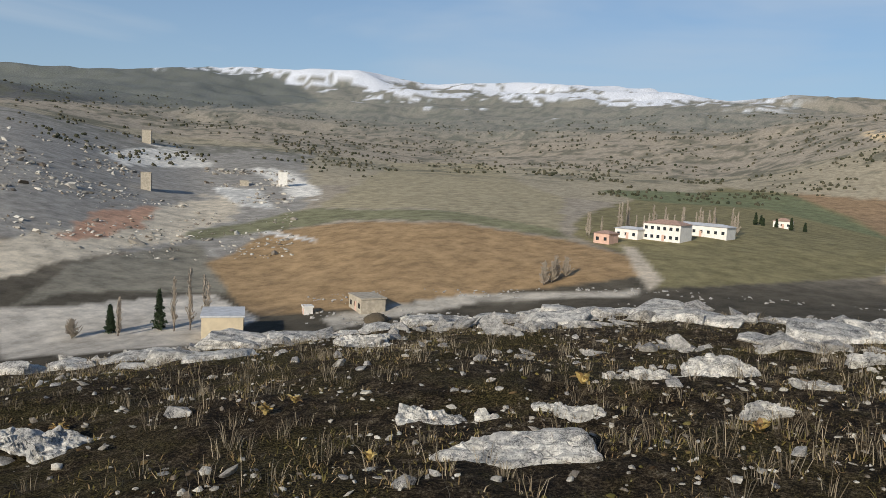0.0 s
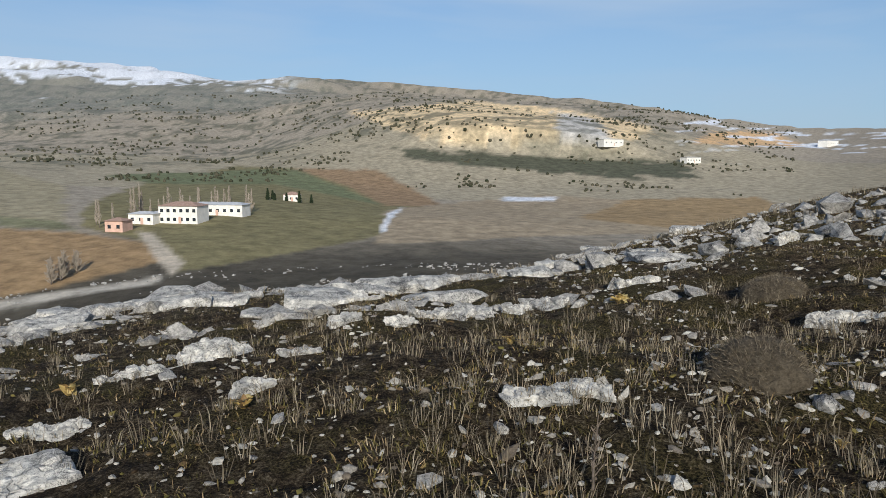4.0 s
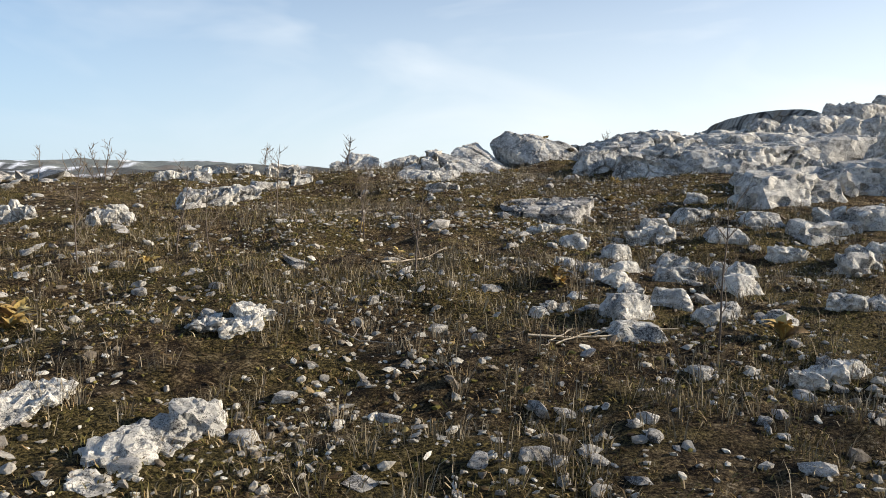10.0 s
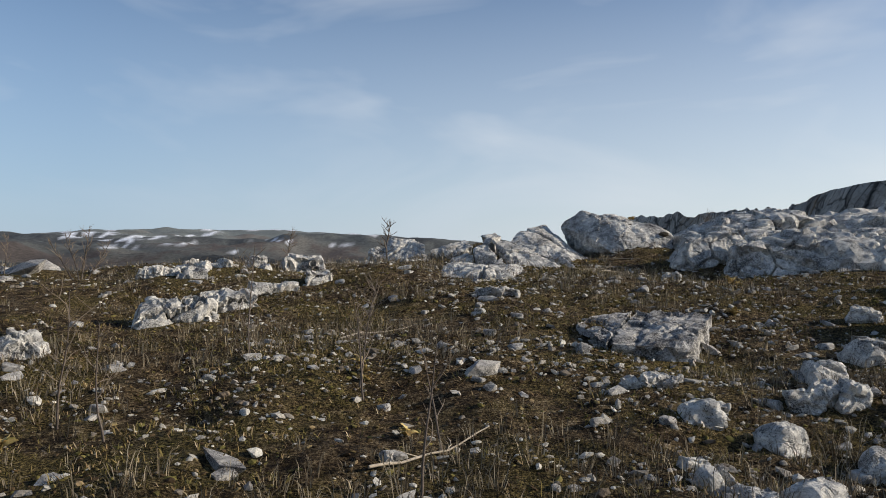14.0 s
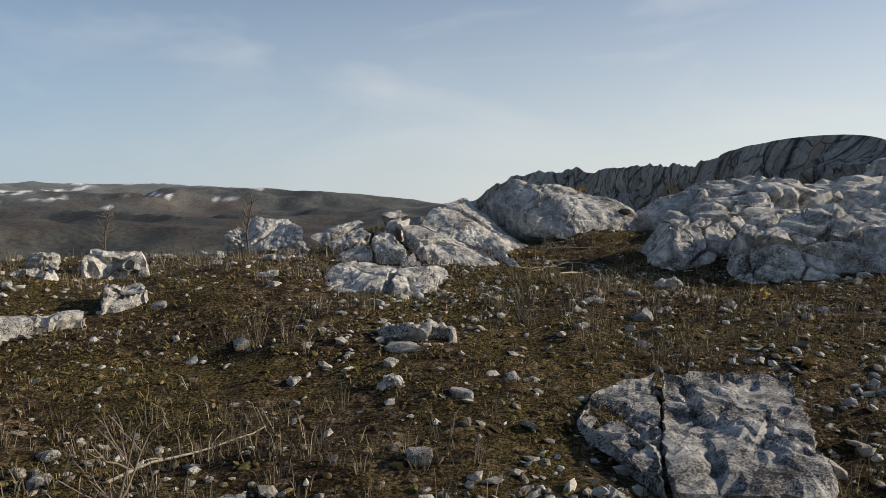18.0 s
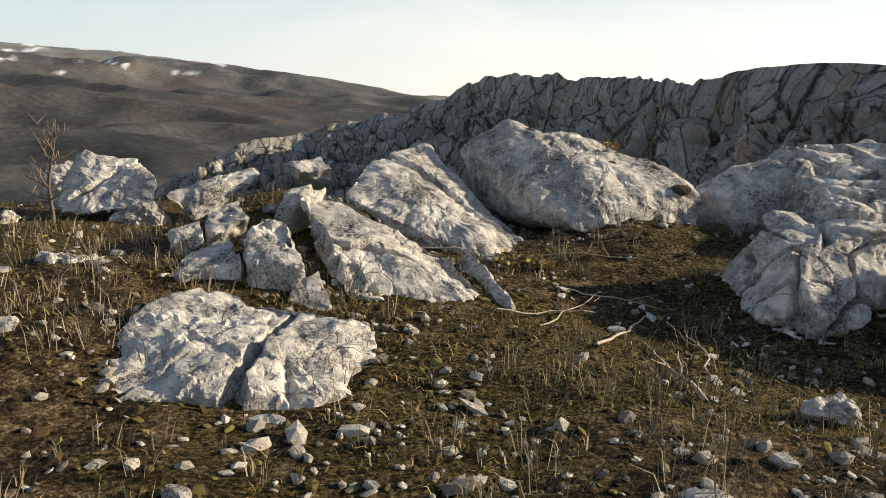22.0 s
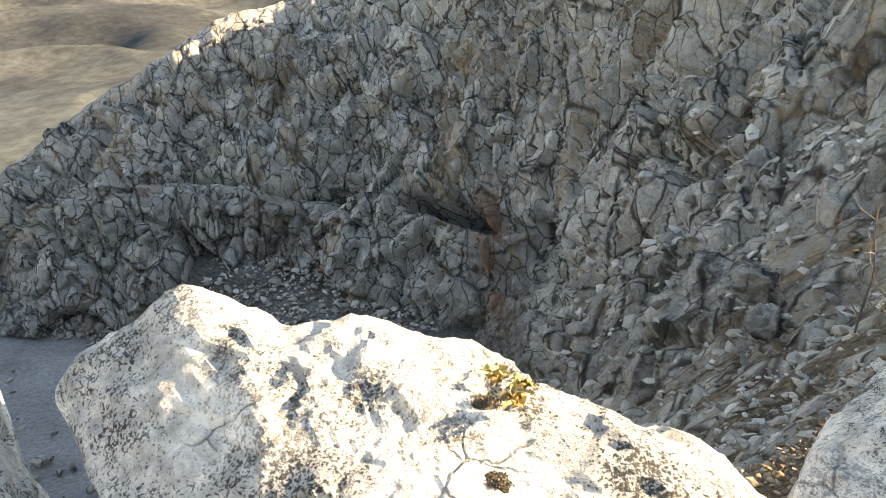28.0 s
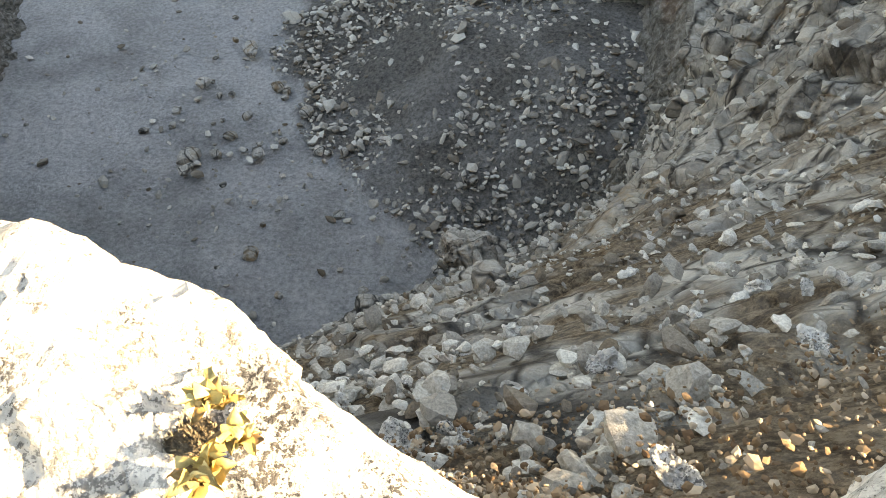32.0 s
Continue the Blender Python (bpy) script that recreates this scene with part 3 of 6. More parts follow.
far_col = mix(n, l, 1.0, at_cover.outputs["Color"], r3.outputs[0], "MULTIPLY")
# near ground colour multiplied darker downhill (low y), lighter and browner toward the crest
split_y = n.new("ShaderNodeSeparateXYZ")
l.new(pos, split_y.inputs[0])
crest = n.new("ShaderNodeMapRange")
crest.inputs["From Min"].default_value, crest.inputs["From Max"].default_value = -3.0, 6.0
l.new(split_y.outputs["Y"], crest.inputs["Value"])
near_col = mix(n, l, 1.0, near_col, mix(n, l, crest.outputs["Result"], (0.62, 0.62, 0.63), (0.98, 0.94, 0.88)), "MULTIPLY")
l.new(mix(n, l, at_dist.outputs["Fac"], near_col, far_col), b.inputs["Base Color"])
b.inputs["Roughness"].default_value = 0.95
b.inputs["Specular IOR Level"].default_value = 0.1
bump(n, l, b, mix(n, l, 0.5, g_mid, g_fine), 1.0, 0.09)
mat_ground = m

make_ground()


# ================= the pit =================
WALL_COLS, WALL_ROWS = 1250, 220


def make_pit_wall():
    cols, per = WALL_COLS, WALL_ROWS
    t = loft([r[0] for r in RIM], cols, True)
    far = smooth(30, 44, t[:, 1])
    t[:, 2] += far * (0.34 * fbm(t / 2.4, 3, 13) + 0.06 * fbm(t / 0.6, 2, 15))
    f = loft([r[1] for r in RIM], cols, True)
    o = loft([r[2] for r in RIM], cols, True)
    v = np.linspace(0, 1, per)[:, None, None]
    k = 0.68
    upper = t[None] + (f - t)[None] * np.clip(v / k, 0, 1)
    p = np.where(v < k, upper, f[None] + (o - f)[None] * np.clip((v - k) / (1 - k), 0, 1))
    dv = np.gradient(p, axis=0)
    du = np.roll(p, -1, 1) - np.roll(p, 1, 1)
    nrm = np.cross(du, dv)
    nrm /= np.linalg.norm(nrm, axis=2, keepdims=True) + 1e-9
    flat = p.reshape(-1, 3)
    nr = nrm.reshape(-1, 3)
    vv = np.repeat(np.linspace(0, 1, per), cols)
    # ribs and broken blocks, taller than wide
    q = flat + 0.35 * np.stack([fbm(flat / 3.5, 3, 41), fbm(flat / 3.5, 3, 51), fbm(flat / 3.5, 3, 61)], 1)
    flank = flat[:, 1] < 38 + 3 * np.sin(flat[:, 2])
    f1, g1, f2, g2, f3, g3 = np.zeros((6, len(flat)))
    for here, s1, s2, s3 in ((~flank, 0.28, 0.50, 1.0), (flank, 0.8, 0.9, 1.0)):
        f1[here], g1[here] = breaks(q[here] * np.array([1, 1, s1]) / 4.0, 3, 0.70)
        f2[here], g2[here] = breaks(q[here] * np.array([1, 1, s2]) / 1.7, 5, 0.95)
        f3[here], g3[here] = breaks(q[here] * np.array([1, 1, s3]) / 0.75, 7, 0.80)
    push = 1.5 * f1 + 0.80 * f2 - 0.60 * (1 - smooth(0, 0.06, g1)) - 0.34 * (1 - smooth(0, 0.08, g2))
    push = push.reshape(per, cols)
    push = push.ravel() + 0.36 * f3 - 0.14 * (1 - smooth(0, 0.10, g3)) + 0.8 * fbm(flat / 10.0, 3, 71)
    # the ledge along the back, with a hollow under its lip
    back = smooth(44, 52, flat[:, 1]) * smooth(-24, -16, flat[:, 0])
    vl = vv + 0.022 * fbm(flat / 5.0, 3, 91)
    push += back * (1.3 * smooth(0.678, 0.69, vl) - 5.0 * np.exp(-(((vl - 0.658) / 0.024) ** 2)) * smooth(-0.45, 0.1, fbm(flat / 4.0, 2, 95)))
    calm = (0.02 + 0.98 * smooth(0.01, 0.15, vv)) * (1 - 0.55 * smooth(k - 0.02, k + 0.06, vv) * (1 - back))
    near = np.hypot(flat[:, 0] - 3, flat[:, 1] - 15)
    calm *= (0.12 + 0.88 * smooth(4, 30, near)) * (1 - 0.7 * (1 - smooth(0.0, 0.08, vv)) * (1 - smooth(36, 48, flat[:, 1])))
    flat = flat + nr * (push * calm)[:, None] * WALL_SIGN
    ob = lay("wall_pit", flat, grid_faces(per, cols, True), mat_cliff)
    # rust streak placed to fit the view, along a sight line from the camera
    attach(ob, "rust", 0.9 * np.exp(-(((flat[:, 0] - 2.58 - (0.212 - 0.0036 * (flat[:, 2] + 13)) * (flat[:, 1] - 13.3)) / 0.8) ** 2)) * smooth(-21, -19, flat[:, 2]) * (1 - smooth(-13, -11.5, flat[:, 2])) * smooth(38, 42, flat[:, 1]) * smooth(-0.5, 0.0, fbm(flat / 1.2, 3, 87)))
    attach(ob, "soil", 0.85 * (1 - smooth(6, 15, near)) * smooth(-0.45, 0.15, fbm(flat / 0.9, 3, 83)))
    attach(ob, "scree", (1 - back) * smooth(k - 0.03, k + 0.15, vv + 0.08 * fbm(flat / 4.0, 3, 81)))
    return tagged(ob, "grey fractured limestone quarry face with rusty stains and scree", "quarry wall", kind="structure")


WALL_SIGN = -1.0
def cliff_rock(name):
    """Grey limestone broken into upright blocks, each of its own tone, with rusty streaks."""
    m, n, l, b = material(name)
    pos = world_pos(n)
    wob = node(n, "ShaderNodeTexNoise", Scale=0.9, Detail=3)
    l.new(pos, wob.inputs["Vector"])
    bent = n.new("ShaderNodeVectorMath")
    bent.operation = "MULTIPLY_ADD"
    bent.inputs[1].default_value = (0.7, 0.7, 0.7)
    l.new(wob.outputs["Color"], bent.inputs[0])
    l.new(pos, bent.inputs[2])
    tall = node(n, "ShaderNodeMapping", Scale=(1.0, 1.0, 0.42), Rotation=(0.10, 0.14, 0.0))
    l.new(bent.outputs[0], tall.inputs[0])
    big = noise_of(n, l, pos, 0.16, 5, 0.6, 0.4)
    mid = noise_of(n, l, pos, 2.2, 7, 0.7)
    fine = noise_of(n, l, pos, 9.0, 6, 0.75)
    base = ramp(n, [(0.36, (0.38, 0.355, 0.32)), (0.50, (0.52, 0.485, 0.43)), (0.64, (0.64, 0.60, 0.53))])
    l.new(mix(n, l, 0.5, big, mid), base.inputs[0])
    col, height = base.outputs[0], mid
    for scale, low, high, ink, share in ((0.42, 0.84, 1.14, 0.85, 0.55), (1.1, 0.76, 1.20, 0.85, 0.40), (3.2, 0.84, 1.14, 0.4, 0.25)):
        cell = node(n, "ShaderNodeTexVoronoi", Scale=scale)
        edge = node(n, "ShaderNodeTexVoronoi", Scale=scale)
        edge.feature = "DISTANCE_TO_EDGE"
        l.new(tall.outputs[0], cell.inputs["Vector"])
        l.new(tall.outputs[0], edge.inputs["Vector"])
        tone = ramp(n, [(0.0, (low, low, low)), (1.0, (high, high, high))])
        l.new(cell.outputs["Color"], tone.inputs[0])
        col = mix(n, l, 1.0, col, tone.outputs[0], "MULTIPLY")
        gap = ramp(n, [(0.008, (ink, ink, ink)), (0.05, (0, 0, 0))])
        l.new(edge.outputs["Distance"], gap.inputs[0])
        shut = mix(n, l, 1.0, gap.outputs[0], ramp_of(n, l, mid, 0.34, 0.48), "MULTIPLY")
        col = mix(n, l, shut, col, (0.035, 0.032, 0.030))
        height = mix(n, l, share, height, mix(n, l, gap.outputs[0], cell.outputs["Color"], (0, 0, 0)))
    grain = ramp(n, [(0.35, (0.72, 0.72, 0.71)), (0.65, (1.12, 1.12, 1.11))])
    l.new(fine, grain.inputs[0])
    col = mix(n, l, 1.0, col, grain.outputs[0], "MULTIPLY")
    down = node(n, "ShaderNodeMapping", Scale=(1.0, 1.0, 0.25))
    l.new(pos, down.inputs[0])
    stain = ramp(n, [(0.53, (0, 0, 0)), (0.64, (0.8, 0.8, 0.8))])
    l.new(noise_of(n, l, down.outputs[0], 0.26, 6, 0.7, 0.6), stain.inputs[0])
    col = mix(n, l, mix(n, l, 1.0, stain.outputs[0], ramp_of(n, l, mid, 0.42, 0.56), "MULTIPLY"), col, (0.40, 0.27, 0.15))
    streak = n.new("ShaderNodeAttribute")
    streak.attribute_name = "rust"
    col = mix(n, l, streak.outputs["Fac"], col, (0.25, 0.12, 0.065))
    l.new(col, b.inputs["Base Color"])
    b.inputs["Roughness"].default_value = 0.94
    b.inputs["Specular IOR Level"].default_value = 0.1
    bump(n, l, b, mix(n, l, 0.3, height, fine), 1.0, 0.45)
    return m


mat_cliff = cliff_rock("cliff_limestone")
n, l = mat_cliff.node_tree.nodes, mat_cliff.node_tree.links
b = n["Principled BSDF"]
a_scree = n.new("ShaderNodeAttribute")
a_scree.attribute_name = "scree"
pos = world_pos(n)
rr = ramp(n, [(0.36, (0.06, 0.053, 0.043)), (0.50, (0.15, 0.138, 0.118)), (0.64, (0.31, 0.295, 0.265))])
l.new(noise_of(n, l, pos, 3.5, 8, 0.75), rr.inputs[0])
was = b.inputs["Base Color"].links[0].from_socket
a_soil = n.new("ShaderNodeAttribute")
a_soil.attribute_name = "soil"
rs = ramp(n, [(0.40, (0.055, 0.036, 0.022)), (0.50, (0.15, 0.105, 0.065)), (0.60, (0.30, 0.23, 0.155))])
l.new(noise_of(n, l, pos, 14, 8, 0.75), rs.inputs[0])
col = mix(n, l, a_scree.outputs["Fac"], was, rr.outputs[0])
l.new(mix(n, l, a_soil.outputs["Fac"], col, rs.outputs[0]), b.inputs["Base Color"])
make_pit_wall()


def heap(x, y):
    """Fallen stone banked against the foot of the back and right-hand faces."""
    edge = np.interp(y, [28, 31, 35, 38.8, 42, 47, 54, 60, 66], [-2, 0.5, 0.8, -3, -6, -8.5, -10.6, -17, -24])
    edge = edge + 1.1 * fbm(np.stack([x, y, 0 * x], 1) / 3.0, 3, 57)
    return 3.4 * smooth(edge - 0.3, edge + 13, x) ** 1.2 + 0.25 * smooth(edge - 0.4, edge + 0.6, x)


def make_pit_floor():
    g = np.linspace(-34, 16, 170)
    h = np.linspace(20, 72, 180)
    y, x = np.meshgrid(h, g, indexing="ij")
    x, y = x.ravel(), y.ravel()
    p = np.stack([x, y, 0 * x], 1)
    z = FLOOR_Z + 0.25 * fbm(p / 6, 3, 5) + 0.05 * fbm(p / 0.8, 3, 6)
    # heap of fallen stone against the back
    z += heap(x, y)
    ob = lay("floor_pit", np.stack([x, y, z], 1), grid_faces(len(h), len(g)), mat_pit)
    attach(ob, "heap", smooth(0.05, 0.3, heap(x, y)) * (0.75 + 0.25 * smooth(-0.25, 0.25, fbm(p / 5.0, 4, 12))))
    return tagged(ob, "grey gravel quarry floor strewn with broken stone", "quarry floor", kind="structure")


m, n, l, b = material("pit_gravel")
pos = world_pos(n)
p_mid = noise_of(n, l, pos, 5.0, 8, 0.8)
p_big = noise_of(n, l, pos, 0.16, 4, 0.6)
ra = ramp(n, [(0.36, (0.22, 0.218, 0.214)), (0.62, (0.46, 0.455, 0.445))])
rb = ramp(n, [(0.38, (0.06, 0.055, 0.049)), (0.60, (0.21, 0.197, 0.176))])
l.new(p_mid, ra.inputs[0])
l.new(p_mid, rb.inputs[0])
a_heap = n.new("ShaderNodeAttribute")
a_heap.attribute_name = "heap"
rc = ramp(n, [(0.36, (0.72, 0.71, 0.70)), (0.62, (1.22, 1.21, 1.20))])
l.new(p_big, rc.inputs[0])
floor_col = mix(n, l, 1.0, ra.outputs[0], rc.outputs[0], "MULTIPLY")
l.new(mix(n, l, a_heap.outputs["Fac"], floor_col, rb.outputs[0]), b.inputs["Base Color"])
b.inputs["Roughness"].default_value = 0.95
b.inputs["Specular IOR Level"].default_value = 0.1
bump(n, l, b, p_mid, 1.0, 0.25)
mat_pit = m
make_pit_floor()


# ================= rocks =================
def ball(sub):
    bm = bmesh.new()
    bmesh.ops.create_icosphere(bm, subdivisions=sub, radius=1.0)
    v = np.array([x.co for x in bm.verts])
    f = np.array([[q.index for q in x.verts] for x in bm.faces])
    bm.free()
    return v / np.linalg.norm(v, axis=1, keepdims=True), f


BALLS = {k: ball(k) for k in (1, 2, 3, 4, 5, 6)}


def fissures(v, d, rng, count, size):
    """Depth of narrow wandering cracks and small steps along planes through a rock."""
    deep = np.zeros(len(v))
    for k in range(count):
        nrm = rng.normal(size=3) * (1, 1, 0.7)
        nrm /= np.linalg.norm(nrm)
        far = v @ nrm + rng.uniform(-0.55, 0.55) * size + 0.06 * size * fbm(v / (0.5 * size) + k, 3, int(rng.integers(999)))
        mask = smooth(-0.25, 0.15, vnoise(v / (0.8 * size) + 9.1 * k, int(rng.integers(999))))
        deep = np.maximum(deep, mask * min(0.16 * size, 0.10) * (1 - smooth(0.012, 0.012 + 0.05 * size, np.abs(far))))
        deep += 0.045 * size * (far > 0)
    return deep


def rock_shape(size, seed, sub=4, facets=12, rough=0.10, cracks=0.0, flat=0.0):
    """Vertices and faces of a weathered rock: a block cut by random planes, worn and pitted."""
    rng = np.random.default_rng(seed)
    d, f = BALLS[sub]
    box = np.array([(1, 0, 0), (-1, 0, 0), (0, 1, 0), (0, -1, 0), (0, 0, 1), (0, 0, 1), (0, 0, -1)], float)
    nrm = np.concatenate([box + rng.normal(0, 0.22, box.shape), rng.normal(size=(max(facets - 7, 3), 3))])
    nrm /= np.linalg.norm(nrm, axis=1, keepdims=True)
    off = np.r_[rng.uniform(0.74, 0.98, 7), rng.uniform(0.80, 1.10, max(facets - 7, 3))]
    k = np.maximum(d @ nrm.T, 1e-3) / off
    r = 1.0 / ((k**22).sum(1) ** (1 / 22))
    r = np.minimum(r, 1.35)
    v = d * r[:, None] * np.asarray(size, float)
    d = d / np.asarray(size, float)
    d /= np.linalg.norm(d, axis=1, keepdims=True)
    w = max(min(size), 0.12)
    p = v / w + seed * 3.17
    mean = float(np.mean(size))
    if sub >= 4:
        step, gap = breaks(v / (0.55 * mean) + seed, seed, 0.8)
        v = v + d * (mean * (0.13 * step - 0.05 * (1 - smooth(0, 0.10, gap))))[:, None]
    v = v + d * (rough * mean * (0.6 * fbm(p * 1.1, 3, seed) + 0.35 * fbm(p * 3.5, 3, seed + 7)))[:, None]
    if cracks:
        c1, c2, _ = cells(v / (0.62 * mean) + 0.25 * fbm(p, 2, seed + 3)[:, None] + seed, seed)
        v = v - d * (cracks * mean * (1 - smooth(0, 0.11, c2 - c1)))[:, None]
    if sub >= 4:
        v = v - d * fissures(v, d, rng, 2 if sub == 4 else 4, mean)[:, None]
    if sub >= 4:
        v = v + d * (0.022 * fbm(v / 0.10 + seed, 3, seed + 9) - 0.02 * smooth(0.25, 0.5, vnoise(v / 0.045 + seed, seed + 4)))[:, None]
    return v, f


def rock(name, x, y, z, size, turn=0, lean=0, roll=0, seed=1, sub=4, label="", facets=12, rough=0.10, cracks=0.0, mat=None, group=""):
    v, f = rock_shape(size, seed, sub, facets, rough, cracks)
    if x < -6 and y < 3:
        z = ground_at(x, y) + 0.2 * size[2]
    ob = lay(name, v, f, mat or mat_rock, shade=False)
    ob.matrix_world = pose(x, y, z, lean, roll, turn)
    return tagged(ob, label or "pale weathered limestone rock bedded in the turf", "rock", group)


def block(name, x, y, z, planes, turn, seed, sub=6, label="", rough=0.05, cracks=0.0, mean=0.7, sharp=9, splits=5, notches=()):
    """A large rock bounded by the given planes (local normal and distance), worn and pitted."""
    d, f = BALLS[sub]
    nrm = np.array([p[:3] for p in planes], float)
    nrm /= np.linalg.norm(nrm, axis=1, keepdims=True)
    off = np.array([p[3] for p in planes], float)

    def shell(d):
        k = np.maximum(d @ nrm.T, 1e-4) / off
        w = k**sharp
        out = (w / w.sum(1, keepdims=True)) @ nrm
        return d / (w.sum(1) ** (1 / sharp))[:, None], out / np.linalg.norm(out, axis=1, keepdims=True)

    v, _ = shell(BALLS[3][0])
    reach = np.abs(v).mean(0)
    d = d * reach
    d /= np.linalg.norm(d, axis=1, keepdims=True)
    v, d = shell(d)
    p = v / mean * 1.6 + seed * 2.3
    v = v + d * (rough * (1.1 * fbm(p * 0.8, 2, seed) + 0.4 * fbm(p * 2.6, 3, seed + 7)))[:, None]
    c1, c2, own = cells(v * np.array([1, 1, 1.7]) / (0.62 * mean) + 0.3 * fbm(p, 2, seed + 3)[:, None] + seed, seed)
    v = v + d * (rough * 0.9 * (own - 0.5))[:, None]
    if cracks:
        v = v - d * (cracks * (1 - smooth(0.01, 0.08, c2 - c1)))[:, None]
    v = v - d * fissures(v, d, np.random.default_rng(seed), splits, 0.75 * mean)[:, None]
    for nx, ny, nr, deep in notches:
        v[:, 2] -= deep * np.exp(-((v[:, 0] - nx + x) ** 2 + (v[:, 1] - ny + y) ** 2) / nr**2) * smooth(-0.1, 0.2, v[:, 2])
    step, gap = breaks(v / 0.30 + 0.25 * fbm(v / 0.2 + seed, 2, seed)[:, None] + seed, seed + 21, 0.9)
    v = v + d * (0.16 * rough * step - 0.006 * (1 - smooth(0, 0.10, gap)))[:, None]
    step, gap = breaks(v / 0.085 + seed, seed + 22, 0.9)
    v = v + d * (0.006 * step)[:, None]
    pits = smooth(0.25, 0.55, vnoise(v / 0.07 + seed, seed + 4)) * smooth(-0.1, 0.4, vnoise(v / 0.35 + seed, seed + 5))
    v = v + d * (0.008 * fbm(v / 0.11 + seed, 2, seed + 9) - 0.016 * pits)[:, None]
    ob = lay(name, v, f, mat_rock, shade=False)
    ob.matrix_world = pose(x, y, z, 0, 0, turn)
    return tagged(ob, label, "boulder")


def hewn(corners, seed, label, sub=6, rough=0.03, splits=2, sharp=38, mean=0.7, cracks=0.0, notches=()):
    """A large rock whose faces run between its corners, worn and pitted."""
    bm = bmesh.new()
    for c in corners:
        bm.verts.new(c)
    bmesh.ops.convex_hull(bm, input=bm.verts)
    centre = Vector(np.mean(np.array(corners), 0))
    planes = []
    for f in bm.faces:
        f.normal_update()
        nrm = f.normal
        far = nrm.dot(f.verts[0].co - centre)
        if far < 0:
            nrm, far = -nrm, -far
        if f.calc_area() > 1e-4 and far > 0.02 and all(nrm.dot(Vector(q[:3])) < 0.985 for q in planes):
            planes.append((*nrm, far * 1.03))
    bm.free()
    return block("boulder", *centre, planes, 0, seed, sub, label, rough, cracks, mean, sharp, splits, notches)


# the boulder at the edge and the rocks beside it
edge_boulder = hewn([(1.99, 15.07, 0.55), (1.56, 15.08, 0.26), (1.72, 14.98, -0.25), (2.50, 14.83, 0.42), (2.80, 14.88, 0.38), (3.19, 14.42, 0.24), (3.56, 14.22, 0.02), (3.11, 14.66, 0.30), (3.40, 14.58, 0.16), (3.42, 14.12, -0.34), (2.38, 13.92, -0.28), (2.05, 14.25, -0.02), (2.60, 14.26, 0.15), (1.95, 15.40, -0.5), (3.25, 14.90, -0.5), (1.75, 15.25, 0.25)], 5, "big pale limestone boulder perched at the pit's edge", 6, 0.03, 0, notches=((2.28, 15.02, 0.15, 0.08), (2.66, 14.98, 0.08, 0.04), (2.79, 14.72, 0.085, 0.06)))
hewn([(1.27, 15.25, 0.29), (1.10, 15.1, 0.20), (0.72, 14.72, 0.12), (0.50, 14.32, -0.12), (0.62, 14.2, -0.5), (1.92, 13.94, -0.43), (1.60, 13.43, -0.46), (1.66, 14.60, -0.14), (1.45, 15.2, -0.4), (1.25, 14.25, -0.10), (1.35, 13.6, -0.5)], 8, "pale pointed limestone rock beside the big boulder", 6, 0.03, 1)
hewn([(0.30, 13.74, 0.03), (0.14, 13.42, -0.03), (0.24, 13.06, -0.28), (0.60, 13.52, -0.07), (1.18, 13.18, -0.35), (1.38, 12.60, -0.54), (0.46, 12.58, -0.50), (0.99, 12.45, -0.58), (0.42, 12.85, -0.26), (0.90, 13.5, -0.5), (0.3, 13.6, -0.5)], 13, "long tilted pale limestone slab with a crack along it", 6, 0.035, 2)
hewn([(1.34, 13.36, -0.30), (1.42, 13.3, -0.42), (1.48, 12.52, -0.50), (1.55, 12.6, -0.6), (1.25, 13.3, -0.55), (1.38, 12.5, -0.6)], 14, "narrow pale limestone rib in the turf", 5, 0.012, 0, 26, 0.4)
hewn([(0.95, 12.68, -0.52), (1.32, 12.45, -0.58), (1.18, 12.05, -0.64), (0.80, 12.32, -0.60), (0.8, 12.4, -0.75), (1.25, 12.1, -0.75), (1.3, 12.5, -0.75)], 15, "flat brown-stained limestone plate at the slab's foot", 5, 0.012, 0, 26, 0.4)
hewn([(-0.36, 12.48, -0.40), (-0.58, 12.20, -0.43), (-0.80, 11.80, -0.62), (-0.70, 11.48, -0.66), (-0.02, 11.00, -0.70), (0.38, 11.20, -0.68), (0.58, 11.60, -0.60), (0.56, 11.95, -0.52), (0.12, 12.25, -0.42), (-0.25, 11.45, -0.52), (0.30, 11.50, -0.55), (0.0, 12.6, -0.95), (-0.85, 11.7, -1.0), (0.0, 10.95, -1.0), (0.6, 11.6, -1.0)], 17, "low flat-topped pale rock in short turf", 6, 0.035, 3)
# blocks split from the slab
SPLIT = "pale limestone block split from the tilted slab"
hewn([(-0.62, 12.74, -0.46), (-0.28, 13.15, -0.26), (-0.16, 12.80, -0.30), (-0.50, 13.1, -0.34), (-0.55, 12.68, -0.62), (-0.14, 12.68, -0.62), (-0.2, 13.15, -0.6)], 31, SPLIT, 5, 0.02, 1, 26, 0.4)
hewn([(-0.08, 13.22, -0.14), (0.10, 13.12, -0.14), (0.22, 12.62, -0.32), (-0.10, 12.72, -0.36), (-0.16, 13.0, -0.24), (-0.1, 12.66, -0.62), (0.24, 12.6, -0.6), (0.15, 13.2, -0.6)], 32, SPLIT, 5, 0.02, 1, 26, 0.4)
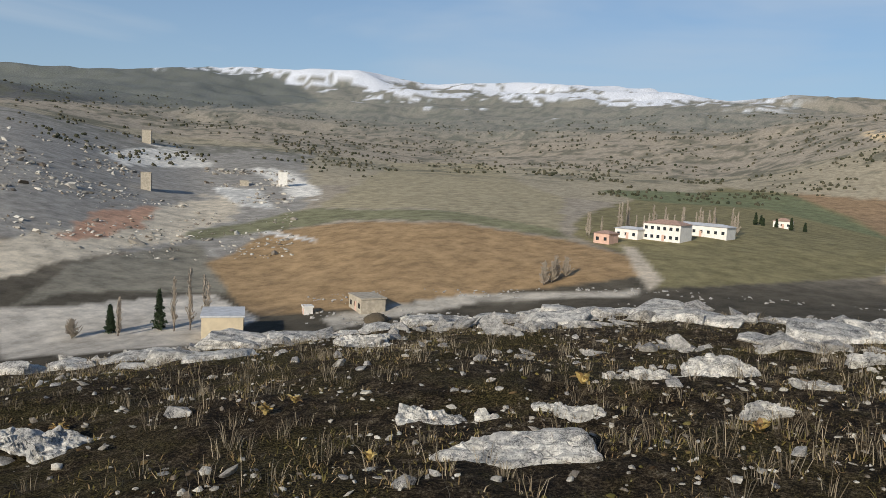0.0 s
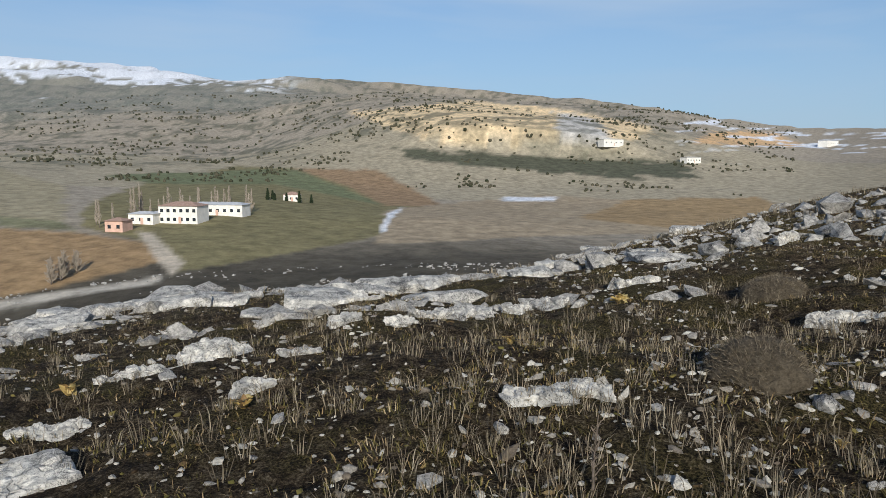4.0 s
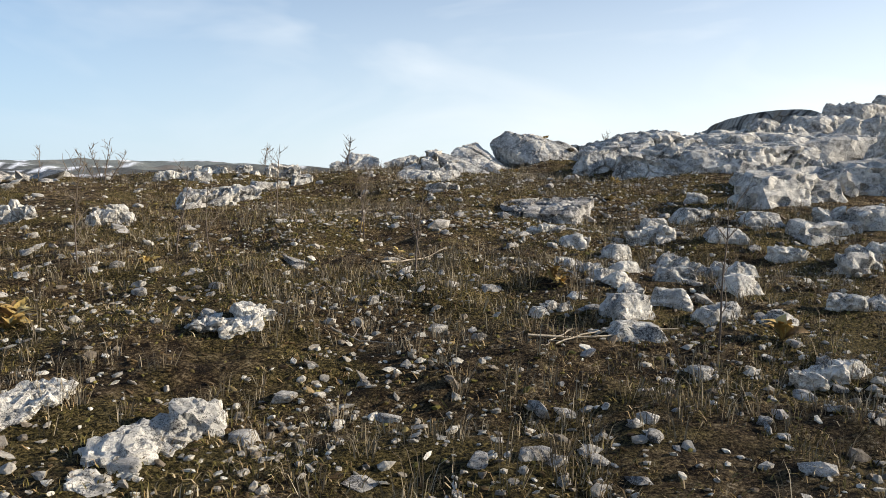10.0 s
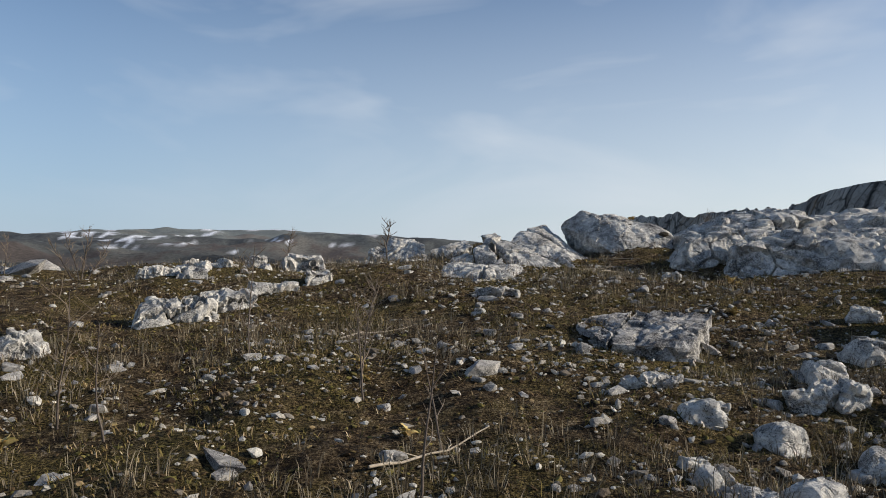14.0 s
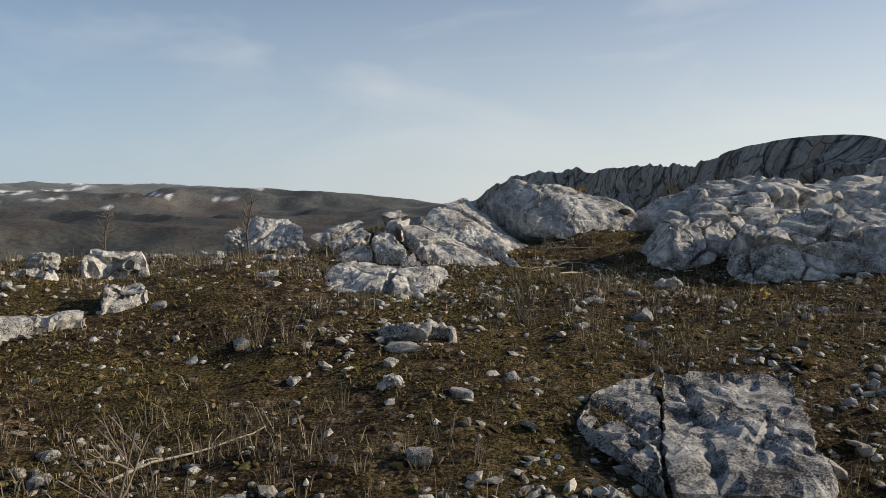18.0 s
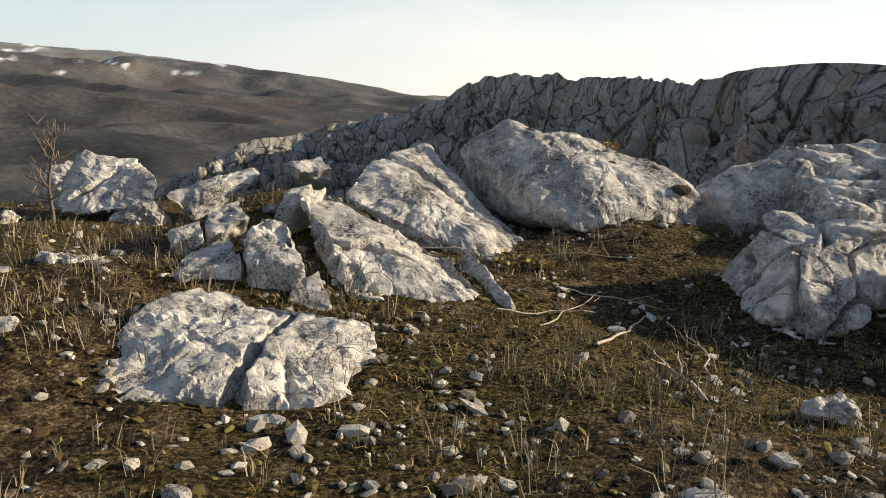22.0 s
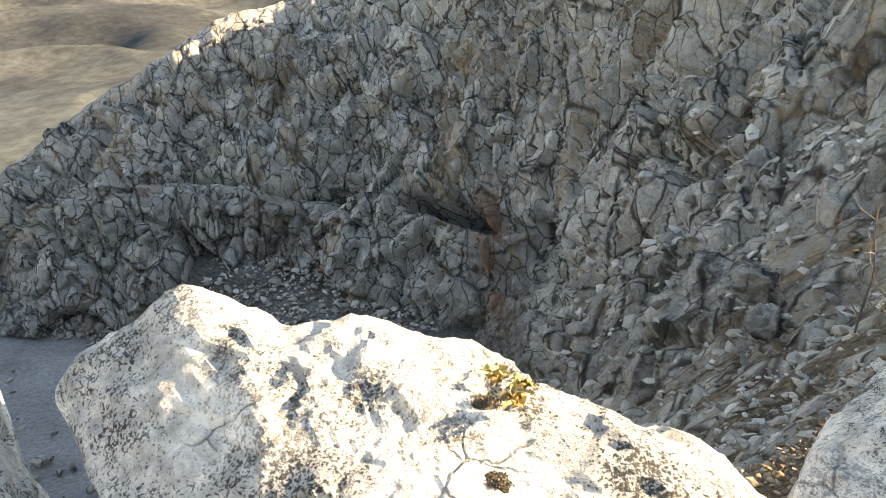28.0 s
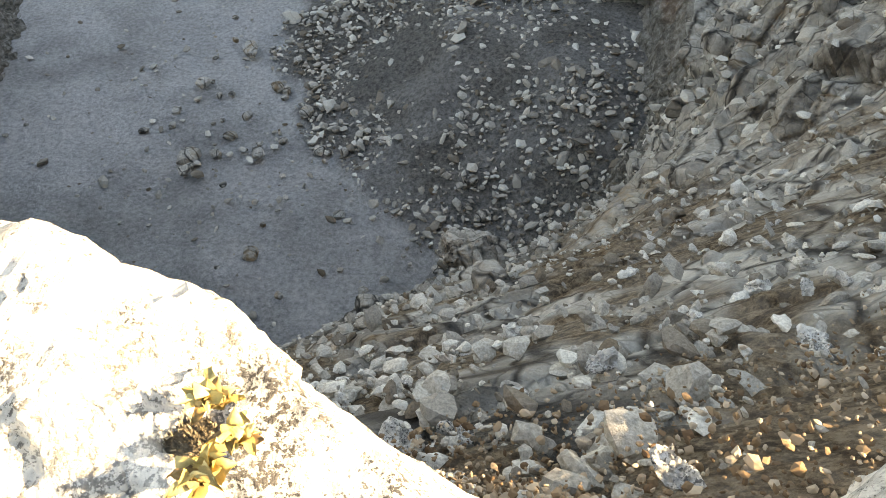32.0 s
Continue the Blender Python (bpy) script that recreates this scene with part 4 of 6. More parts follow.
hewn([(-0.66, 13.2, -0.24), (-0.48, 13.32, -0.18), (-0.42, 13.1, -0.26), (-0.6, 13.05, -0.5), (-0.4, 13.3, -0.5)], 33, SPLIT, 4, 0.012, 0, 26, 0.3)
hewn([(-0.46, 13.45, -0.14), (-0.26, 13.58, -0.08), (-0.16, 13.3, -0.14), (-0.40, 13.2, -0.26), (-0.45, 13.3, -0.5), (-0.2, 13.5, -0.5)], 34, SPLIT, 4, 0.015, 0, 26, 0.3)
hewn([(0.14, 12.62, -0.40), (0.30, 12.68, -0.36), (0.38, 12.42, -0.50), (0.12, 12.38, -0.56), (0.2, 12.35, -0.7), (0.35, 12.6, -0.7)], 35, SPLIT, 4, 0.012, 0, 26, 0.3)
hewn([(0.05, 13.70, -0.02), (0.25, 13.86, 0.02), (0.18, 13.5, -0.04), (0.0, 13.42, -0.16), (0.05, 13.5, -0.4), (0.3, 13.8, -0.4)], 36, SPLIT, 4, 0.015, 0, 26, 0.3)
# white rocks on the brow
BROW = "white angular limestone rock on the brow"
hewn([(-1.78, 15.40, 0.02), (-1.32, 15.35, -0.01), (-1.08, 15.0, -0.10), (-1.03, 14.70, -0.36), (-1.85, 15.0, -0.42), (-1.55, 14.78, -0.42), (-1.2, 15.5, -0.4), (-1.9, 15.3, -0.3)], 37, BROW, 5, 0.025, 1, 26, 0.5)
hewn([(0.02, 15.0, 0.06), (0.30, 15.1, 0.11), (0.42, 14.9, 0.02), (0.15, 14.8, 0.0), (0.1, 15.2, -0.2), (0.4, 15.1, -0.2)], 38, BROW, 4, 0.012, 0, 26, 0.3)
hewn([(-0.55, 15.1, -0.10), (-0.28, 15.3, -0.02), (-0.2, 15.05, -0.06), (-0.6, 14.8, -0.2), (-0.9, 14.75, -0.3), (-0.5, 15.2, -0.4), (-0.7, 14.7, -0.45)], 39, BROW, 5, 0.015, 0, 26, 0.3)
# low cracked beds of rock running off along the crest, bed by bed
def bed(x, y, top, left, right, front, back, turn, seed, label, slope=(-0.06, -0.14), sub=5, rough=0.05, side=0.3):
    """A flat-lying slab with steep broken sides, its top at the given height."""
    z = top - 0.45
    return block("boulder", x, y, z, [(slope[0], slope[1], 1, 0.45), (-0.93, 0.05, side, left), (0.95, 0.05, 0.25, right), (0.05, -0.9, side + 0.05, front), (0, 0.95, 0.25, back), (0, 0, -1, 0.5), (-0.7, -0.65, side, 0.86 * (left + front) * 0.72), (0.7, -0.65, 0.3, 0.9 * (right + front) * 0.72), (-0.45, -0.3, 0.85, 0.5 + 0.42 * left)], turn, seed, sub, label, rough, 0.10, 0.85, 18, 4)


LOW = "low grey limestone bed split by deep cracks"
low_bed = bed(3.64, 12.50, 0.05, 0.55, 0.62, 0.30, 0.62, 4, 21, LOW, (-0.16, -0.18), 6, side=0.5)
front_bed = bed(4.30, 11.80, 0.0, 0.62, 0.75, 0.44, 0.60, -20, 22, LOW, (-0.12, -0.20), 6, side=0.5)
bed(4.95, 12.55, 0.10, 0.75, 0.85, 0.55, 0.70, 4, 23, LOW)
bed(5.75, 11.75, 0.06, 0.80, 0.95, 0.75, 0.75, -14, 24, LOW, side=0.7)
bed(6.95, 12.45, 0.16, 0.85, 1.1, 0.80, 0.85, 6, 25, LOW)
HIGH = "upper grey limestone ledge with open joints"
bed(4.72, 14.35, 0.40, 0.52, 0.52, 0.62, 0.60, 12, 26, HIGH, (-0.22, -0.10))
bed(4.50, 13.55, 0.26, 0.55, 0.62, 0.42, 0.42, -10, 27, HIGH, (-0.15, -0.15))
bed(5.40, 14.15, 0.48, 0.55, 0.72, 0.72, 0.80, 3, 28, HIGH, sub=4)
bed(6.70, 14.0, 0.46, 0.72, 0.95, 0.75, 0.95, -6, 29, HIGH, sub=4)
bed(8.6, 13.6, 0.46, 0.95, 1.3, 1.1, 1.1, 5, 30, HIGH, sub=4)
hewn([(3.58, 14.50, 0.06), (3.74, 14.20, 0.05), (3.95, 14.62, 0.25), (4.22, 15.08, 0.03), (4.7, 14.75, 0.42), (4.4, 14.1, 0.30), (4.9, 15.0, 0.2), (3.6, 14.45, -0.7), (4.2, 15.15, -0.8), (4.8, 15.1, -0.8), (3.9, 14.0, -0.5), (4.7, 14.0, -0.5)], 41, "grey lichen-covered rock at the top of the scree", 5, 0.03, 2)
# the broken ledge across the slope, and the pitted slab
LEDGE = "pale limestone ledge broken into blocks"
bed(-3.62, 8.75, -0.78, 0.52, 0.50, 0.30, 0.42, 20, 41, LEDGE, (-0.1, -0.25), 5)
bed(-3.30, 9.75, -0.76, 0.62, 0.52, 0.28, 0.36, 30, 42, LEDGE, (-0.05, -0.25), 5)
bed(-2.86, 10.55, -0.66, 0.52, 0.48, 0.24, 0.34, 38, 43, LEDGE, (-0.05, -0.25), 5)
bed(-2.45, 11.30, -0.50, 0.33, 0.34, 0.26, 0.34, 20, 44, LEDGE, (-0.1, -0.2), 5)
bed(-4.35, 11.5, -0.50, 0.36, 0.34, 0.25, 0.35, 10, 45, LEDGE, (-0.1, -0.2), 4)
bed(-3.75, 12.35, -0.42, 0.34, 0.40, 0.25, 0.3, -8, 46, LEDGE, (0, -0.2), 4)
bed(-3.05, 13.0, -0.28, 0.42, 0.42, 0.28, 0.35, 12, 47, LEDGE, (0.05, -0.2), 4)
bed(-4.75, 12.9, -0.44, 0.45, 0.40, 0.3, 0.35, -12, 48, LEDGE, (0, -0.2), 4)
PITTED = "flat pitted limestone slab spotted with black lichen"
pitted_slabs = [hewn([(0.78, 8.16, -0.98), (1.01, 8.57, -0.93), (1.59, 8.92, -0.88), (1.00, 7.32, -1.08), (0.89, 7.74, -1.03), (0.78, 8.16, -1.38), (1.01, 8.57, -1.33), (1.59, 8.92, -1.28), (1.00, 7.32, -1.48), (0.89, 7.74, -1.43)], 51, PITTED, 5, 0.02, 3, 26, 0.6, 0.025),
               hewn([(1.59, 8.92, -0.88), (2.46, 8.77, -0.90), (2.05, 7.88, -1.01), (1.65, 7.30, -1.08), (1.00, 7.32, -1.08), (1.59, 8.92, -1.28), (2.46, 8.77, -1.30), (2.05, 7.88, -1.41), (1.65, 7.30, -1.48), (1.00, 7.32, -1.48)], 52, PITTED, 5, 0.02, 3, 26, 0.6, 0.025)]
for slab in pitted_slabs:
    slab.data.materials[0] = mat_lichened
# outcrops on the stony side of the way
RISE = "rounded grey limestone outcrop on the stony rise"
bed(5.30, 8.05, -0.46, 0.80, 0.85, 0.36, 0.50, 6, 61, RISE, (-0.08, -0.2), 4, 0.05, 0.45)
bed(6.95, 8.55, -0.30, 0.75, 0.95, 0.45, 0.60, -8, 62, RISE, (-0.05, -0.2), 4, 0.05, 0.45)
bed(4.45, 5.75, -1.12, 0.45, 0.50, 0.26, 0.34, 12, 63, RISE, (-0.05, -0.25), 4)
bed(5.35, 5.95, -0.98, 0.50, 0.60, 0.30, 0.40, -6, 64, RISE, (-0.05, -0.25), 4)
bed(4.00, 4.25, -1.38, 0.40, 0.45, 0.22, 0.26, 20, 65, RISE, (-0.05, -0.2), 4)
bed(3.35, 3.05, -1.63, 0.32, 0.38, 0.18, 0.20, -15, 66, RISE, (-0.05, -0.2), 4)
def lump(x, y, wide, deep, tall, turn, seed, label, sub=4, rough=0.02):
    """A broken block bedded in the ground, wider at its foot."""
    rng = np.random.default_rng(seed)
    c, q = math.cos(math.radians(turn)), math.sin(math.radians(turn))
    z, tall, wide, deep = ground_at(x, y), tall * 0.55, wide * 0.85, deep * 0.85
    pts = []
    for level, shrink in ((-0.5, 1.0), (0.35, 0.95), (1.0, 0.66)):
        for u, w in ((-1, -1), (-1, 1), (1, -1), (1, 1)):
            a, b = u * wide / 2 * shrink * rng.uniform(0.7, 1.05), w * deep / 2 * shrink * rng.uniform(0.7, 1.05)
            pts.append((x + a * c - b * q, y + a * q + b * c, z + tall * (level + (rng.uniform(-0.28, 0.08) if level > 0 else 0))))
    return hewn(pts, seed, label, sub, rough, 1, 26, 0.35)


for k in range(7):
    lump(1.02 + 0.05 * k, 4.80 - 0.22 * k, 0.30, 0.26, 0.17 + 0.04 * (k % 2), 12 + 9 * (k % 3), 170 + k, "narrow strip of pale rock breaking the turf")
SPOT = "grey lichen-spotted limestone lump in the turf"
for k, (lx, ly, lw, ld, lt, la) in enumerate(((1.10, 2.82, 0.44, 0.40, 0.30, 20), (1.02, 2.34, 0.56, 0.36, 0.26, -8), (1.58, 3.18, 0.46, 0.36, 0.26, -25), (1.82, 2.76, 0.42, 0.34, 0.24, 15), (0.62, 3.05, 0.20, 0.16, 0.17, 30), (0.40, 2.98, 0.20, 0.17, 0.15, 5), (1.55, 4.35, 0.40, 0.34, 0.24, 10), (1.95, 4.05, 0.50, 0.40, 0.30, -15), (2.35, 3.55, 0.46, 0.40, 0.26, 25), (1.30, 5.6, 0.36, 0.30, 0.22, 0), (1.75, 5.3, 0.42, 0.34, 0.26, 18), (2.3, 4.95, 0.5, 0.4, 0.30, -20), (2.75, 4.3, 0.44, 0.36, 0.24, 9), (2.2, 2.5, 0.34, 0.28, 0.18, 40), (2.65, 6.6, 0.5, 0.4, 0.28, 8), (3.2, 5.7, 0.6, 0.45, 0.32, -10), (3.4, 7.2, 0.6, 0.45, 0.3, 14), (4.1, 6.6, 0.7, 0.5, 0.36, -6))):
    lump(lx, ly, lw, ld, lt, la, 190 + k, SPOT)
CREST = "grey jointed limestone ledge along the crest"
for k, (lx, ly, lw, ld, lt, la) in enumerate(((8.9, 15.9, 2.6, 1.8, 1.7, 8), (10.6, 16.6, 2.4, 1.8, 2.2, 24), (12.3, 17.6, 2.6, 2.0, 2.4, 30), (10.9, 14.6, 2.8, 1.8, 1.6, -6), (13.3, 15.6, 3.0, 2.2, 2.2, 5), (14.4, 18.6, 3.0, 2.2, 2.6, 28), (9.6, 11.6, 1.8, 1.2, 0.9, 0), (11.6, 12.4, 2.2, 1.4, 1.2, -12))):
    lump(lx, ly, lw, ld, lt, la, 230 + k, CREST, 5, 0.06)
# wide whaleback slabs on the stony slope
WHALE = "long smooth whaleback slab of grey limestone"
hewn([(-8.0, 0.75, -2.15), (-7.45, 1.5, -1.78), (-6.6, 2.05, -1.62), (-5.95, 2.0, -1.70), (-6.1, 1.5, -1.95), (-7.0, 0.95, -2.1), (-7.7, 1.3, -2.4), (-6.0, 2.3, -2.3), (-8.0, 0.6, -2.5)], 81, WHALE, 5, 0.035, 1, 26, 0.8)
hewn([(-6.15, 1.15, -2.02), (-5.75, 1.75, -1.75), (-5.45, 1.7, -1.82), (-5.75, 1.1, -2.05), (-6.1, 1.0, -2.3), (-5.5, 1.8, -2.3)], 82, WHALE, 5, 0.02, 0, 26, 0.5)
hewn([(-4.15, -2.42, -2.37), (-3.90, -2.0, -2.26), (-3.5, -1.85, -2.23), (-3.22, -2.12, -2.33), (-3.55, -2.45, -2.38), (-3.6, -1.75, -2.5), (-4.1, -2.4, -2.6), (-3.2, -2.15, -2.6)], 83, "low pale slab speckled with black lichen", 5, 0.02, 1, 26, 0.5)
hewn([(-4.82, -8.68, -2.86), (-4.86, -8.12, -2.79), (-5.16, -7.58, -2.75), (-5.50, -7.88, -2.66), (-5.28, -8.40, -2.74), (-4.8, -8.65, -3.1), (-5.1, -7.55, -3.1), (-5.6, -7.9, -3.1)], 84, "long low pale slab in dry grass", 5, 0.02, 1, 26, 0.5)


def on_top(ob, x, y):
    """Height of the top of ob at a place, and the slope there."""
    inv = ob.matrix_world.inverted()
    hit, place, normal, _ = ob.ray_cast(inv @ Vector((x, y, 9)), (inv.to_3x3() @ Vector((0, 0, -1))))
    return (ob.matrix_world @ place).z if hit else ground_at(x, y)


# single blocks on the sides of the pit
for bx, by, bz, size, seed in ((2.7, 22.2, -7.5, 0.5, 63), (9.4, 25.4, -4.6, 0.6, 65), (7.6, 20.6, -3.0, 0.32, 69), (8.2, 22.0, -3.2, 0.5, 70)):
    rock("boulder", bx, by, bz, (size, size * 0.8, size * 0.7), seed * 37, 10, 14, seed, 5, "pale limestone block lodged on the quarry slope", 12, 0.05, 0.03, mat_cliff, group="blocks on the quarry slope")


def broken(name, x, y, z, size, turn, seed, label):
    """A low outcrop split into several blocks lying close together."""
    rng = np.random.default_rng(seed)
    c, s = math.cos(math.radians(turn)), math.sin(math.radians(turn))
    pieces = 3 if size[0] < 0.45 else 5 if size[0] < 0.9 else 7
    for k in range(pieces):
        u = -0.75 + 1.5 * (k + 0.5) / pieces
        w = rng.uniform(-0.45, 0.45)
        px, py = u * size[0], w * size[1]
        part_size = (size[0] * rng.uniform(0.95, 1.35) / pieces * 1.15, size[1] * rng.uniform(0.45, 0.8), size[2] * rng.uniform(0.55, 0.95))
        gx, gy = x + px * c - py * s, y + px * s + py * c
        rock(name, gx, gy, ground_at(gx, gy) + part_size[2] * rng.uniform(0.0, 0.2), part_size, turn + rng.uniform(-25, 25), rng.uniform(-12, 12), rng.uniform(-12, 12), seed * 10 + k, 4, label, 12, 0.05, 0.04)


rock("rock", -5.82, -9.20, -3.00, (0.31, 0.20, 0.10), 110, 4, 6, 21, 5, "", 13, 0.05, 0.03)
rock("rock", -6.06, -8.82, -2.97, (0.09, 0.06, 0.06), 113, -2, 5, 22, 4, "", 13, 0.05, 0.03)
rock("rock", -6.51, -8.44, -2.95, (0.14, 0.09, 0.06), 129, 3, -7, 23, 4, "", 13, 0.05, 0.03)
rock("rock", -6.28, -8.10, -2.89, (0.21, 0.14, 0.05), 111, 5, -5, 24, 4, "", 13, 0.05, 0.03)
rock("rock", -7.82, -8.26, -3.03, (0.17, 0.09, 0.06), 122, 2, -7, 25, 4, "", 13, 0.05, 0.03)
rock("rock", -7.66, -7.81, -2.95, (0.23, 0.12, 0.08), 113, -3, 6, 26, 4, "", 13, 0.05, 0.03)
rock("rock", -8.12, -7.37, -2.93, (0.42, 0.29, 0.10), 125, 7, -8, 27, 5, "", 13, 0.05, 0.07)
rock("rock", -6.56, -6.78, -2.72, (0.19, 0.11, 0.12), 121, 6, -1, 28, 4, "", 13, 0.05, 0.03)
rock("rock", -7.82, -6.48, -2.78, (0.23, 0.13, 0.05), 125, -7, 8, 29, 4, "", 13, 0.05, 0.03)
rock("rock", -10.48, -12.94, -4.15, (0.52, 0.38, 0.12), 125, 5, -6, 30, 5, "", 13, 0.05, 0.07)
rock("outcrop", -15.76, -14.11, -5.25, (1.38, 0.96, 0.24), 114, -7, 2, 31, 6, "low lichen-spotted limestone outcrop breaking the turf", 13, 0.05, 0.07)
rock("rock", -4.35, -11.98, -3.35, (0.44, 0.27, 0.10), 109, -3, 5, 32, 5, "", 13, 0.05, 0.07)
rock("rock", -9.78, -20.83, -6.07, (0.38, 0.21, 0.23), 117, 2, -4, 33, 3, "", 13, 0.05, 0.03)
rock("rock", -10.43, -20.39, -6.06, (0.27, 0.19, 0.15), 116, 7, -6, 34, 3, "", 13, 0.05, 0.03)
rock("outcrop", -11.70, -19.20, -5.95, (0.87, 0.59, 0.15), 117, 8, -1, 35, 3, "low lichen-spotted limestone outcrop breaking the turf", 13, 0.05, 0.07)
rock("outcrop", -13.46, -18.20, -5.98, (1.10, 0.59, 0.23), 111, -1, 5, 36, 3, "low lichen-spotted limestone outcrop breaking the turf", 13, 0.05, 0.07)
rock("rock", -14.57, -17.31, -5.95, (0.56, 0.36, 0.12), 118, -3, -3, 37, 3, "", 13, 0.05, 0.07)
rock("rock", -14.69, -13.87, -5.01, (0.44, 0.23, 0.10), 126, 6, 8, 38, 3, "", 13, 0.05, 0.07)
rock("outcrop", -18.26, -11.38, -5.12, (0.72, 0.45, 0.25), 125, -7, 5, 39, 3, "low pale grey limestone outcrop breaking the turf", 13, 0.05, 0.07)
rock("outcrop", -17.99, -10.01, -4.76, (0.66, 0.47, 0.27), 128, 1, -9, 40, 3, "low cracked grey limestone outcrop breaking the turf", 13, 0.05, 0.07)
rock("outcrop", -18.28, -9.05, -4.62, (0.66, 0.47, 0.11), 109, -3, 3, 41, 3, "low lichen-spotted limestone outcrop breaking the turf", 13, 0.05, 0.07)
rock("rock", -16.94, -8.05, -4.18, (0.32, 0.22, 0.11), 119, -7, 7, 42, 3, "", 13, 0.05, 0.03)
rock("rock", -17.26, -6.18, -3.89, (0.23, 0.16, 0.13), 114, -4, 7, 43, 3, "", 13, 0.05, 0.03)
broken("rock", -13.63, -6.11, -3.33, (0.60, 0.42, 0.10), 125, 44, "")
rock("rock", -9.20, -6.05, -2.83, (0.22, 0.12, 0.09), 100, 5, -6, 45, 4, "", 13, 0.05, 0.03)
rock("rock", -8.94, -5.41, -2.76, (0.23, 0.13, 0.10), 109, 5, 6, 46, 4, "", 13, 0.05, 0.03)
broken("rock", -9.90, -4.70, -2.79, (0.60, 0.34, 0.12), 99, 47, "")
broken("rock", -10.32, -3.52, -2.75, (0.51, 0.37, 0.13), 93, 48, "")
broken("rock", -13.13, -5.78, -3.23, (0.44, 0.27, 0.10), 99, 49, "")
broken("rock", -5.30, -4.69, -2.48, (0.36, 0.24, 0.09), 106, 50, "")
rock("rock", -16.69, -6.13, -3.79, (0.19, 0.12, 0.13), 111, 6, -7, 51, 3, "", 13, 0.05, 0.03)
rock("rock", -16.91, -3.81, -3.57, (0.32, 0.19, 0.14), 99, -5, -8, 52, 3, "", 13, 0.05, 0.03)
rock("rock", -17.27, -1.35, -3.32, (0.41, 0.26, 0.18), 103, 1, -3, 53, 3, "", 13, 0.05, 0.03)
broken("rock", -13.19, 1.78, -2.32, (0.26, 0.18, 0.21), 88, 54, "")
broken("rock", -10.14, 3.04, -1.88, (0.34, 0.24, 0.25), 49, 57, "")
rock("rock", -4.73, -1.74, -2.31, (0.15, 0.11, 0.22), 43, -0, 4, 58, 4, "", 13, 0.05, 0.03)
rock("rock", -3.76, -1.23, -2.24, (0.15, 0.10, 0.13), 56, -1, -9, 59, 4, "", 13, 0.05, 0.03)
rock("rock", -2.76, -1.72, -2.28, (0.17, 0.12, 0.09), 39, -6, -8, 61, 4, "", 13, 0.05, 0.03)
rock("rock", -2.97, -1.18, -2.23, (0.14, 0.10, 0.10), 43, 6, 5, 62, 4, "", 13, 0.05, 0.03)
rock("rock", -2.75, 0.03, -2.10, (0.22, 0.16, 0.10), 37, 3, 8, 63, 4, "", 13, 0.05, 0.03)
broken("rock", -3.04, 1.15, -1.98, (0.43, 0.28, 0.10), 50, 64, "")
rock("rock", -4.54, 0.93, -2.01, (0.10, 0.07, 0.10), 36, -3, 1, 65, 4, "", 13, 0.05, 0.03)
rock("rock", -5.28, 0.94, -2.02, (0.14, 0.08, 0.08), 51, -0, -5, 66, 4, "", 13, 0.05, 0.03)
broken("rock", -6.22, -1.06, -2.28, (0.25, 0.17, 0.12), 35, 67, "")
broken("rock", -5.92, -0.71, -2.22, (0.26, 0.17, 0.13), 38, 68, "")
broken("rock", -4.99, -0.46, -2.16, (0.46, 0.27, 0.18), 34, 69, "")
broken("rock", -7.41, -1.12, -2.33, (0.40, 0.22, 0.14), 56, 70, "")
rock("rock", -4.07, -1.62, -2.29, (0.09, 0.07, 0.09), 58, 1, 1, 71, 4, "", 13, 0.05, 0.03)
broken("rock", -12.96, -0.37, -2.63, (0.36, 0.26, 0.16), 36, 72, "")
broken("rock", -11.61, -1.70, -2.71, (0.42, 0.23, 0.16), 47, 73, "")
rock("rock", -16.29, 0.51, -2.86, (0.45, 0.31, 0.17), 39, -5, -5, 74, 3, "", 13, 0.05, 0.07)
rock("rock", -3.90, -0.31, -2.14, (0.17, 0.10, 0.10), 50, 7, -4, 75, 4, "", 13, 0.05, 0.03)
rock("rock", -5.42, -4.38, -2.47, (0.21, 0.12, 0.14), 43, -2, -1, 76, 4, "", 13, 0.05, 0.03)
broken("rock", -2.97, 1.09, -1.98, (0.38, 0.22, 0.11), 25, 77, "")
broken("rock", -2.01, 0.82, -2.00, (0.44, 0.30, 0.14), 40, 78, "")
broken("rock", -2.01, 2.67, -1.79, (0.36, 0.26, 0.11), 33, 79, "")
rock("rock", -2.77, 0.04, -2.10, (0.19, 0.10, 0.08), 26, 6, -6, 80, 4, "", 13, 0.05, 0.03)
rock("rock", -2.21, 0.39, -2.06, (0.19, 0.13, 0.04), 34, 7, 0, 81, 4, "", 13, 0.05, 0.03)
broken("rock", -6.01, 7.43, -1.16, (0.49, 0.26, 0.36), 31, 82, "")
broken("rock", -4.52, 7.06, -1.22, (0.34, 0.23, 0.25), 20, 83, "")
broken("rock", -5.25, 2.32, -1.84, (0.33, 0.19, 0.07), 29, 84, "")
rock("rock", -5.26, 0.96, -2.02, (0.11, 0.08, 0.08), 31, 1, 9, 85, 4, "", 13, 0.05, 0.03)
broken("outcrop", 5.96, 9.19, -0.74, (1.00, 0.73, 0.33), -9, 86, "low cracked grey limestone outcrop breaking the turf")
broken("rock", 3.10, 2.85, -1.76, (0.29, 0.18, 0.17), -3, 87, "")
broken("rock", 1.97, 1.45, -1.94, (0.31, 0.23, 0.13), -7, 88, "")
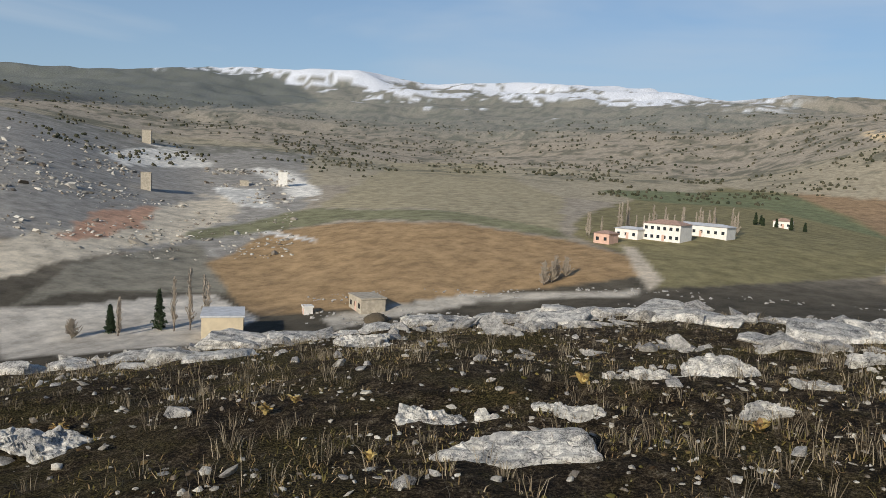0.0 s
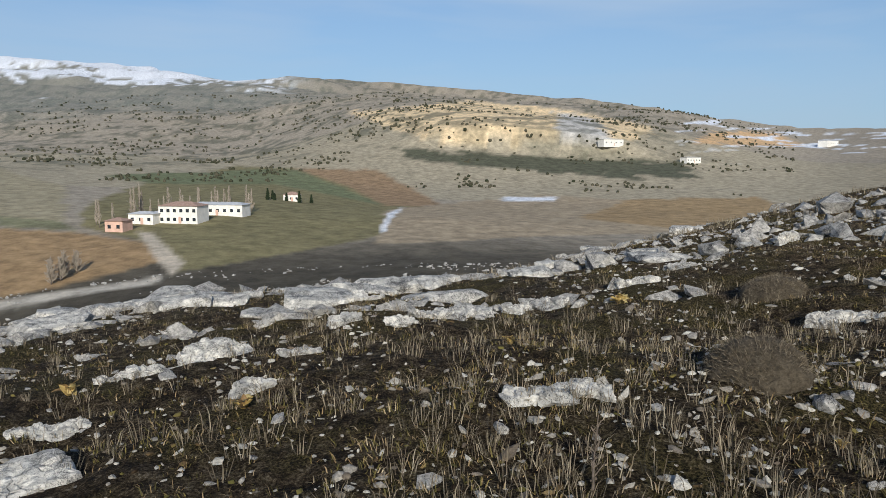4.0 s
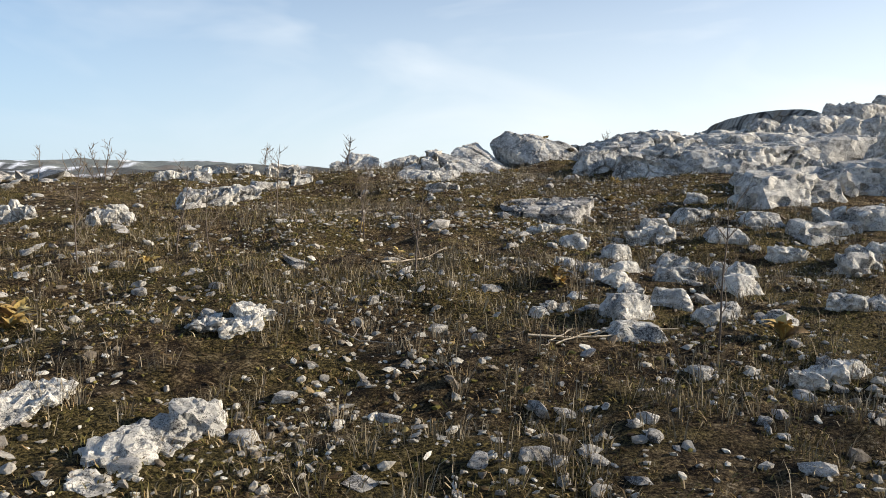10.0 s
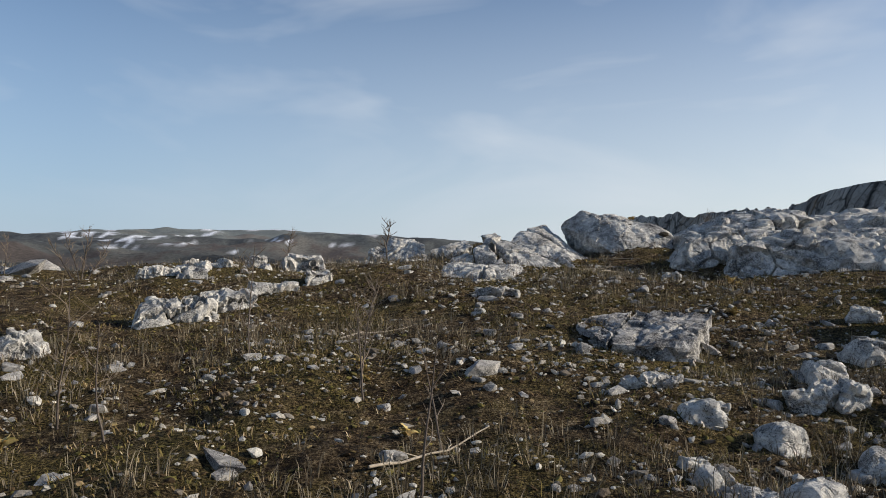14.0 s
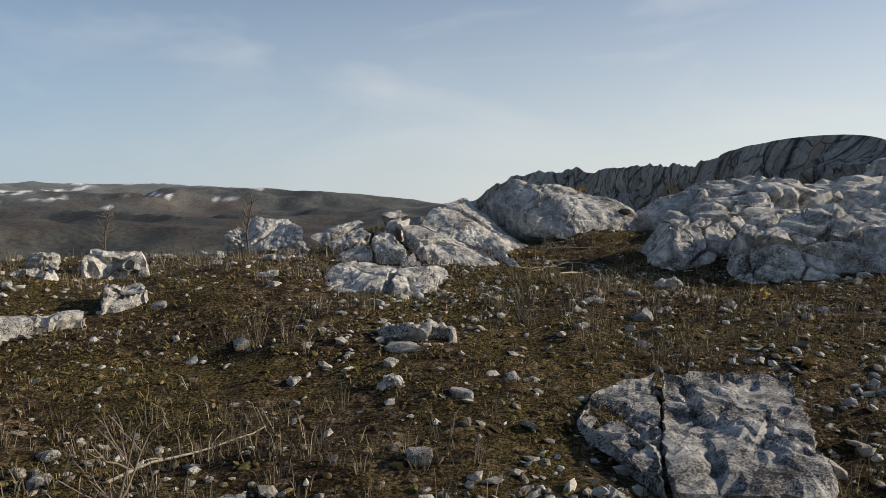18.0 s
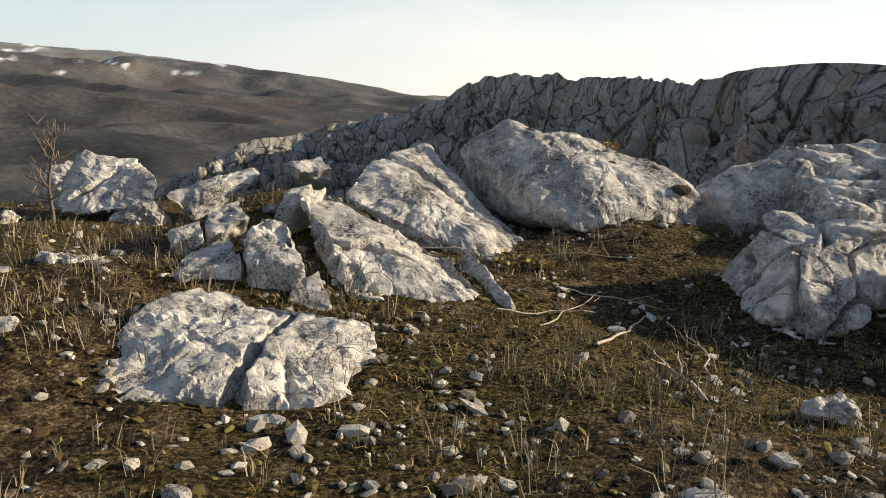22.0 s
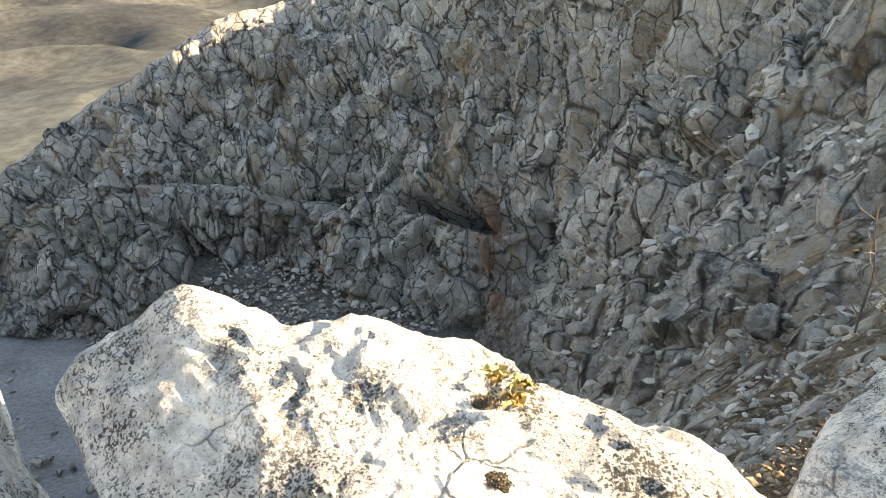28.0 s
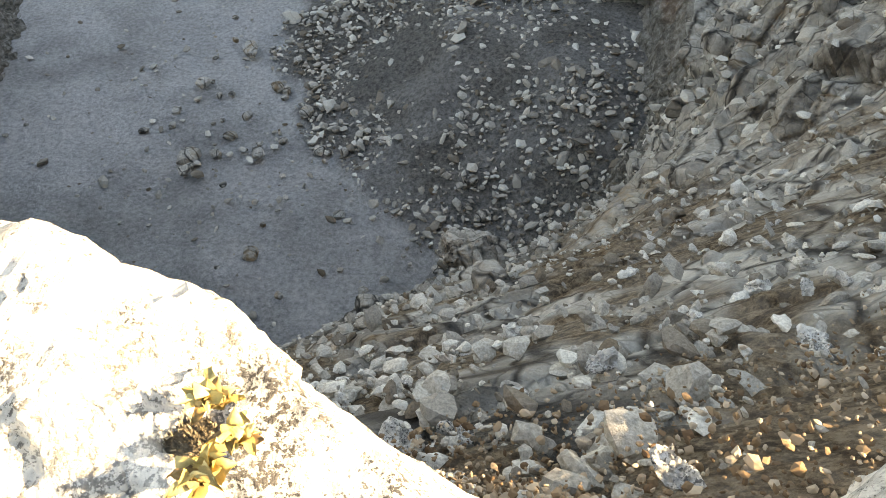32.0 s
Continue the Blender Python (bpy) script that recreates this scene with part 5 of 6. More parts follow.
rock("rock", 0.52, 3.14, -1.73, (0.10, 0.06, 0.07), 6, 6, -5, 93, 4, "", 13, 0.05, 0.03)
rock("rock", 0.79, 3.33, -1.71, (0.09, 0.06, 0.08), 2, -6, 2, 94, 4, "", 13, 0.05, 0.03)
broken("rock", 2.40, 6.01, -1.35, (0.35, 0.23, 0.22), 4, 95, "")
broken("rock", 2.47, 4.57, -1.54, (0.27, 0.15, 0.21), -9, 96, "")
rock("rock", 3.54, 4.87, -1.50, (0.21, 0.11, 0.15), -14, -4, 7, 97, 4, "", 13, 0.05, 0.03)
rock("rock", 4.03, 8.60, -0.96, (0.22, 0.15, 0.16), -8, 1, 3, 98, 4, "", 13, 0.05, 0.03)
broken("outcrop", 7.80, 10.48, -0.48, (0.96, 0.57, 0.28), -16, 99, "low cracked grey limestone outcrop breaking the turf")
rock("rock", 10.86, 14.34, 0.11, (0.55, 0.40, 0.53), -1, 4, -0, 100, 3, "", 13, 0.05, 0.07)
broken("rock", 4.95, 6.23, -1.25, (0.29, 0.21, 0.26), -4, 101, "")
broken("rock", 4.18, 4.47, -1.53, (0.37, 0.23, 0.25), -6, 102, "")
broken("rock", 1.15, 6.24, -1.33, (0.25, 0.16, 0.11), 7, 104, "")
rock("rock", 1.44, 5.76, -1.40, (0.17, 0.11, 0.10), 5, 1, -7, 106, 4, "", 13, 0.05, 0.03)
broken("rock", -4.96, 11.73, -0.66, (0.35, 0.22, 0.19), 10, 111, "")
broken("rock", -4.53, 12.07, -0.62, (0.28, 0.19, 0.20), -3, 112, "")
rock("rock", -4.24, 12.48, -0.57, (0.21, 0.12, 0.24), -6, 3, 5, 113, 4, "", 13, 0.05, 0.03)
rock("rock", -3.89, 13.28, -0.51, (0.22, 0.13, 0.22), 6, -2, -7, 114, 4, "", 13, 0.05, 0.03)
broken("rock", -3.20, 13.33, -0.50, (0.34, 0.25, 0.24), 1, 115, "")
rock("rock", -1.92, 16.13, -0.54, (0.44, 0.23, 0.36), 1, 5, 4, 121, 5, "", 13, 0.05, 0.07)
rock("rock", 0.12, 14.78, -0.40, (0.16, 0.11, 0.08), -4, 1, -5, 123, 4, "", 13, 0.05, 0.03)
rock("rock", -1.16, 14.75, -0.44, (0.22, 0.12, 0.16), -8, -3, 6, 124, 4, "", 13, 0.05, 0.03)
rock("rock", -0.35, 14.75, -0.42, (0.10, 0.07, 0.06), 5, 7, -2, 125, 4, "", 13, 0.05, 0.03)
rock("rock", -1.22, 13.06, -0.49, (0.20, 0.14, 0.15), -2, -3, 6, 127, 4, "", 13, 0.05, 0.03)
broken("rock", 0.06, 9.80, -0.85, (0.33, 0.20, 0.17), -21, 128, "")
rock("rock", -0.16, 8.96, -0.98, (0.10, 0.07, 0.12), -3, 3, -0, 129, 4, "", 13, 0.05, 0.03)
rock("rock", -1.29, 12.00, -0.59, (0.15, 0.10, 0.13), -7, -5, 5, 130, 4, "", 13, 0.05, 0.03)
rock("rock", -1.26, 13.12, -0.49, (0.12, 0.07, 0.12), -21, 0, 3, 131, 4, "", 13, 0.05, 0.03)
rock("rock", 0.72, 8.90, -0.98, (0.13, 0.07, 0.07), -19, -3, 3, 132, 4, "", 13, 0.05, 0.03)
broken("rock", -2.38, 14.83, -0.49, (0.27, 0.18, 0.11), -18, 133, "")
broken("rock", -2.94, 14.83, -0.51, (0.25, 0.18, 0.08), -21, 134, "")
rock("rock", 2.67, 11.18, -0.59, (0.14, 0.08, 0.07), -9, 7, -3, 135, 4, "", 13, 0.05, 0.03)

# ================= loose stones and dry grass =================
def scatter(count, seed, tight=1.0):
    """Places on the hillside, thick along the way from the start to the edge."""
    rng = np.random.default_rng(seed)
    k = rng.uniform(0, 1, count)
    x = -0.5 + 2.6 * k**2 + rng.normal(0, 3.6 * tight, count)
    y = -6.0 + 20.5 * k + rng.normal(0, 1.2, count)
    side = rng.uniform(0, 1, count) < 0.45
    a, r = np.radians(rng.uniform(4, 152, count)), 1.5 + 26 * rng.uniform(0, 1, count) ** 0.9
    x = np.where(side, -0.6 - np.sin(a) * r, x)
    y = np.where(side, -6.2 + np.cos(a) * r, y)
    d, _, inside = rim_distance(x, y)
    ok = ~inside & (d > 0.25) & (y < 16.5)
    return x[ok], y[ok]


def pebbles(name, x, y, z, half, seed, mat, sub=1, sink=0.3, up=None):
    """One mesh of many small angular stones."""
    rng = np.random.default_rng(seed)
    d, f = BALLS[sub]
    d = d / np.abs(d).max(1, keepdims=True) ** 0.75
    n = len(x)
    s = half[:, None] * rng.uniform(0.55, 1.25, (n, 3)) * np.array([1.15, 1.0, 0.62])
    # each stone is cut by its own random planes
    cut = rng.normal(size=(n, 6, 3))
    cut /= np.linalg.norm(cut, axis=2, keepdims=True)
    k = np.maximum(np.einsum("vk,npk->nvp", d, cut), 1e-3) / rng.uniform(0.42, 0.95, (n, 1, 6))
    r = np.minimum(1.0 / k.max(2), 1.0) * rng.uniform(0.90, 1.10, (n, len(d)))
    v = d[None] * r[:, :, None] * s[:, None]
    t = rng.uniform(0, 2 * np.pi, n)
    lean = rng.normal(0, 0.25, (n, 2))
    c, q = np.cos(t)[:, None], np.sin(t)[:, None]
    vx, vy = v[:, :, 0] * c - v[:, :, 1] * q, v[:, :, 0] * q + v[:, :, 1] * c
    vz = v[:, :, 2] + lean[:, :1] * vx + lean[:, 1:] * vy
    v = np.stack([vx + x[:, None], vy + y[:, None], vz + (z + half * (0.55 - sink))[:, None]], -1)
    faces = (f[None] + np.arange(n)[:, None, None] * len(d)).reshape(-1, 3)
    return lay(name, v.reshape(-1, 3), faces, mat, shade=False)


rng = np.random.default_rng(12)
m, n, l, b = material("pebble")
isl = n.new("ShaderNodeNewGeometry").outputs["Random Per Island"]
rr = ramp(n, [(0.0, (0.16, 0.125, 0.09)), (0.3, (0.33, 0.305, 0.265)), (0.75, (0.50, 0.47, 0.41)), (1.0, (0.68, 0.65, 0.58))])
l.new(isl, rr.inputs[0])
pn = noise_of(n, l, world_pos(n), 60, 5, 0.7)
r4 = ramp(n, [(0.32, (0.55, 0.54, 0.52)), (0.62, (1.08, 1.07, 1.05))])
l.new(pn, r4.inputs[0])
l.new(mix(n, l, 1.0, rr.outputs[0], r4.outputs[0], "MULTIPLY"), b.inputs["Base Color"])
b.inputs["Roughness"].default_value = 0.93
b.inputs["Specular IOR Level"].default_value = 0.15
bump(n, l, b, pn, 0.6, 0.02)
mat_pebble = m

x, y = scatter(36000, 31)
half = np.clip(np.exp(rng.normal(-3.95, 0.5, len(x))), 0.008, 0.06)
patchy = fbm(np.stack([x, y, 0 * x], 1) / 1.3, 3, 19)
keep = patchy + rng.normal(0, 0.35, len(x)) - 0.55 * ((y < -7) | ((x < -2.5) & (y < -3)) | ((y > 11) & (x > 1.2))) > -0.25
x, y, half = x[keep], y[keep], half[keep]
tagged(pebbles("gravel", x, y, land(x, y), half, 5, mat_pebble, 1, 0.45), "scattered pale limestone chips in the turf", "stones", kind="stuff")
x, y = scatter(9000, 33)
half = np.clip(np.exp(rng.normal(-3.75, 0.42, len(x))), 0.015, 0.08)
keep = fbm(np.stack([x, y, 0 * x], 1) / 1.8, 3, 27) + 0.10 * x - 0.07 * (y - 4) - 0.9 * ((y < -7) | ((x < -2.5) & (y < -3)) | ((y > 11) & (x > 1.2))) + rng.normal(0, 0.35, len(x)) > 0.12
x, y, half = x[keep], y[keep], half[keep]
tagged(pebbles("cobbles", x, y, land(x, y), half, 6, mat_pebble, 1, 0.5), "loose fist-sized limestone pieces on dry turf", "stones", kind="stuff")

g = np.random.default_rng(37)
x, y = scatter(6500, 36)
keep = fbm(np.stack([x, y, 0 * x], 1) / 2.4, 3, 28) - 0.05 * (y - 2) - 0.9 * ((y < -7) | ((x < -2.5) & (y < -3)) | ((y > 11) & (x > 1.2))) + g.normal(0, 0.3, len(x)) > 0.1
x, y = x[keep], y[keep]
tagged(pebbles("broken_rock", x, y, land(x, y), np.exp(g.normal(-3.2, 0.5, len(x))).clip(0.02, 0.17), 9, mat_stone, 1, 0.5), "half-buried broken limestone pieces in the turf", "stones", kind="stuff")

# single stones, big enough to pick up one by one
STONES = []
for k in range(8):
    v, f = rock_shape((0.16, 0.125, 0.10), 300 + k, 3, 10, 0.035)
    me = lay("stone", v, f, mat_stone, shade=False)
    STONES.append(me.data)
    bpy.data.objects.remove(me)
x, y = scatter(430, 35)
keep = ~(((y < -7) | ((x < -2.5) & (y < -3)) | ((y > 11) & (x > 1.2))) & (np.arange(len(x)) % 3 > 0))
x, y = x[keep], y[keep]
for k, (sx, sy, sz) in enumerate(zip(x, y, land(x, y))):
    ob = new("stone", STONES[k % 8])
    s = 0.2 + 0.36 * float(hash3(np.array([k]), np.array([3]), np.array([1]), 5)[0])
    ob.matrix_world = pose(sx, sy, sz + 0.005, 12 * math.sin(k * 7.1), 12 * math.cos(k * 3.3), k * 77.7) @ Matrix.Scale(s, 4)
    tagged(ob, "loose angular pale limestone lump on the hillside", "stone", "loose stones")


def blades(name, x, y, z, tall, count, spread, seed, mat, wide=0.0035, droop=0.5):
    """Tufts of thin blades, each a bent tapering strip."""
    rng = np.random.default_rng(seed)
    n = len(x)
    m = n * count
    bx, by, bz, h = (np.repeat(q, count) for q in (x, y, z, tall))
    a, w = rng.uniform(0, 2 * np.pi, m), rng.uniform(0, 2 * np.pi, m)
    o = spread * np.repeat(tall, count) * np.sqrt(rng.uniform(0, 1, m))
    bx, by = bx + o * np.cos(a), by + o * np.sin(a)
    h = h * rng.uniform(0.45, 1.1, m)
    out = h * rng.uniform(0.1, droop * 1.6, m)
    wd = wide * rng.uniform(0.7, 1.5, m)
    px, py = -np.sin(w) * wd, np.cos(w) * wd
    ox, oy = np.cos(a) * out, np.sin(a) * out
    base = np.stack([bx, by, bz - 0.01], 1)
    side = np.stack([px, py, 0 * px], 1)
    mid = base + np.stack([ox * 0.35, oy * 0.35, h * 0.62], 1)
    tip = base + np.stack([ox, oy, h * (1 - 0.25 * out / (h + 1e-6))], 1)
    v = np.stack([base - side, base + side, mid + side * 0.7, mid - side * 0.7, tip], 1).reshape(-1, 3)
    k = np.arange(m)[:, None] * 5
    f = np.concatenate([k + [0, 1, 2], k + [0, 2, 3], k + [3, 2, 4]])
    return lay(name, v, f, mat)


def straw(name, stops):
    m, n, l, b = material(name)
    g = n.new("ShaderNodeNewGeometry")
    r = ramp(n, stops)
    l.new(g.outputs["Random Per Island"], r.inputs[0])
    l.new(r.outputs[0], b.inputs["Base Color"])
    b.inputs["Roughness"].default_value = 0.85
    b.inputs["Specular IOR Level"].default_value = 0.1
    return m


mat_turf = straw("turf", [(0.0, (0.04, 0.034, 0.014)), (0.3, (0.11, 0.095, 0.03)), (0.5, (0.19, 0.155, 0.05)), (0.7, (0.24, 0.165, 0.08)), (0.9, (0.33, 0.25, 0.14)), (1.0, (0.48, 0.40, 0.26))])
mat_straw = straw("dry_grass", [(0.0, (0.09, 0.072, 0.05)), (0.5, (0.19, 0.155, 0.105)), (1.0, (0.36, 0.31, 0.22))])
mat_clod = straw("earth_and_moss", [(0.0, (0.025, 0.017, 0.010)), (0.35, (0.075, 0.050, 0.026)), (0.6, (0.13, 0.088, 0.042)), (0.75, (0.11, 0.098, 0.028)), (0.9, (0.19, 0.155, 0.05)), (1.0, (0.25, 0.18, 0.10))])
x, y = scatter(30000, 45)
keep = (y > 1) | (np.arange(len(x)) % 5 == 0)
x, y = x[keep], y[keep]
tagged(pebbles("clods", x, y, land(x, y), np.exp(rng.normal(-4.0, 0.35, len(x))).clip(0.010, 0.032), 45, mat_clod, 1, 0.5), "brown earth clods and olive moss cushions", "turf", kind="stuff")
x, y = scatter(40000, 41)
keep = fbm(np.stack([x, y, 0 * x], 1) / 0.9, 3, 23) + rng.normal(0, 0.3, len(x)) > -0.15
x, y = x[keep], y[keep]
tagged(blades("turf", x, y, land(x, y), rng.uniform(0.03, 0.085, len(x)), 7, 1.0, 7, mat_turf, 0.0034, 1.3), "short brown and olive winter turf", "grass", kind="stuff")
x, y = scatter(11000, 43)
keep = fbm(np.stack([x, y, 0 * x], 1) / 1.6, 3, 29) + 0.45 * ((y < -6.5) | ((x < -2.5) & (y < -3))) + rng.normal(0, 0.25, len(x)) > 0.12
x, y = x[keep], y[keep]
tagged(blades("dry_grass", x, y, land(x, y), rng.uniform(0.10, 0.24, len(x)), 12, 0.35, 8, mat_straw, 0.0022, 0.55), "bleached dry grass tufts", "grass", kind="stuff")

# rubble on the near side of the pit
def rubble(count, seed, lo, hi, v0, v1, u0, u1):
    rng = np.random.default_rng(seed)
    wall = bpy.data.objects["wall_pit"].data
    co = np.empty(len(wall.vertices) * 3, np.float32)
    wall.vertices.foreach_get("co", co)
    co = co.reshape(WALL_ROWS, WALL_COLS, 3)
    i = rng.integers(int(v0 * WALL_ROWS), int(v1 * WALL_ROWS), count)
    j = rng.integers(int(u0 * WALL_COLS), int(u1 * WALL_COLS), count)
    p = co[i, j] + rng.uniform(-0.15, 0.15, (count, 3)) * [1, 1, 0.2]
    half = lo * (hi / lo) ** (rng.uniform(0, 1, count) ** 2.2)
    half = half * np.clip(np.hypot(p[:, 0] - 3, p[:, 1] - 15) / 16, 0.45, 1.0) if hi > 0.1 else half
    return p, half


p, half = rubble(5600, 3, 0.014, 0.098, 0.0, 0.30, 9.2 / 18, 12.9 / 18)
keep = fbm(p / 0.55, 3, 61) + 0.8 * smooth(0.10, 0.35, (p[:, 2] + 5) / -15) > -0.12
p, half = p[keep], half[keep]
tagged(pebbles("rubble", p[:, 0], p[:, 1], p[:, 2], half, 11, mat_pebble, 2, 0.35), "broken limestone rubble on the pit's near slope", "stones", kind="stuff")
p, half = rubble(11000, 7, 0.006, 0.022, 0.0, 0.16, 10.7 / 18, 12.9 / 18)
mat_grit = straw("brown_grit", [(0.0, (0.10, 0.06, 0.035)), (0.5, (0.24, 0.16, 0.095)), (1.0, (0.42, 0.34, 0.25))])
tagged(pebbles("grit", p[:, 0], p[:, 1], p[:, 2], half, 17, mat_grit, 1, 0.2), "brown grit between the stones of the slope", "stones", kind="stuff")
g = np.random.default_rng(23)
p, half = rubble(46, 19, 0.10, 0.30, 0.03, 0.42, 10.4 / 18, 12.6 / 18)
for k in range(46):
    rock("boulder", p[k, 0], p[k, 1], p[k, 2], (half[k], half[k] * 0.75, half[k] * 0.5), g.uniform(0, 360), g.uniform(-25, 5), g.uniform(-20, 20), 700 + k, 4, "angular pale limestone block on the near slope", 12, 0.04, 0.03, group="blocks on the quarry slope")
p, half = rubble(70, 29, 0.22, 0.75, 0.10, 0.92, 8.2 / 18, 11.2 / 18)
for k in range(70):
    rock("boulder", p[k, 0], p[k, 1], p[k, 2], (half[k], half[k] * 0.8, half[k] * 0.75), g.uniform(0, 360), g.uniform(-25, 25), g.uniform(-25, 25), 800 + k, 3, "grey limestone block lodged on the quarry slope", 12, 0.04, 0.03, mat_cliff, group="blocks on the quarry slope")
p, half = rubble(8000, 4, 0.04, 0.24, 0.25, 0.98, 7.6 / 18, 13.5 / 18)
tagged(pebbles("scree", p[:, 0], p[:, 1], p[:, 2], half, 13, mat_pebble, 1, 0.3), "grey scree at the foot of the quarry face", "stones", kind="stuff")
g = np.random.default_rng(9)
x, y = np.r_[g.normal(-8, 8, 700), g.uniform(-14, 9, 9000)], np.r_[g.normal(40, 8, 700), g.uniform(30, 62, 9000)]
keep = (heap(x, y) > 0.1) | (np.arange(len(x)) < 700)
x, y = x[keep], y[keep]
zf = FLOOR_Z + heap(x, y)
tagged(pebbles("floor_rubble", x, y, zf, np.exp(g.normal(-2.25, 0.5, len(x))).clip(0.05, 0.55), 15, mat_pebble, 1, 0.3), "blasted stone scattered over the quarry floor", "stones", kind="stuff")


g = np.random.default_rng(41)
for k in range(60):
    sx, sy = (g.uniform(-15, -7), g.uniform(40, 54)) if k % 2 else (g.uniform(-12, 3), g.uniform(31, 44))
    half = float(np.exp(g.normal(-1.5, 0.45)))
    rock("rock", sx, sy, FLOOR_Z + float(heap(np.array([sx]), np.array([sy]))[0]) + 0.3 * half, (half, half * 0.8, half * 0.6), g.uniform(0, 360), 0, 0, 900 + k, 2, "pale stone fallen on the quarry floor", 12, 0.04, 0.0, mat_cliff, group="stones on the quarry floor")

# ribs of pale rock along the brow of the hill
g = np.random.default_rng(77)
a, r = np.radians(g.uniform(20, 152, 16000)), 10 + 140 * g.uniform(0, 1, 16000) ** 1.35
x, y = -0.5 - np.sin(a) * r, -6.0 + np.cos(a) * r
band = np.sin(r / 2.6 + 1.8 * fbm(np.stack([x, y, 0 * x], 1) / 9.0, 3, 66)) + 0.8 * fbm(np.stack([x, y, 0 * x], 1) / 5.0, 2, 67)
keep = (band + g.normal(0, 0.25, len(x)) > 0.30) & (rim_distance(x, y)[0] > 2)
x, y, r = x[keep], y[keep], r[keep]
tagged(pebbles("outcrops", x, y, land(x, y), (np.exp(g.normal(-2.15, 0.6, len(x))) * (0.7 + r / 50)).clip(0.04, 1.1), 21, mat_stone, 1, 0.55), "ribs of pale broken limestone on the dark hillside", "rocks", kind="stuff")


# loose stone thinning out down the slope toward the fields
a, r = np.radians(g.uniform(58, 128, 9000)), 45 + 150 * g.uniform(0, 1, 9000) ** 1.2
x, y = -0.5 - np.sin(a) * r, -6.0 + np.cos(a) * r
keep = np.sin(r / 5.0 + 2.0 * fbm(np.stack([x, y, 0 * x], 1) / 16.0, 3, 64)) + g.normal(0, 0.45, len(x)) > 0.35
x, y, r = x[keep], y[keep], r[keep]
tagged(pebbles("slope_stones", x, y, land(x, y), (np.exp(g.normal(-1.7, 0.5, len(x))) * (0.5 + r / 130)).clip(0.08, 0.8), 65, mat_stone, 1, 0.55), "grey stones thinning out down the dark slope", "stones", kind="stuff")
# low slabs in rows along the ribs, wider than tall
g = np.random.default_rng(78)
for k in range(90):
    a, r = math.radians(g.uniform(62, 148)), 12 + 46 * g.uniform(0, 1) ** 1.2
    for _ in range(int(g.integers(1, 4))):
        sx, sy = -0.5 - math.sin(a) * r + g.normal(0, 0.9), -6.0 + math.cos(a) * r + g.normal(0, 0.9)
        half = g.uniform(0.25, 0.75) * (0.7 + r / 50)
        rock("outcrop", sx, sy, ground_at(sx, sy) + 0.02, (half, half * g.uniform(0.5, 0.8), half * g.uniform(0.22, 0.36)), math.degrees(a) + g.uniform(-15, 15), g.uniform(-6, 6), g.uniform(-6, 6), 600 + k, 3, "low pale limestone slab on the dark hillside", 12, 0.05, 0.05, group="slabs on the hillside")
# dry grass and scrub farther down the slope
a, r = np.radians(g.uniform(40, 152, 9000)), 18 + 130 * g.uniform(0, 1, 9000) ** 1.3
x, y = -0.5 - np.sin(a) * r, -6.0 + np.cos(a) * r
keep = fbm(np.stack([x, y, 0 * x], 1) / 6.0, 3, 30) + g.normal(0, 0.3, 9000) > -0.1
x, y, r = x[keep], y[keep], r[keep]
tagged(blades("hill_grass", x, y, land(x, y), g.uniform(0.12, 0.3, len(x)) * (0.8 + r / 90), 9, 0.8, 18, mat_straw, 0.007, 0.6), "bleached dry grass on the lower slope", "grass", kind="stuff")


# ================= plants =================
mat_bark = plain("bark", (0.13, 0.105, 0.085), 0.9, 0.4, 40)
mat_twig = plain("twig", (0.20, 0.16, 0.12), 0.9, 0.3, 60)


def tube(points, radii, sides=5):
    p = np.array(points, float)
    v, f = [], []
    for i in range(len(p)):
        t = p[min(i + 1, len(p) - 1)] - p[max(i - 1, 0)]
        t /= np.linalg.norm(t) + 1e-9
        u = np.cross(t, (0.3, 0.9, 0.2))
        u /= np.linalg.norm(u) + 1e-9
        w = np.cross(t, u)
        for k in range(sides):
            a = 2 * math.pi * k / sides
            v.append(p[i] + radii[i] * (math.cos(a) * u + math.sin(a) * w))
    for i in range(len(p) - 1):
        for k in range(sides):
            f.append([i * sides + k, i * sides + (k + 1) % sides, (i + 1) * sides + (k + 1) % sides, (i + 1) * sides + k])
    return np.array(v), np.array(f)


def merged(pieces):
    v, f, n = [], [], 0
    for a, b in pieces:
        v.append(a)
        f.append(b + n)
        n += len(a)
    return np.concatenate(v), np.concatenate(f)


def bent(rng, start, way, length, steps=5, wander=0.18):
    p, d = [np.array(start, float)], np.array(way, float) / np.linalg.norm(way)
    for _ in range(steps):
        d = d + rng.normal(0, wander, 3) + (0, 0, 0.06)
        d /= np.linalg.norm(d)
        p.append(p[-1] + d * length / steps)
    return np.array(p)


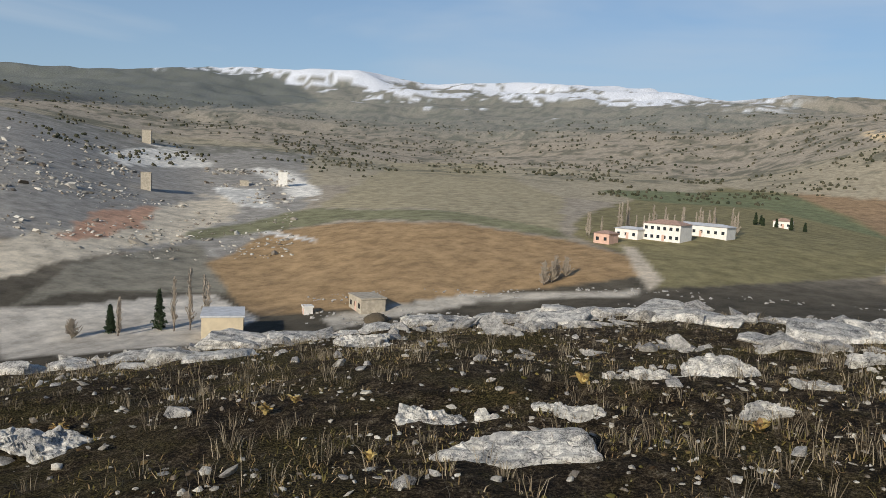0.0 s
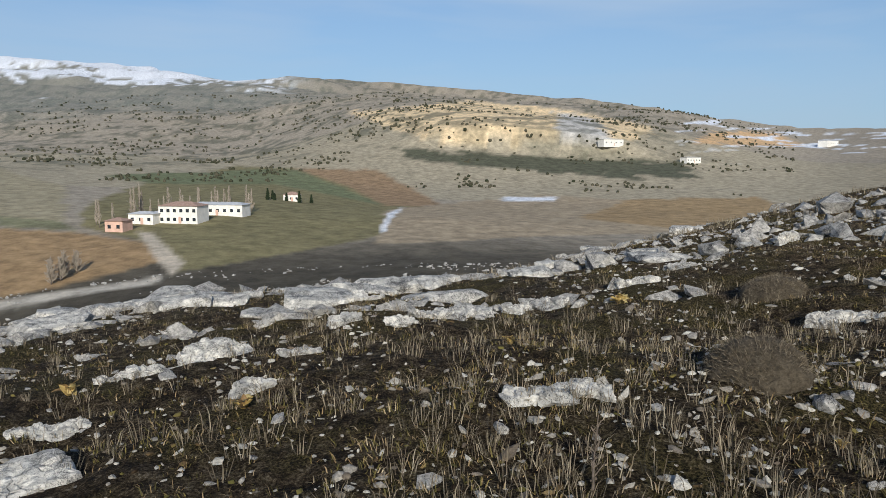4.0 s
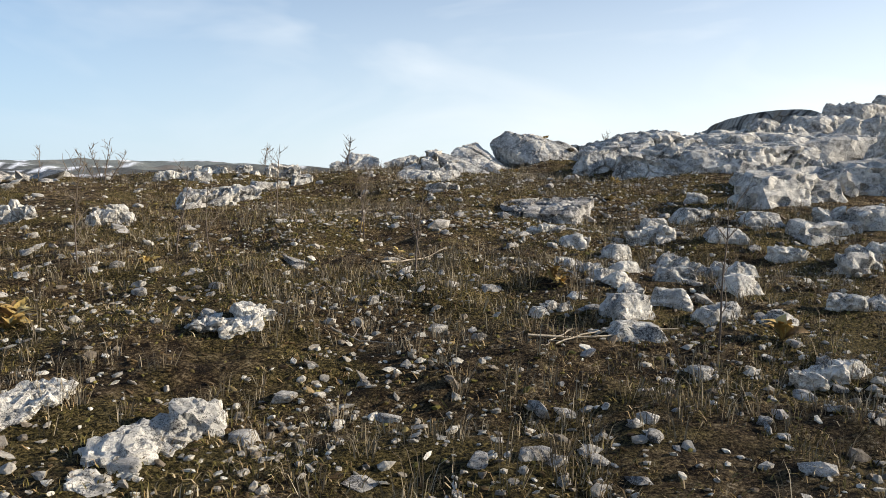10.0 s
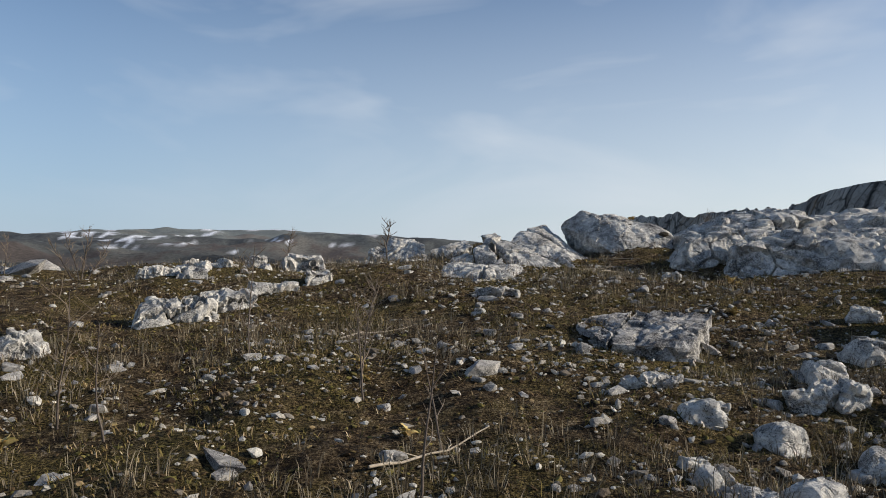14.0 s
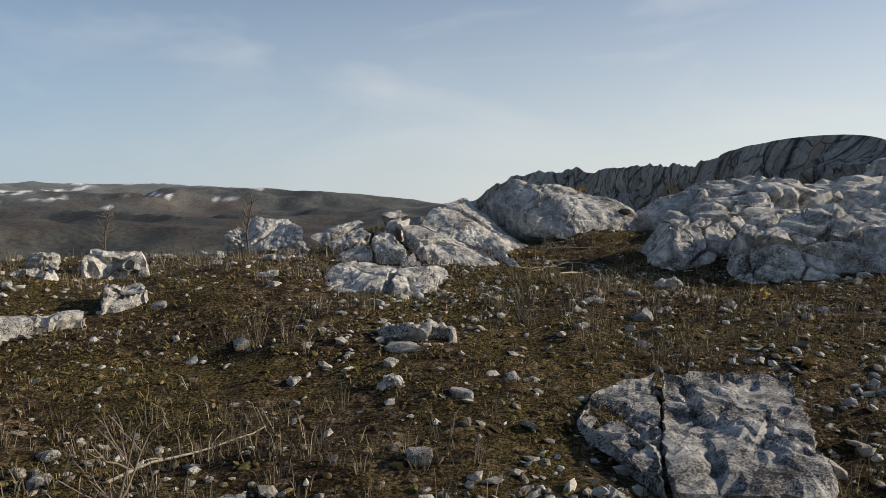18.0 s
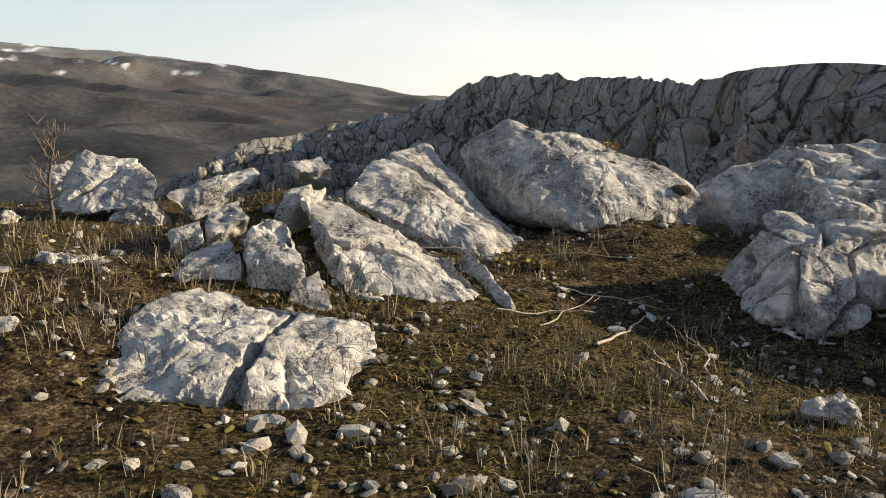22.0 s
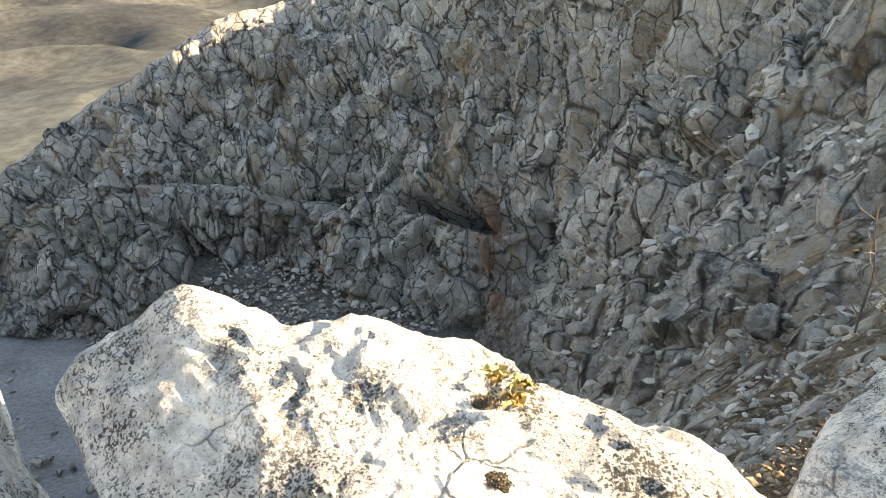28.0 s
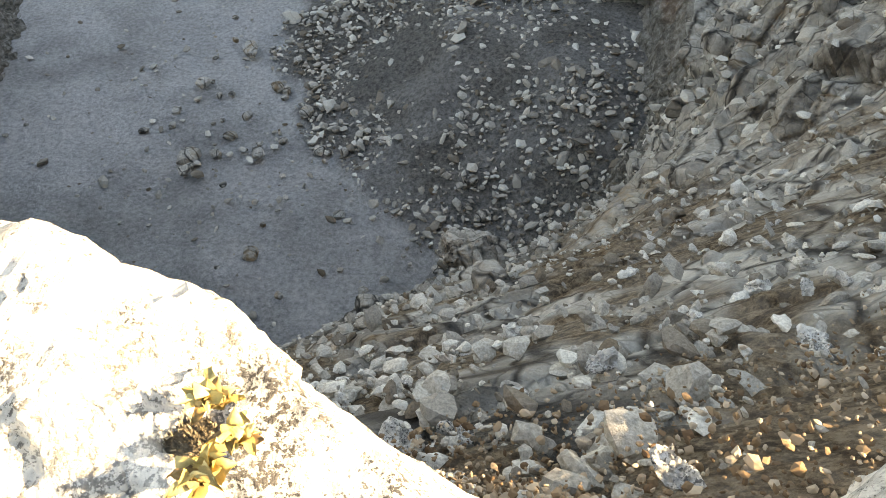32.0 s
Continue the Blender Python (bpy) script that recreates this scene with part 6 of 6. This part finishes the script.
def sapling(x, y, tall, seed, lean=(0, 0), z=None, label="thin leafless sapling rising from the stony turf", twigs=10, low=0.3, thick=0.009):
    rng = np.random.default_rng(seed)
    root = new("sapling")
    root.location = (x, y, (ground_at(x, y) if z is None else z) - 0.02)
    tagged(root, label, "sapling", "saplings")
    stem = bent(rng, (0, 0, 0), (lean[0], lean[1], 1), tall, 8, 0.07)
    lay("trunk", *tube(stem, np.linspace(thick, thick * 0.3, 9)), mat_bark, root)
    for k in range(twigs):
        i = int(np.clip(8 * (low + (1 - low) * (k + 0.5) / twigs), 1, 7))
        a = rng.uniform(0, 2 * math.pi)
        far = tall * rng.uniform(0.16, 0.34)
        limb = bent(rng, stem[i], (math.cos(a), math.sin(a), rng.uniform(0.6, 1.5)), far, 5)
        some = [tube(limb, np.linspace(thick * 0.5, thick * 0.16, 6), 4)]
        for j in range(3):
            b = rng.uniform(0, 2 * math.pi)
            some.append(tube(bent(rng, limb[1 + j], (math.cos(b), math.sin(b), 1.1), far * 0.45, 3), np.linspace(thick * 0.28, thick * 0.12, 4), 3))
        lay("branch", *merged(some), mat_twig, root)
    return root


def leaf_mesh(long, wide, curl, seed):
    rng = np.random.default_rng(seed)
    s = np.linspace(0, 1, 7)
    w = wide * np.sin(np.pi * np.clip(s * 0.93 + 0.05, 0, 1)) ** 0.8
    v = []
    for a, b in zip(s, w):
        h = curl * long * (a - 0.9 * a * a) + 0.004 * rng.normal()
        for k in (-1, -0.45, 0.45, 1):
            v.append((a * long, k * b, h + 0.35 * abs(k) * b + 0.004 * rng.normal()))
    f = [[i * 4 + k, i * 4 + k + 1, i * 4 + k + 5, i * 4 + k + 4] for i in range(6) for k in range(3)]
    return np.array(v), np.array(f)


m, n, l, b = material("mullein_leaf")
r = ramp(n, [(0.0, (0.20, 0.115, 0.045)), (0.45, (0.42, 0.29, 0.08)), (1.0, (0.58, 0.46, 0.19))])
l.new(n.new("ShaderNodeObjectInfo").outputs["Random"], r.inputs[0])
t = noise_of(n, l, world_pos(n), 40, 5, 0.7)
r5 = ramp(n, [(0.3, (0.6, 0.6, 0.6)), (0.7, (1.15, 1.15, 1.15))])
l.new(t, r5.inputs[0])
l.new(mix(n, l, 1.0, r.outputs[0], r5.outputs[0], "MULTIPLY"), b.inputs["Base Color"])
b.inputs["Roughness"].default_value = 0.8
mat_mullein = m


def rosette(x, y, size, seed, z=None, label="withered yellow mullein rosette in the turf", count=11):
    rng = np.random.default_rng(seed)
    root = new("mullein")
    root.location = (x, y, ground_at(x, y) - 0.01 if z is None else z)
    tagged(root, label, "plant", "mullein rosettes")
    for k in range(count):
        v, f = leaf_mesh(size * rng.uniform(0.7, 1.15), size * rng.uniform(0.16, 0.26), rng.uniform(0.2, 1.2), seed * 31 + k)
        ob = lay("leaf", v, f, mat_mullein, root)
        ob.matrix_basis = pose(0, 0, 0.012 * k / count, rng.uniform(-25, 25), -rng.uniform(5, 62), k * 360 / count + rng.uniform(-18, 18))
    return root


mat_cushion = straw("cushion_shrub", [(0, (0.08, 0.063, 0.042)), (0.6, (0.16, 0.13, 0.09)), (1, (0.27, 0.23, 0.165))])


def cushion(x, y, wide, tall, seed, z=None, label="rounded grey-brown cushion shrub of dense spiny twigs", name="cushion_shrub"):
    """A low dome of many short twigs."""
    rng = np.random.default_rng(seed)
    d, f = BALLS[4]
    v = d * (1 + 0.10 * fbm(d * 2.2 + seed, 3, seed) + 0.05 * fbm(d * 9 + seed, 3, seed + 1))[:, None] * (wide / 2, wide / 2 * 0.9, tall)
    root = new(name)
    root.location = (x, y, (ground_at(x, y) if z is None else z) - 0.02)
    tagged(root, label, "shrub", "cushion shrubs")
    lay("dome", v * 0.95, f, mat_cushion_core, root)
    n = int(2600 * min(1, wide / 0.6)) + 400
    q = rng.normal(size=(n, 3))
    q[:, 2] = np.abs(q[:, 2])
    q /= np.linalg.norm(q, axis=1, keepdims=True)
    p = q * (wide / 2, wide / 2 * 0.9, tall) * 0.93
    w = q + rng.normal(0, 0.45, (n, 3))
    tip = p + w / np.linalg.norm(w, axis=1, keepdims=True) * wide * rng.uniform(0.03, 0.10, (n, 1))
    s = np.cross(w, rng.normal(size=(n, 3)))
    s = s / np.linalg.norm(s, axis=1, keepdims=True) * 0.0022
    v = np.stack([p - s, p + s, tip], 1).reshape(-1, 3)
    lay("foliage", v, np.arange(n * 3).reshape(-1, 3), mat_cushion, root)
    return root


mat_cushion_core = plain("cushion_core", (0.105, 0.085, 0.058), 0.95, 0.5, 30, 1.0)


sapling(-8.81, 10.35, 0.85, 50, (-0.09, 0.04), twigs=6)
sapling(-7.54, 11.99, 0.69, 51, (0.09, 0.10), twigs=10)
sapling(-0.59, 4.08, 0.86, 53, (0.08, -0.03), twigs=2)
sapling(-1.13, 6.05, 0.80, 54, (-0.08, -0.10), twigs=7)
sapling(-3.20, 5.45, 1.05, 55, (0.08, -0.08), twigs=8)
sapling(-2.31, 7.13, 1.06, 56, (-0.07, 0.01), twigs=8)
sapling(-1.20, 6.35, 0.92, 57, (0.07, 0.09), twigs=16)
sapling(-0.50, 5.01, 0.64, 58, (-0.07, 0.09), twigs=4)
sapling(-2.77, 5.24, 0.83, 60, (-0.06, -0.08), twigs=4)
sapling(-8.94, 10.56, 0.73, 63, (0.05, 0.06), twigs=8)
sapling(-9.67, 9.52, 0.57, 64, (-0.05, 0.10), twigs=8)
sapling(-4.05, -4.83, 0.33, 65, (0.04, 0.05), twigs=14)
sapling(1.47, 1.92, 1.06, 66, (-0.04, -0.05), twigs=8)
sapling(-4.00, 4.75, 1.10, 67, (0.03, -0.10), twigs=10)
sapling(-1.76, 14.55, 0.82, 61, (0.02, 0.0), twigs=16, thick=0.017)
sapling(-3.70, 14.9, 0.70, 59, (0.06, 0.01), twigs=14, thick=0.014)
for k in range(4):
    sapling(-6.45 + 0.07 * k, 12.0 + 0.05 * (k % 2), 0.72 + 0.06 * (k % 3), 250 + k, (0.32 * k - 0.48, 0.05), None, "bare spiny bush on the brow of the hill", 14, 0.15, 0.012)
rosette(-3.85, 3.07, 0.189, 69)
rosette(-3.91, 0.40, 0.168, 70)
rosette(-7.15, 0.20, 0.106, 71)
rosette(-4.40, -3.26, 0.065, 72)
rosette(-9.74, -2.59, 0.156, 73)
rosette(-3.75, 2.81, 0.220, 74)
rosette(-3.88, 0.44, 0.153, 75)
rosette(-3.79, 2.82, 0.213, 76)
rosette(-3.93, 0.44, 0.201, 77)
rosette(2.00, 2.05, 0.195, 78)
rosette(0.72, 3.85, 0.175, 79)
rosette(-1.27, 6.87, 0.102, 80)
rosette(0.76, 3.73, 0.115, 81)
rosette(-3.41, 5.08, 0.137, 82)
rosette(-1.19, 6.60, 0.085, 83)
rosette(-0.75, 5.28, 0.088, 84)
for k in range(9):
    rosette(1.66 + 0.075 * (k % 5) + 0.02 * (k // 5), 13.36 + 0.07 * ((k * 3) % 4), 0.075 + 0.012 * (k % 3), 285 + k, None, "golden withered leaves at the foot of the pointed rock", 12)
rosette(1.62, 13.50, 0.07, 85)
rosette(1.70, 13.58, 0.06, 185)
rosette(1.86, 13.40, 0.075, 86)
rosette(1.98, 13.46, 0.06, 186)
rosette(3.24, 10.46, 0.159, 87)
rosette(2.80, 9.09, 0.127, 88)
rosette(-5.39, -10.58, 0.112, 89)
rosette(-5.77, -10.57, 0.087, 90)
rosette(-7.32, -8.41, 0.151, 91)
rosette(-4.75, -9.09, 0.088, 92)
rosette(-4.79, -12.43, 0.096, 93)
rosette(-6.06, -6.78, 0.119, 94)
rosette(-9.74, -2.55, 0.162, 95)
rosette(-7.31, -4.53, 0.116, 96)
rosette(3.36, 10.78, 0.147, 97)
rosette(-1.16, 6.45, 0.068, 98)
cushion(-5.46, -3.17, 0.79, 0.29, 99)
cushion(-9.13, -0.81, 0.73, 0.22, 100)
cushion(-3.73, -2.81, 0.67, 0.20, 101)
cushion(-8.96, -1.01, 0.75, 0.23, 102)
cushion(-13.37, 8.49, 0.62, 0.24, 103)
cushion(-140.54, -96.00, 6.21, 1.86, 104)
cushion(2.80, 14.68, 0.17, 0.05, 90, on_top(edge_boulder, 2.80, 14.68), "dark mossy tuft rooted in a hollow of the boulder")
rosette(2.86, 14.60, 0.06, 91, on_top(edge_boulder, 2.87, 14.62) + 0.03, "pale yellow leaf rosette growing on the boulder", 14)
rosette(2.83, 14.72, 0.055, 92, on_top(edge_boulder, 2.83, 14.72) + 0.04, "pale yellow leaf rosette growing on the boulder", 16)
rosette(2.89, 14.66, 0.05, 95, on_top(edge_boulder, 2.89, 14.66) + 0.03, "pale yellow leaf rosette growing on the boulder", 14)
cushion(2.78, 14.46, 0.10, 0.03, 93, on_top(edge_boulder, 2.78, 14.46), "small olive moss cushion on the boulder")
cushion(3.34, 14.24, 0.19, 0.045, 94, on_top(edge_boulder, 3.30, 14.25), "brown mossy cushion on the end of the boulder")
for k, (hx, hy) in enumerate(((4.34, 15.10), (4.40, 15.16), (4.46, 15.08), (4.38, 15.02), (4.50, 15.14))):
    sapling(hx, hy, 0.46 + 0.07 * (k % 3), 180 + k, (0.12 - 0.06 * k, 0.05), -0.02, "tall bleached dry stalks beside the lichened rock", 16, 0.35, 0.004)
sapling(6.1, 17.4, 1.0, 95, (0.1, 0.0), -1.25, "dry leafless shrub on the lip of the quarry", 16, 0.05)


# dead sticks lying in the grass
def stick(x0, y0, x1, y1, thick, seed, label="thin bleached dead stick lying in the grass"):
    rng = np.random.default_rng(seed)
    k = np.linspace(0, 1, 9)
    px, py = x0 + (x1 - x0) * k + rng.normal(0, 0.012, 9), y0 + (y1 - y0) * k + rng.normal(0, 0.012, 9)
    pz = land(px, py) + 0.02 + 0.02 * np.sin(3 * k + seed) ** 2
    lay_root = new("stick")
    tagged(lay_root, label, "stick", "dead sticks")
    p = np.stack([px, py, pz], 1)
    lay("stem", *tube(p, np.linspace(thick, thick * 0.4, 9), 5), mat_stick, lay_root)
    for j in (3, 5):
        a = rng.uniform(0, 6.28)
        lay("twig", *tube(bent(rng, p[j], (math.cos(a), math.sin(a), 0.3), 0.18, 4), np.linspace(thick * 0.5, thick * 0.2, 5), 4), mat_stick, lay_root)


mat_stick = plain("bleached_wood", (0.40, 0.34, 0.26), 0.85, 0.3, 50)
stick(1.75, 11.85, 2.35, 12.55, 0.012, 3)
stick(2.05, 11.2, 2.15, 12.1, 0.014, 4)
stick(1.35, 12.4, 2.0, 12.55, 0.008, 5)
stick(1.9, 12.9, 2.5, 12.6, 0.007, 6)
stick(-1.6, 7.9, -0.9, 8.5, 0.010, 7)
stick(-0.9, 4.6, -0.2, 5.3, 0.012, 8)
stick(0.9, 13.75, 1.7, 13.55, 0.006, 9)
stick(2.0, 13.6, 2.7, 13.35, 0.006, 10)
stick(0.15, 2.15, 1.35, 2.35, 0.010, 21)
stick(0.35, 2.05, 0.95, 2.40, 0.007, 22)
stick(0.5, 2.3, 0.2, 1.95, 0.006, 23)
stick(-1.3, 2.6, -0.8, 2.2, 0.007, 24)
stick(1.55, 12.2, 2.2, 12.9, 0.006, 25)
stick(2.3, 11.6, 2.6, 12.4, 0.006, 26)
cushion(3.62, 12.15, 0.24, 0.05, 97, on_top(low_bed, 3.62, 12.15), "small olive cushion plant in a hollow of the outcrop")
cushion(3.6, 14.05, 0.28, 0.07, 98, None, "dark dry moss cushion between the boulders")


# ================= farm, houses and trees in the valley =================
mat_plaster = plain("white_plaster", (0.74, 0.71, 0.65), 0.9, 0.12, 0.6)
mat_cream = plain("cream_plaster", (0.62, 0.52, 0.36), 0.9, 0.12, 0.6)
mat_pink = plain("pink_plaster", (0.60, 0.40, 0.31), 0.9, 0.15, 0.6)
mat_tile = plain("red_roof", (0.40, 0.27, 0.21), 0.85, 0.25, 1.2)
mat_tin = plain("grey_roof", (0.60, 0.60, 0.60), 0.5, 0.2, 0.8)
mat_dark = plain("window_glass", (0.03, 0.035, 0.04), 0.25, 0.2, 2)
mat_ruin = plain("ruin_stone", (0.42, 0.37, 0.29), 0.95, 0.3, 1.0, 0.5)
mat_poplar = plain("poplar_twigs", (0.34, 0.29, 0.23), 0.9, 0.3, 3)
mat_conifer = plain("conifer_needles", (0.035, 0.05, 0.025), 0.9, 0.4, 3)


def box(x0, x1, y0, y1, z0, z1):
    v = np.array([(x, y, z) for z in (z0, z1) for y in (y0, y1) for x in (x0, x1)], float)
    return v, np.array([[0, 2, 3, 1], [4, 5, 7, 6], [0, 1, 5, 4], [1, 3, 7, 5], [3, 2, 6, 7], [2, 0, 4, 6]])


def house(name, x, y, wide, deep, tall, turn, walls, roof, rows, per_row, label, hip=1.4, flat=False):
    """A rendered house: walls, a hipped or flat roof, and its windows on all sides."""
    root = new(name)
    root.matrix_world = pose(x, y, ground_at(x, y) - 0.3, 0, 0, turn)
    tagged(root, label, "house")
    w, d = wide / 2, deep / 2
    lay("wall", *box(-w, w, -d, d, -1.5, tall), walls, root, shade=False)
    if flat:
        lay("roof", *box(-w - 0.25, w + 0.25, -d - 0.25, d + 0.25, tall, tall + 0.35), roof, root, shade=False)
    else:
        e, k = 0.5, min(w, d) * 0.9
        v = np.array([(-w - e, -d - e, tall), (w + e, -d - e, tall), (w + e, d + e, tall), (-w - e, d + e, tall), (-w + k, 0, tall + hip), (w - k, 0, tall + hip)])
        me = bpy.data.meshes.new("roof")
        me.from_pydata([tuple(q) for q in v], [], [(0, 1, 5, 4), (1, 2, 5), (2, 3, 4, 5), (3, 0, 4), (3, 2, 1, 0)])
        me.materials.append(roof)
        new("roof", me).parent = root
    for side in (-1, 1):
        for i in range(rows):
            for j in range(per_row):
                cx, cz = -w + (j + 0.5) * wide / per_row, (i + 0.5) * tall / rows
                a = min(0.55, wide / per_row * 0.27)
                pane = lay("window", *box(cx - a, cx + a, -0.06, 0.06, cz - 0.6, cz + 0.55), mat_dark, root, shade=False)
                pane.location.y = side * d
    lay("door", *box(-0.5, 0.5, -0.08, 0.08, -0.2, 2.0), mat_pink, root, shade=False).location = (w * 0.1, -d, 0.3)
    return root


def limbs(rng, tall, count, low, rise, reach):
    some = []
    for k in range(count):
        h = tall * (low + (0.97 - low) * k / count)
        a = rng.uniform(0, 2 * math.pi)
        far = reach * tall * (1.05 - 0.75 * h / tall) * rng.uniform(0.6, 1.2)
        p = bent(rng, (0, 0, h), (math.cos(a), math.sin(a), rise), far, 3, 0.2)
        some.append(tube(p, [0.14, 0.12, 0.09, 0.05], 3))
        for j in range(4):
            b = rng.uniform(0, 2 * math.pi)
            some.append(tube(bent(rng, p[1 + j % 3], (math.cos(b), math.sin(b), rise), far * 0.5, 2, 0.2), [0.11, 0.09, 0.05], 3))
    return merged(some)


def poplar(x, y, tall, seed, label="tall bare winter poplar", rise=2.2, reach=0.16, count=55, name="poplar"):
    rng = np.random.default_rng(seed)
    root = new(name)
    root.location = (x, y, ground_at(x, y) - 0.4)
    tagged(root, label, "tree", "poplars by the farm")
    stem = bent(rng, (0, 0, 0), (0, 0, 1), tall, 6, 0.02)
    lay("trunk", *tube(stem, np.linspace(0.16, 0.03, 7), 6), mat_bark, root)
    lay("crown", *limbs(rng, tall, count, 0.12, rise, reach), mat_poplar, root)
    return root


def conifer(x, y, tall, seed):
    rng = np.random.default_rng(seed)
    root = new("conifer")
    root.location = (x, y, ground_at(x, y) - 0.3)
    tagged(root, "dark green conifer beside the houses", "tree")
    lay("trunk", *tube([(0, 0, 0), (0, 0, tall * 0.9)], [0.2, 0.05], 6), mat_bark, root)
    n = 1500
    h = rng.uniform(0.08, 1, n)
    a = rng.uniform(0, 2 * np.pi, n)
    r = tall * 0.24 * (1.04 - h) * np.sqrt(rng.uniform(0.15, 1, n)) * (0.75 + 0.35 * np.sin(h * 34))
    c = np.stack([r * np.cos(a), r * np.sin(a), h * tall], 1)
    v = c[:, None] + rng.normal(0, 0.22, (n, 3, 3))
    lay("crown", v.reshape(-1, 3), np.arange(n * 3).reshape(-1, 3), mat_conifer, root)
    return root


house("house", -115.1, -116.4, 9.5, 8, 5.2, 42, mat_cream, mat_tin, 2, 3, "two-storey cream house with a flat grey roof", flat=True)
house("farmhouse", -274.9, -61.7, 14, 9, 6.0, 75, mat_plaster, mat_tile, 2, 6, "long white farmhouse with a red tiled roof")
house("barn", -297, -53.5, 22, 8, 4.2, 75, mat_plaster, mat_tin, 1, 8, "long low white barn beside the farmhouse", 0.9)
house("shed", -272, -74, 9, 6, 3.6, 75, mat_plaster, mat_tin, 1, 3, "low white shed in the farmyard", 0.8)
house("cottage", -256, -78.2, 6, 6, 3.6, 75, mat_pink, mat_tile, 1, 2, "small pink cottage by the farm track", 1.0)
house("cottage", -276, -69.5, 7, 6, 3.4, 75, mat_pink, mat_tin, 1, 2, "small pink shed between the farm buildings", 0.7)
house("cottage", -397, -32.7, 8, 7, 3.6, 85, mat_plaster, mat_tile, 1, 3, "lone white cottage with a red roof among trees", 1.5)
house("ruin", -149, -104, 8, 6, 3.2, 55, mat_ruin, mat_ruin, 1, 3, "roofless stone shell of a house beside the road", flat=True)
house("hut", -140.8, -115, 2.2, 2.0, 1.9, 50, mat_plaster, mat_plaster, 1, 1, "tiny white hut beside the road", flat=True)
house("tower", -283, -333, 8, 5, 9, 45, mat_ruin, mat_ruin, 1, 1, "square concrete loading tower of the old quarry", flat=True)
house("ruin", -389, -330, 9, 5, 9, 45, mat_plaster, mat_plaster, 1, 2, "white ruined quarry building", flat=True)
house("ruin", -373, -348, 14, 5, 3, 45, mat_ruin, mat_ruin, 1, 4, "long low quarry wall of pale stone", flat=True)
house("tower", -511, -596, 11, 8, 12, 45, mat_ruin, mat_ruin, 1, 1, "square stone tower above the quarry waste", flat=True)
house("shed", -690, 318, 20, 8, 5, 115, mat_plaster, mat_plaster, 1, 5, "row of white sheds under the far quarry", 0.8)
house("shed", -717, 249, 24, 9, 6, 110, mat_plaster, mat_plaster, 1, 4, "white works building below the quarry face", 0.8)
house("barn", -1138, 758, 45, 14, 9, 125, mat_plaster, mat_tin, 1, 6, "long pale barn on the far ridge", 1.5)

trees = random.Random(5)
for k in range(26):
    u = k / 25
    poplar(-287 - 30 * u + trees.uniform(-5, 5), -84 + 38 * u + trees.uniform(-4, 4), trees.uniform(6, 12), 400 + k)
for tx, ty in ((-270, -84), (-266, -88), (-262, -86), (-312, -43), (-320, -45)):
    poplar(tx, ty, trees.uniform(7, 10), 440 + int(-tx))
for tx, ty, h in ((-113, -128, 12), (-115.5, -126, 13.5), (-118, -124.5, 12), (-106, -136, 8), (-104, -134, 7.5), (-117, -122.5, 11)):
    poplar(tx, ty, h, 460 + int(-tx * 3), "bare poplar behind the cream house", 2.6, 0.15)
conifer(-112.5, -131.8, 8.5, 1)
conifer(-105, -137.5, 6.0, 2)
for k in range(7):
    conifer(-391 - trees.uniform(-9, 9), -33 + trees.uniform(-12, 12), trees.uniform(3.5, 6), 20 + k)
for k in range(4):
    poplar(-187 - k * 3.2, -75 + trees.uniform(-3, 3) + k * 2, trees.uniform(5, 6.5), 500 + k, "bare spreading tree at the field's edge", 1.0, 0.36, 60, "tree")
poplar(-98, -140, 4, 520, "bare dark thicket beside the road", 0.8, 0.5, 60, "bush")

# tipped stone below the old quarry
g = np.random.default_rng(88)
a, r = np.radians(g.uniform(129, 150, 3600)), g.uniform(250, 620, 3600)
x, y = CX - np.sin(a) * r, CY + np.cos(a) * r
keep = fbm(np.stack([x, y, 0 * x], 1) / 30.0, 3, 90) + g.normal(0, 0.2, len(x)) > 0.15
x, y, r = x[keep], y[keep], r[keep]
tagged(pebbles("quarry_waste", x, y, land(x, y), (np.exp(g.normal(-0.3, 0.55, len(x))) * r / 400).clip(0.3, 2.6), 89, mat_pebble, 1, 0.5), "pale tipped stone below the old quarry", "stones", kind="stuff")

# scrub dotted over the far hillsides
rng = np.random.default_rng(77)
a = np.radians(rng.uniform(58, 150, 12000))
r = np.exp(rng.uniform(np.log(560), np.log(2600), 12000))
x, y = CX - np.sin(a) * r, CY + np.cos(a) * r
keep = fbm(np.stack([x, y, 0 * x], 1) / 90.0, 4, 44) + 0.6 * fbm(np.stack([x, y, 0 * x], 1) / 25.0, 3, 45) > 0.22
x, y = x[keep], y[keep]
z = land(x, y)
d, f = BALLS[1]
s = rng.uniform(0.7, 1.9, len(x)) * np.sqrt(np.hypot(x, y) / 700)
v = d[None] * s[:, None, None] * rng.uniform(0.6, 1.3, (len(x), len(d), 1)) + np.stack([x, y, z + 0.4 * s], 1)[:, None]
mat_scrub = straw("scrub", [(0, (0.035, 0.04, 0.022)), (1, (0.10, 0.09, 0.06))])
tagged(lay("scrub", v.reshape(-1, 3), (f[None] + np.arange(len(x))[:, None, None] * len(d)).reshape(-1, 3), mat_scrub), "dark juniper scrub dotting the far slopes", "scrub", kind="stuff")
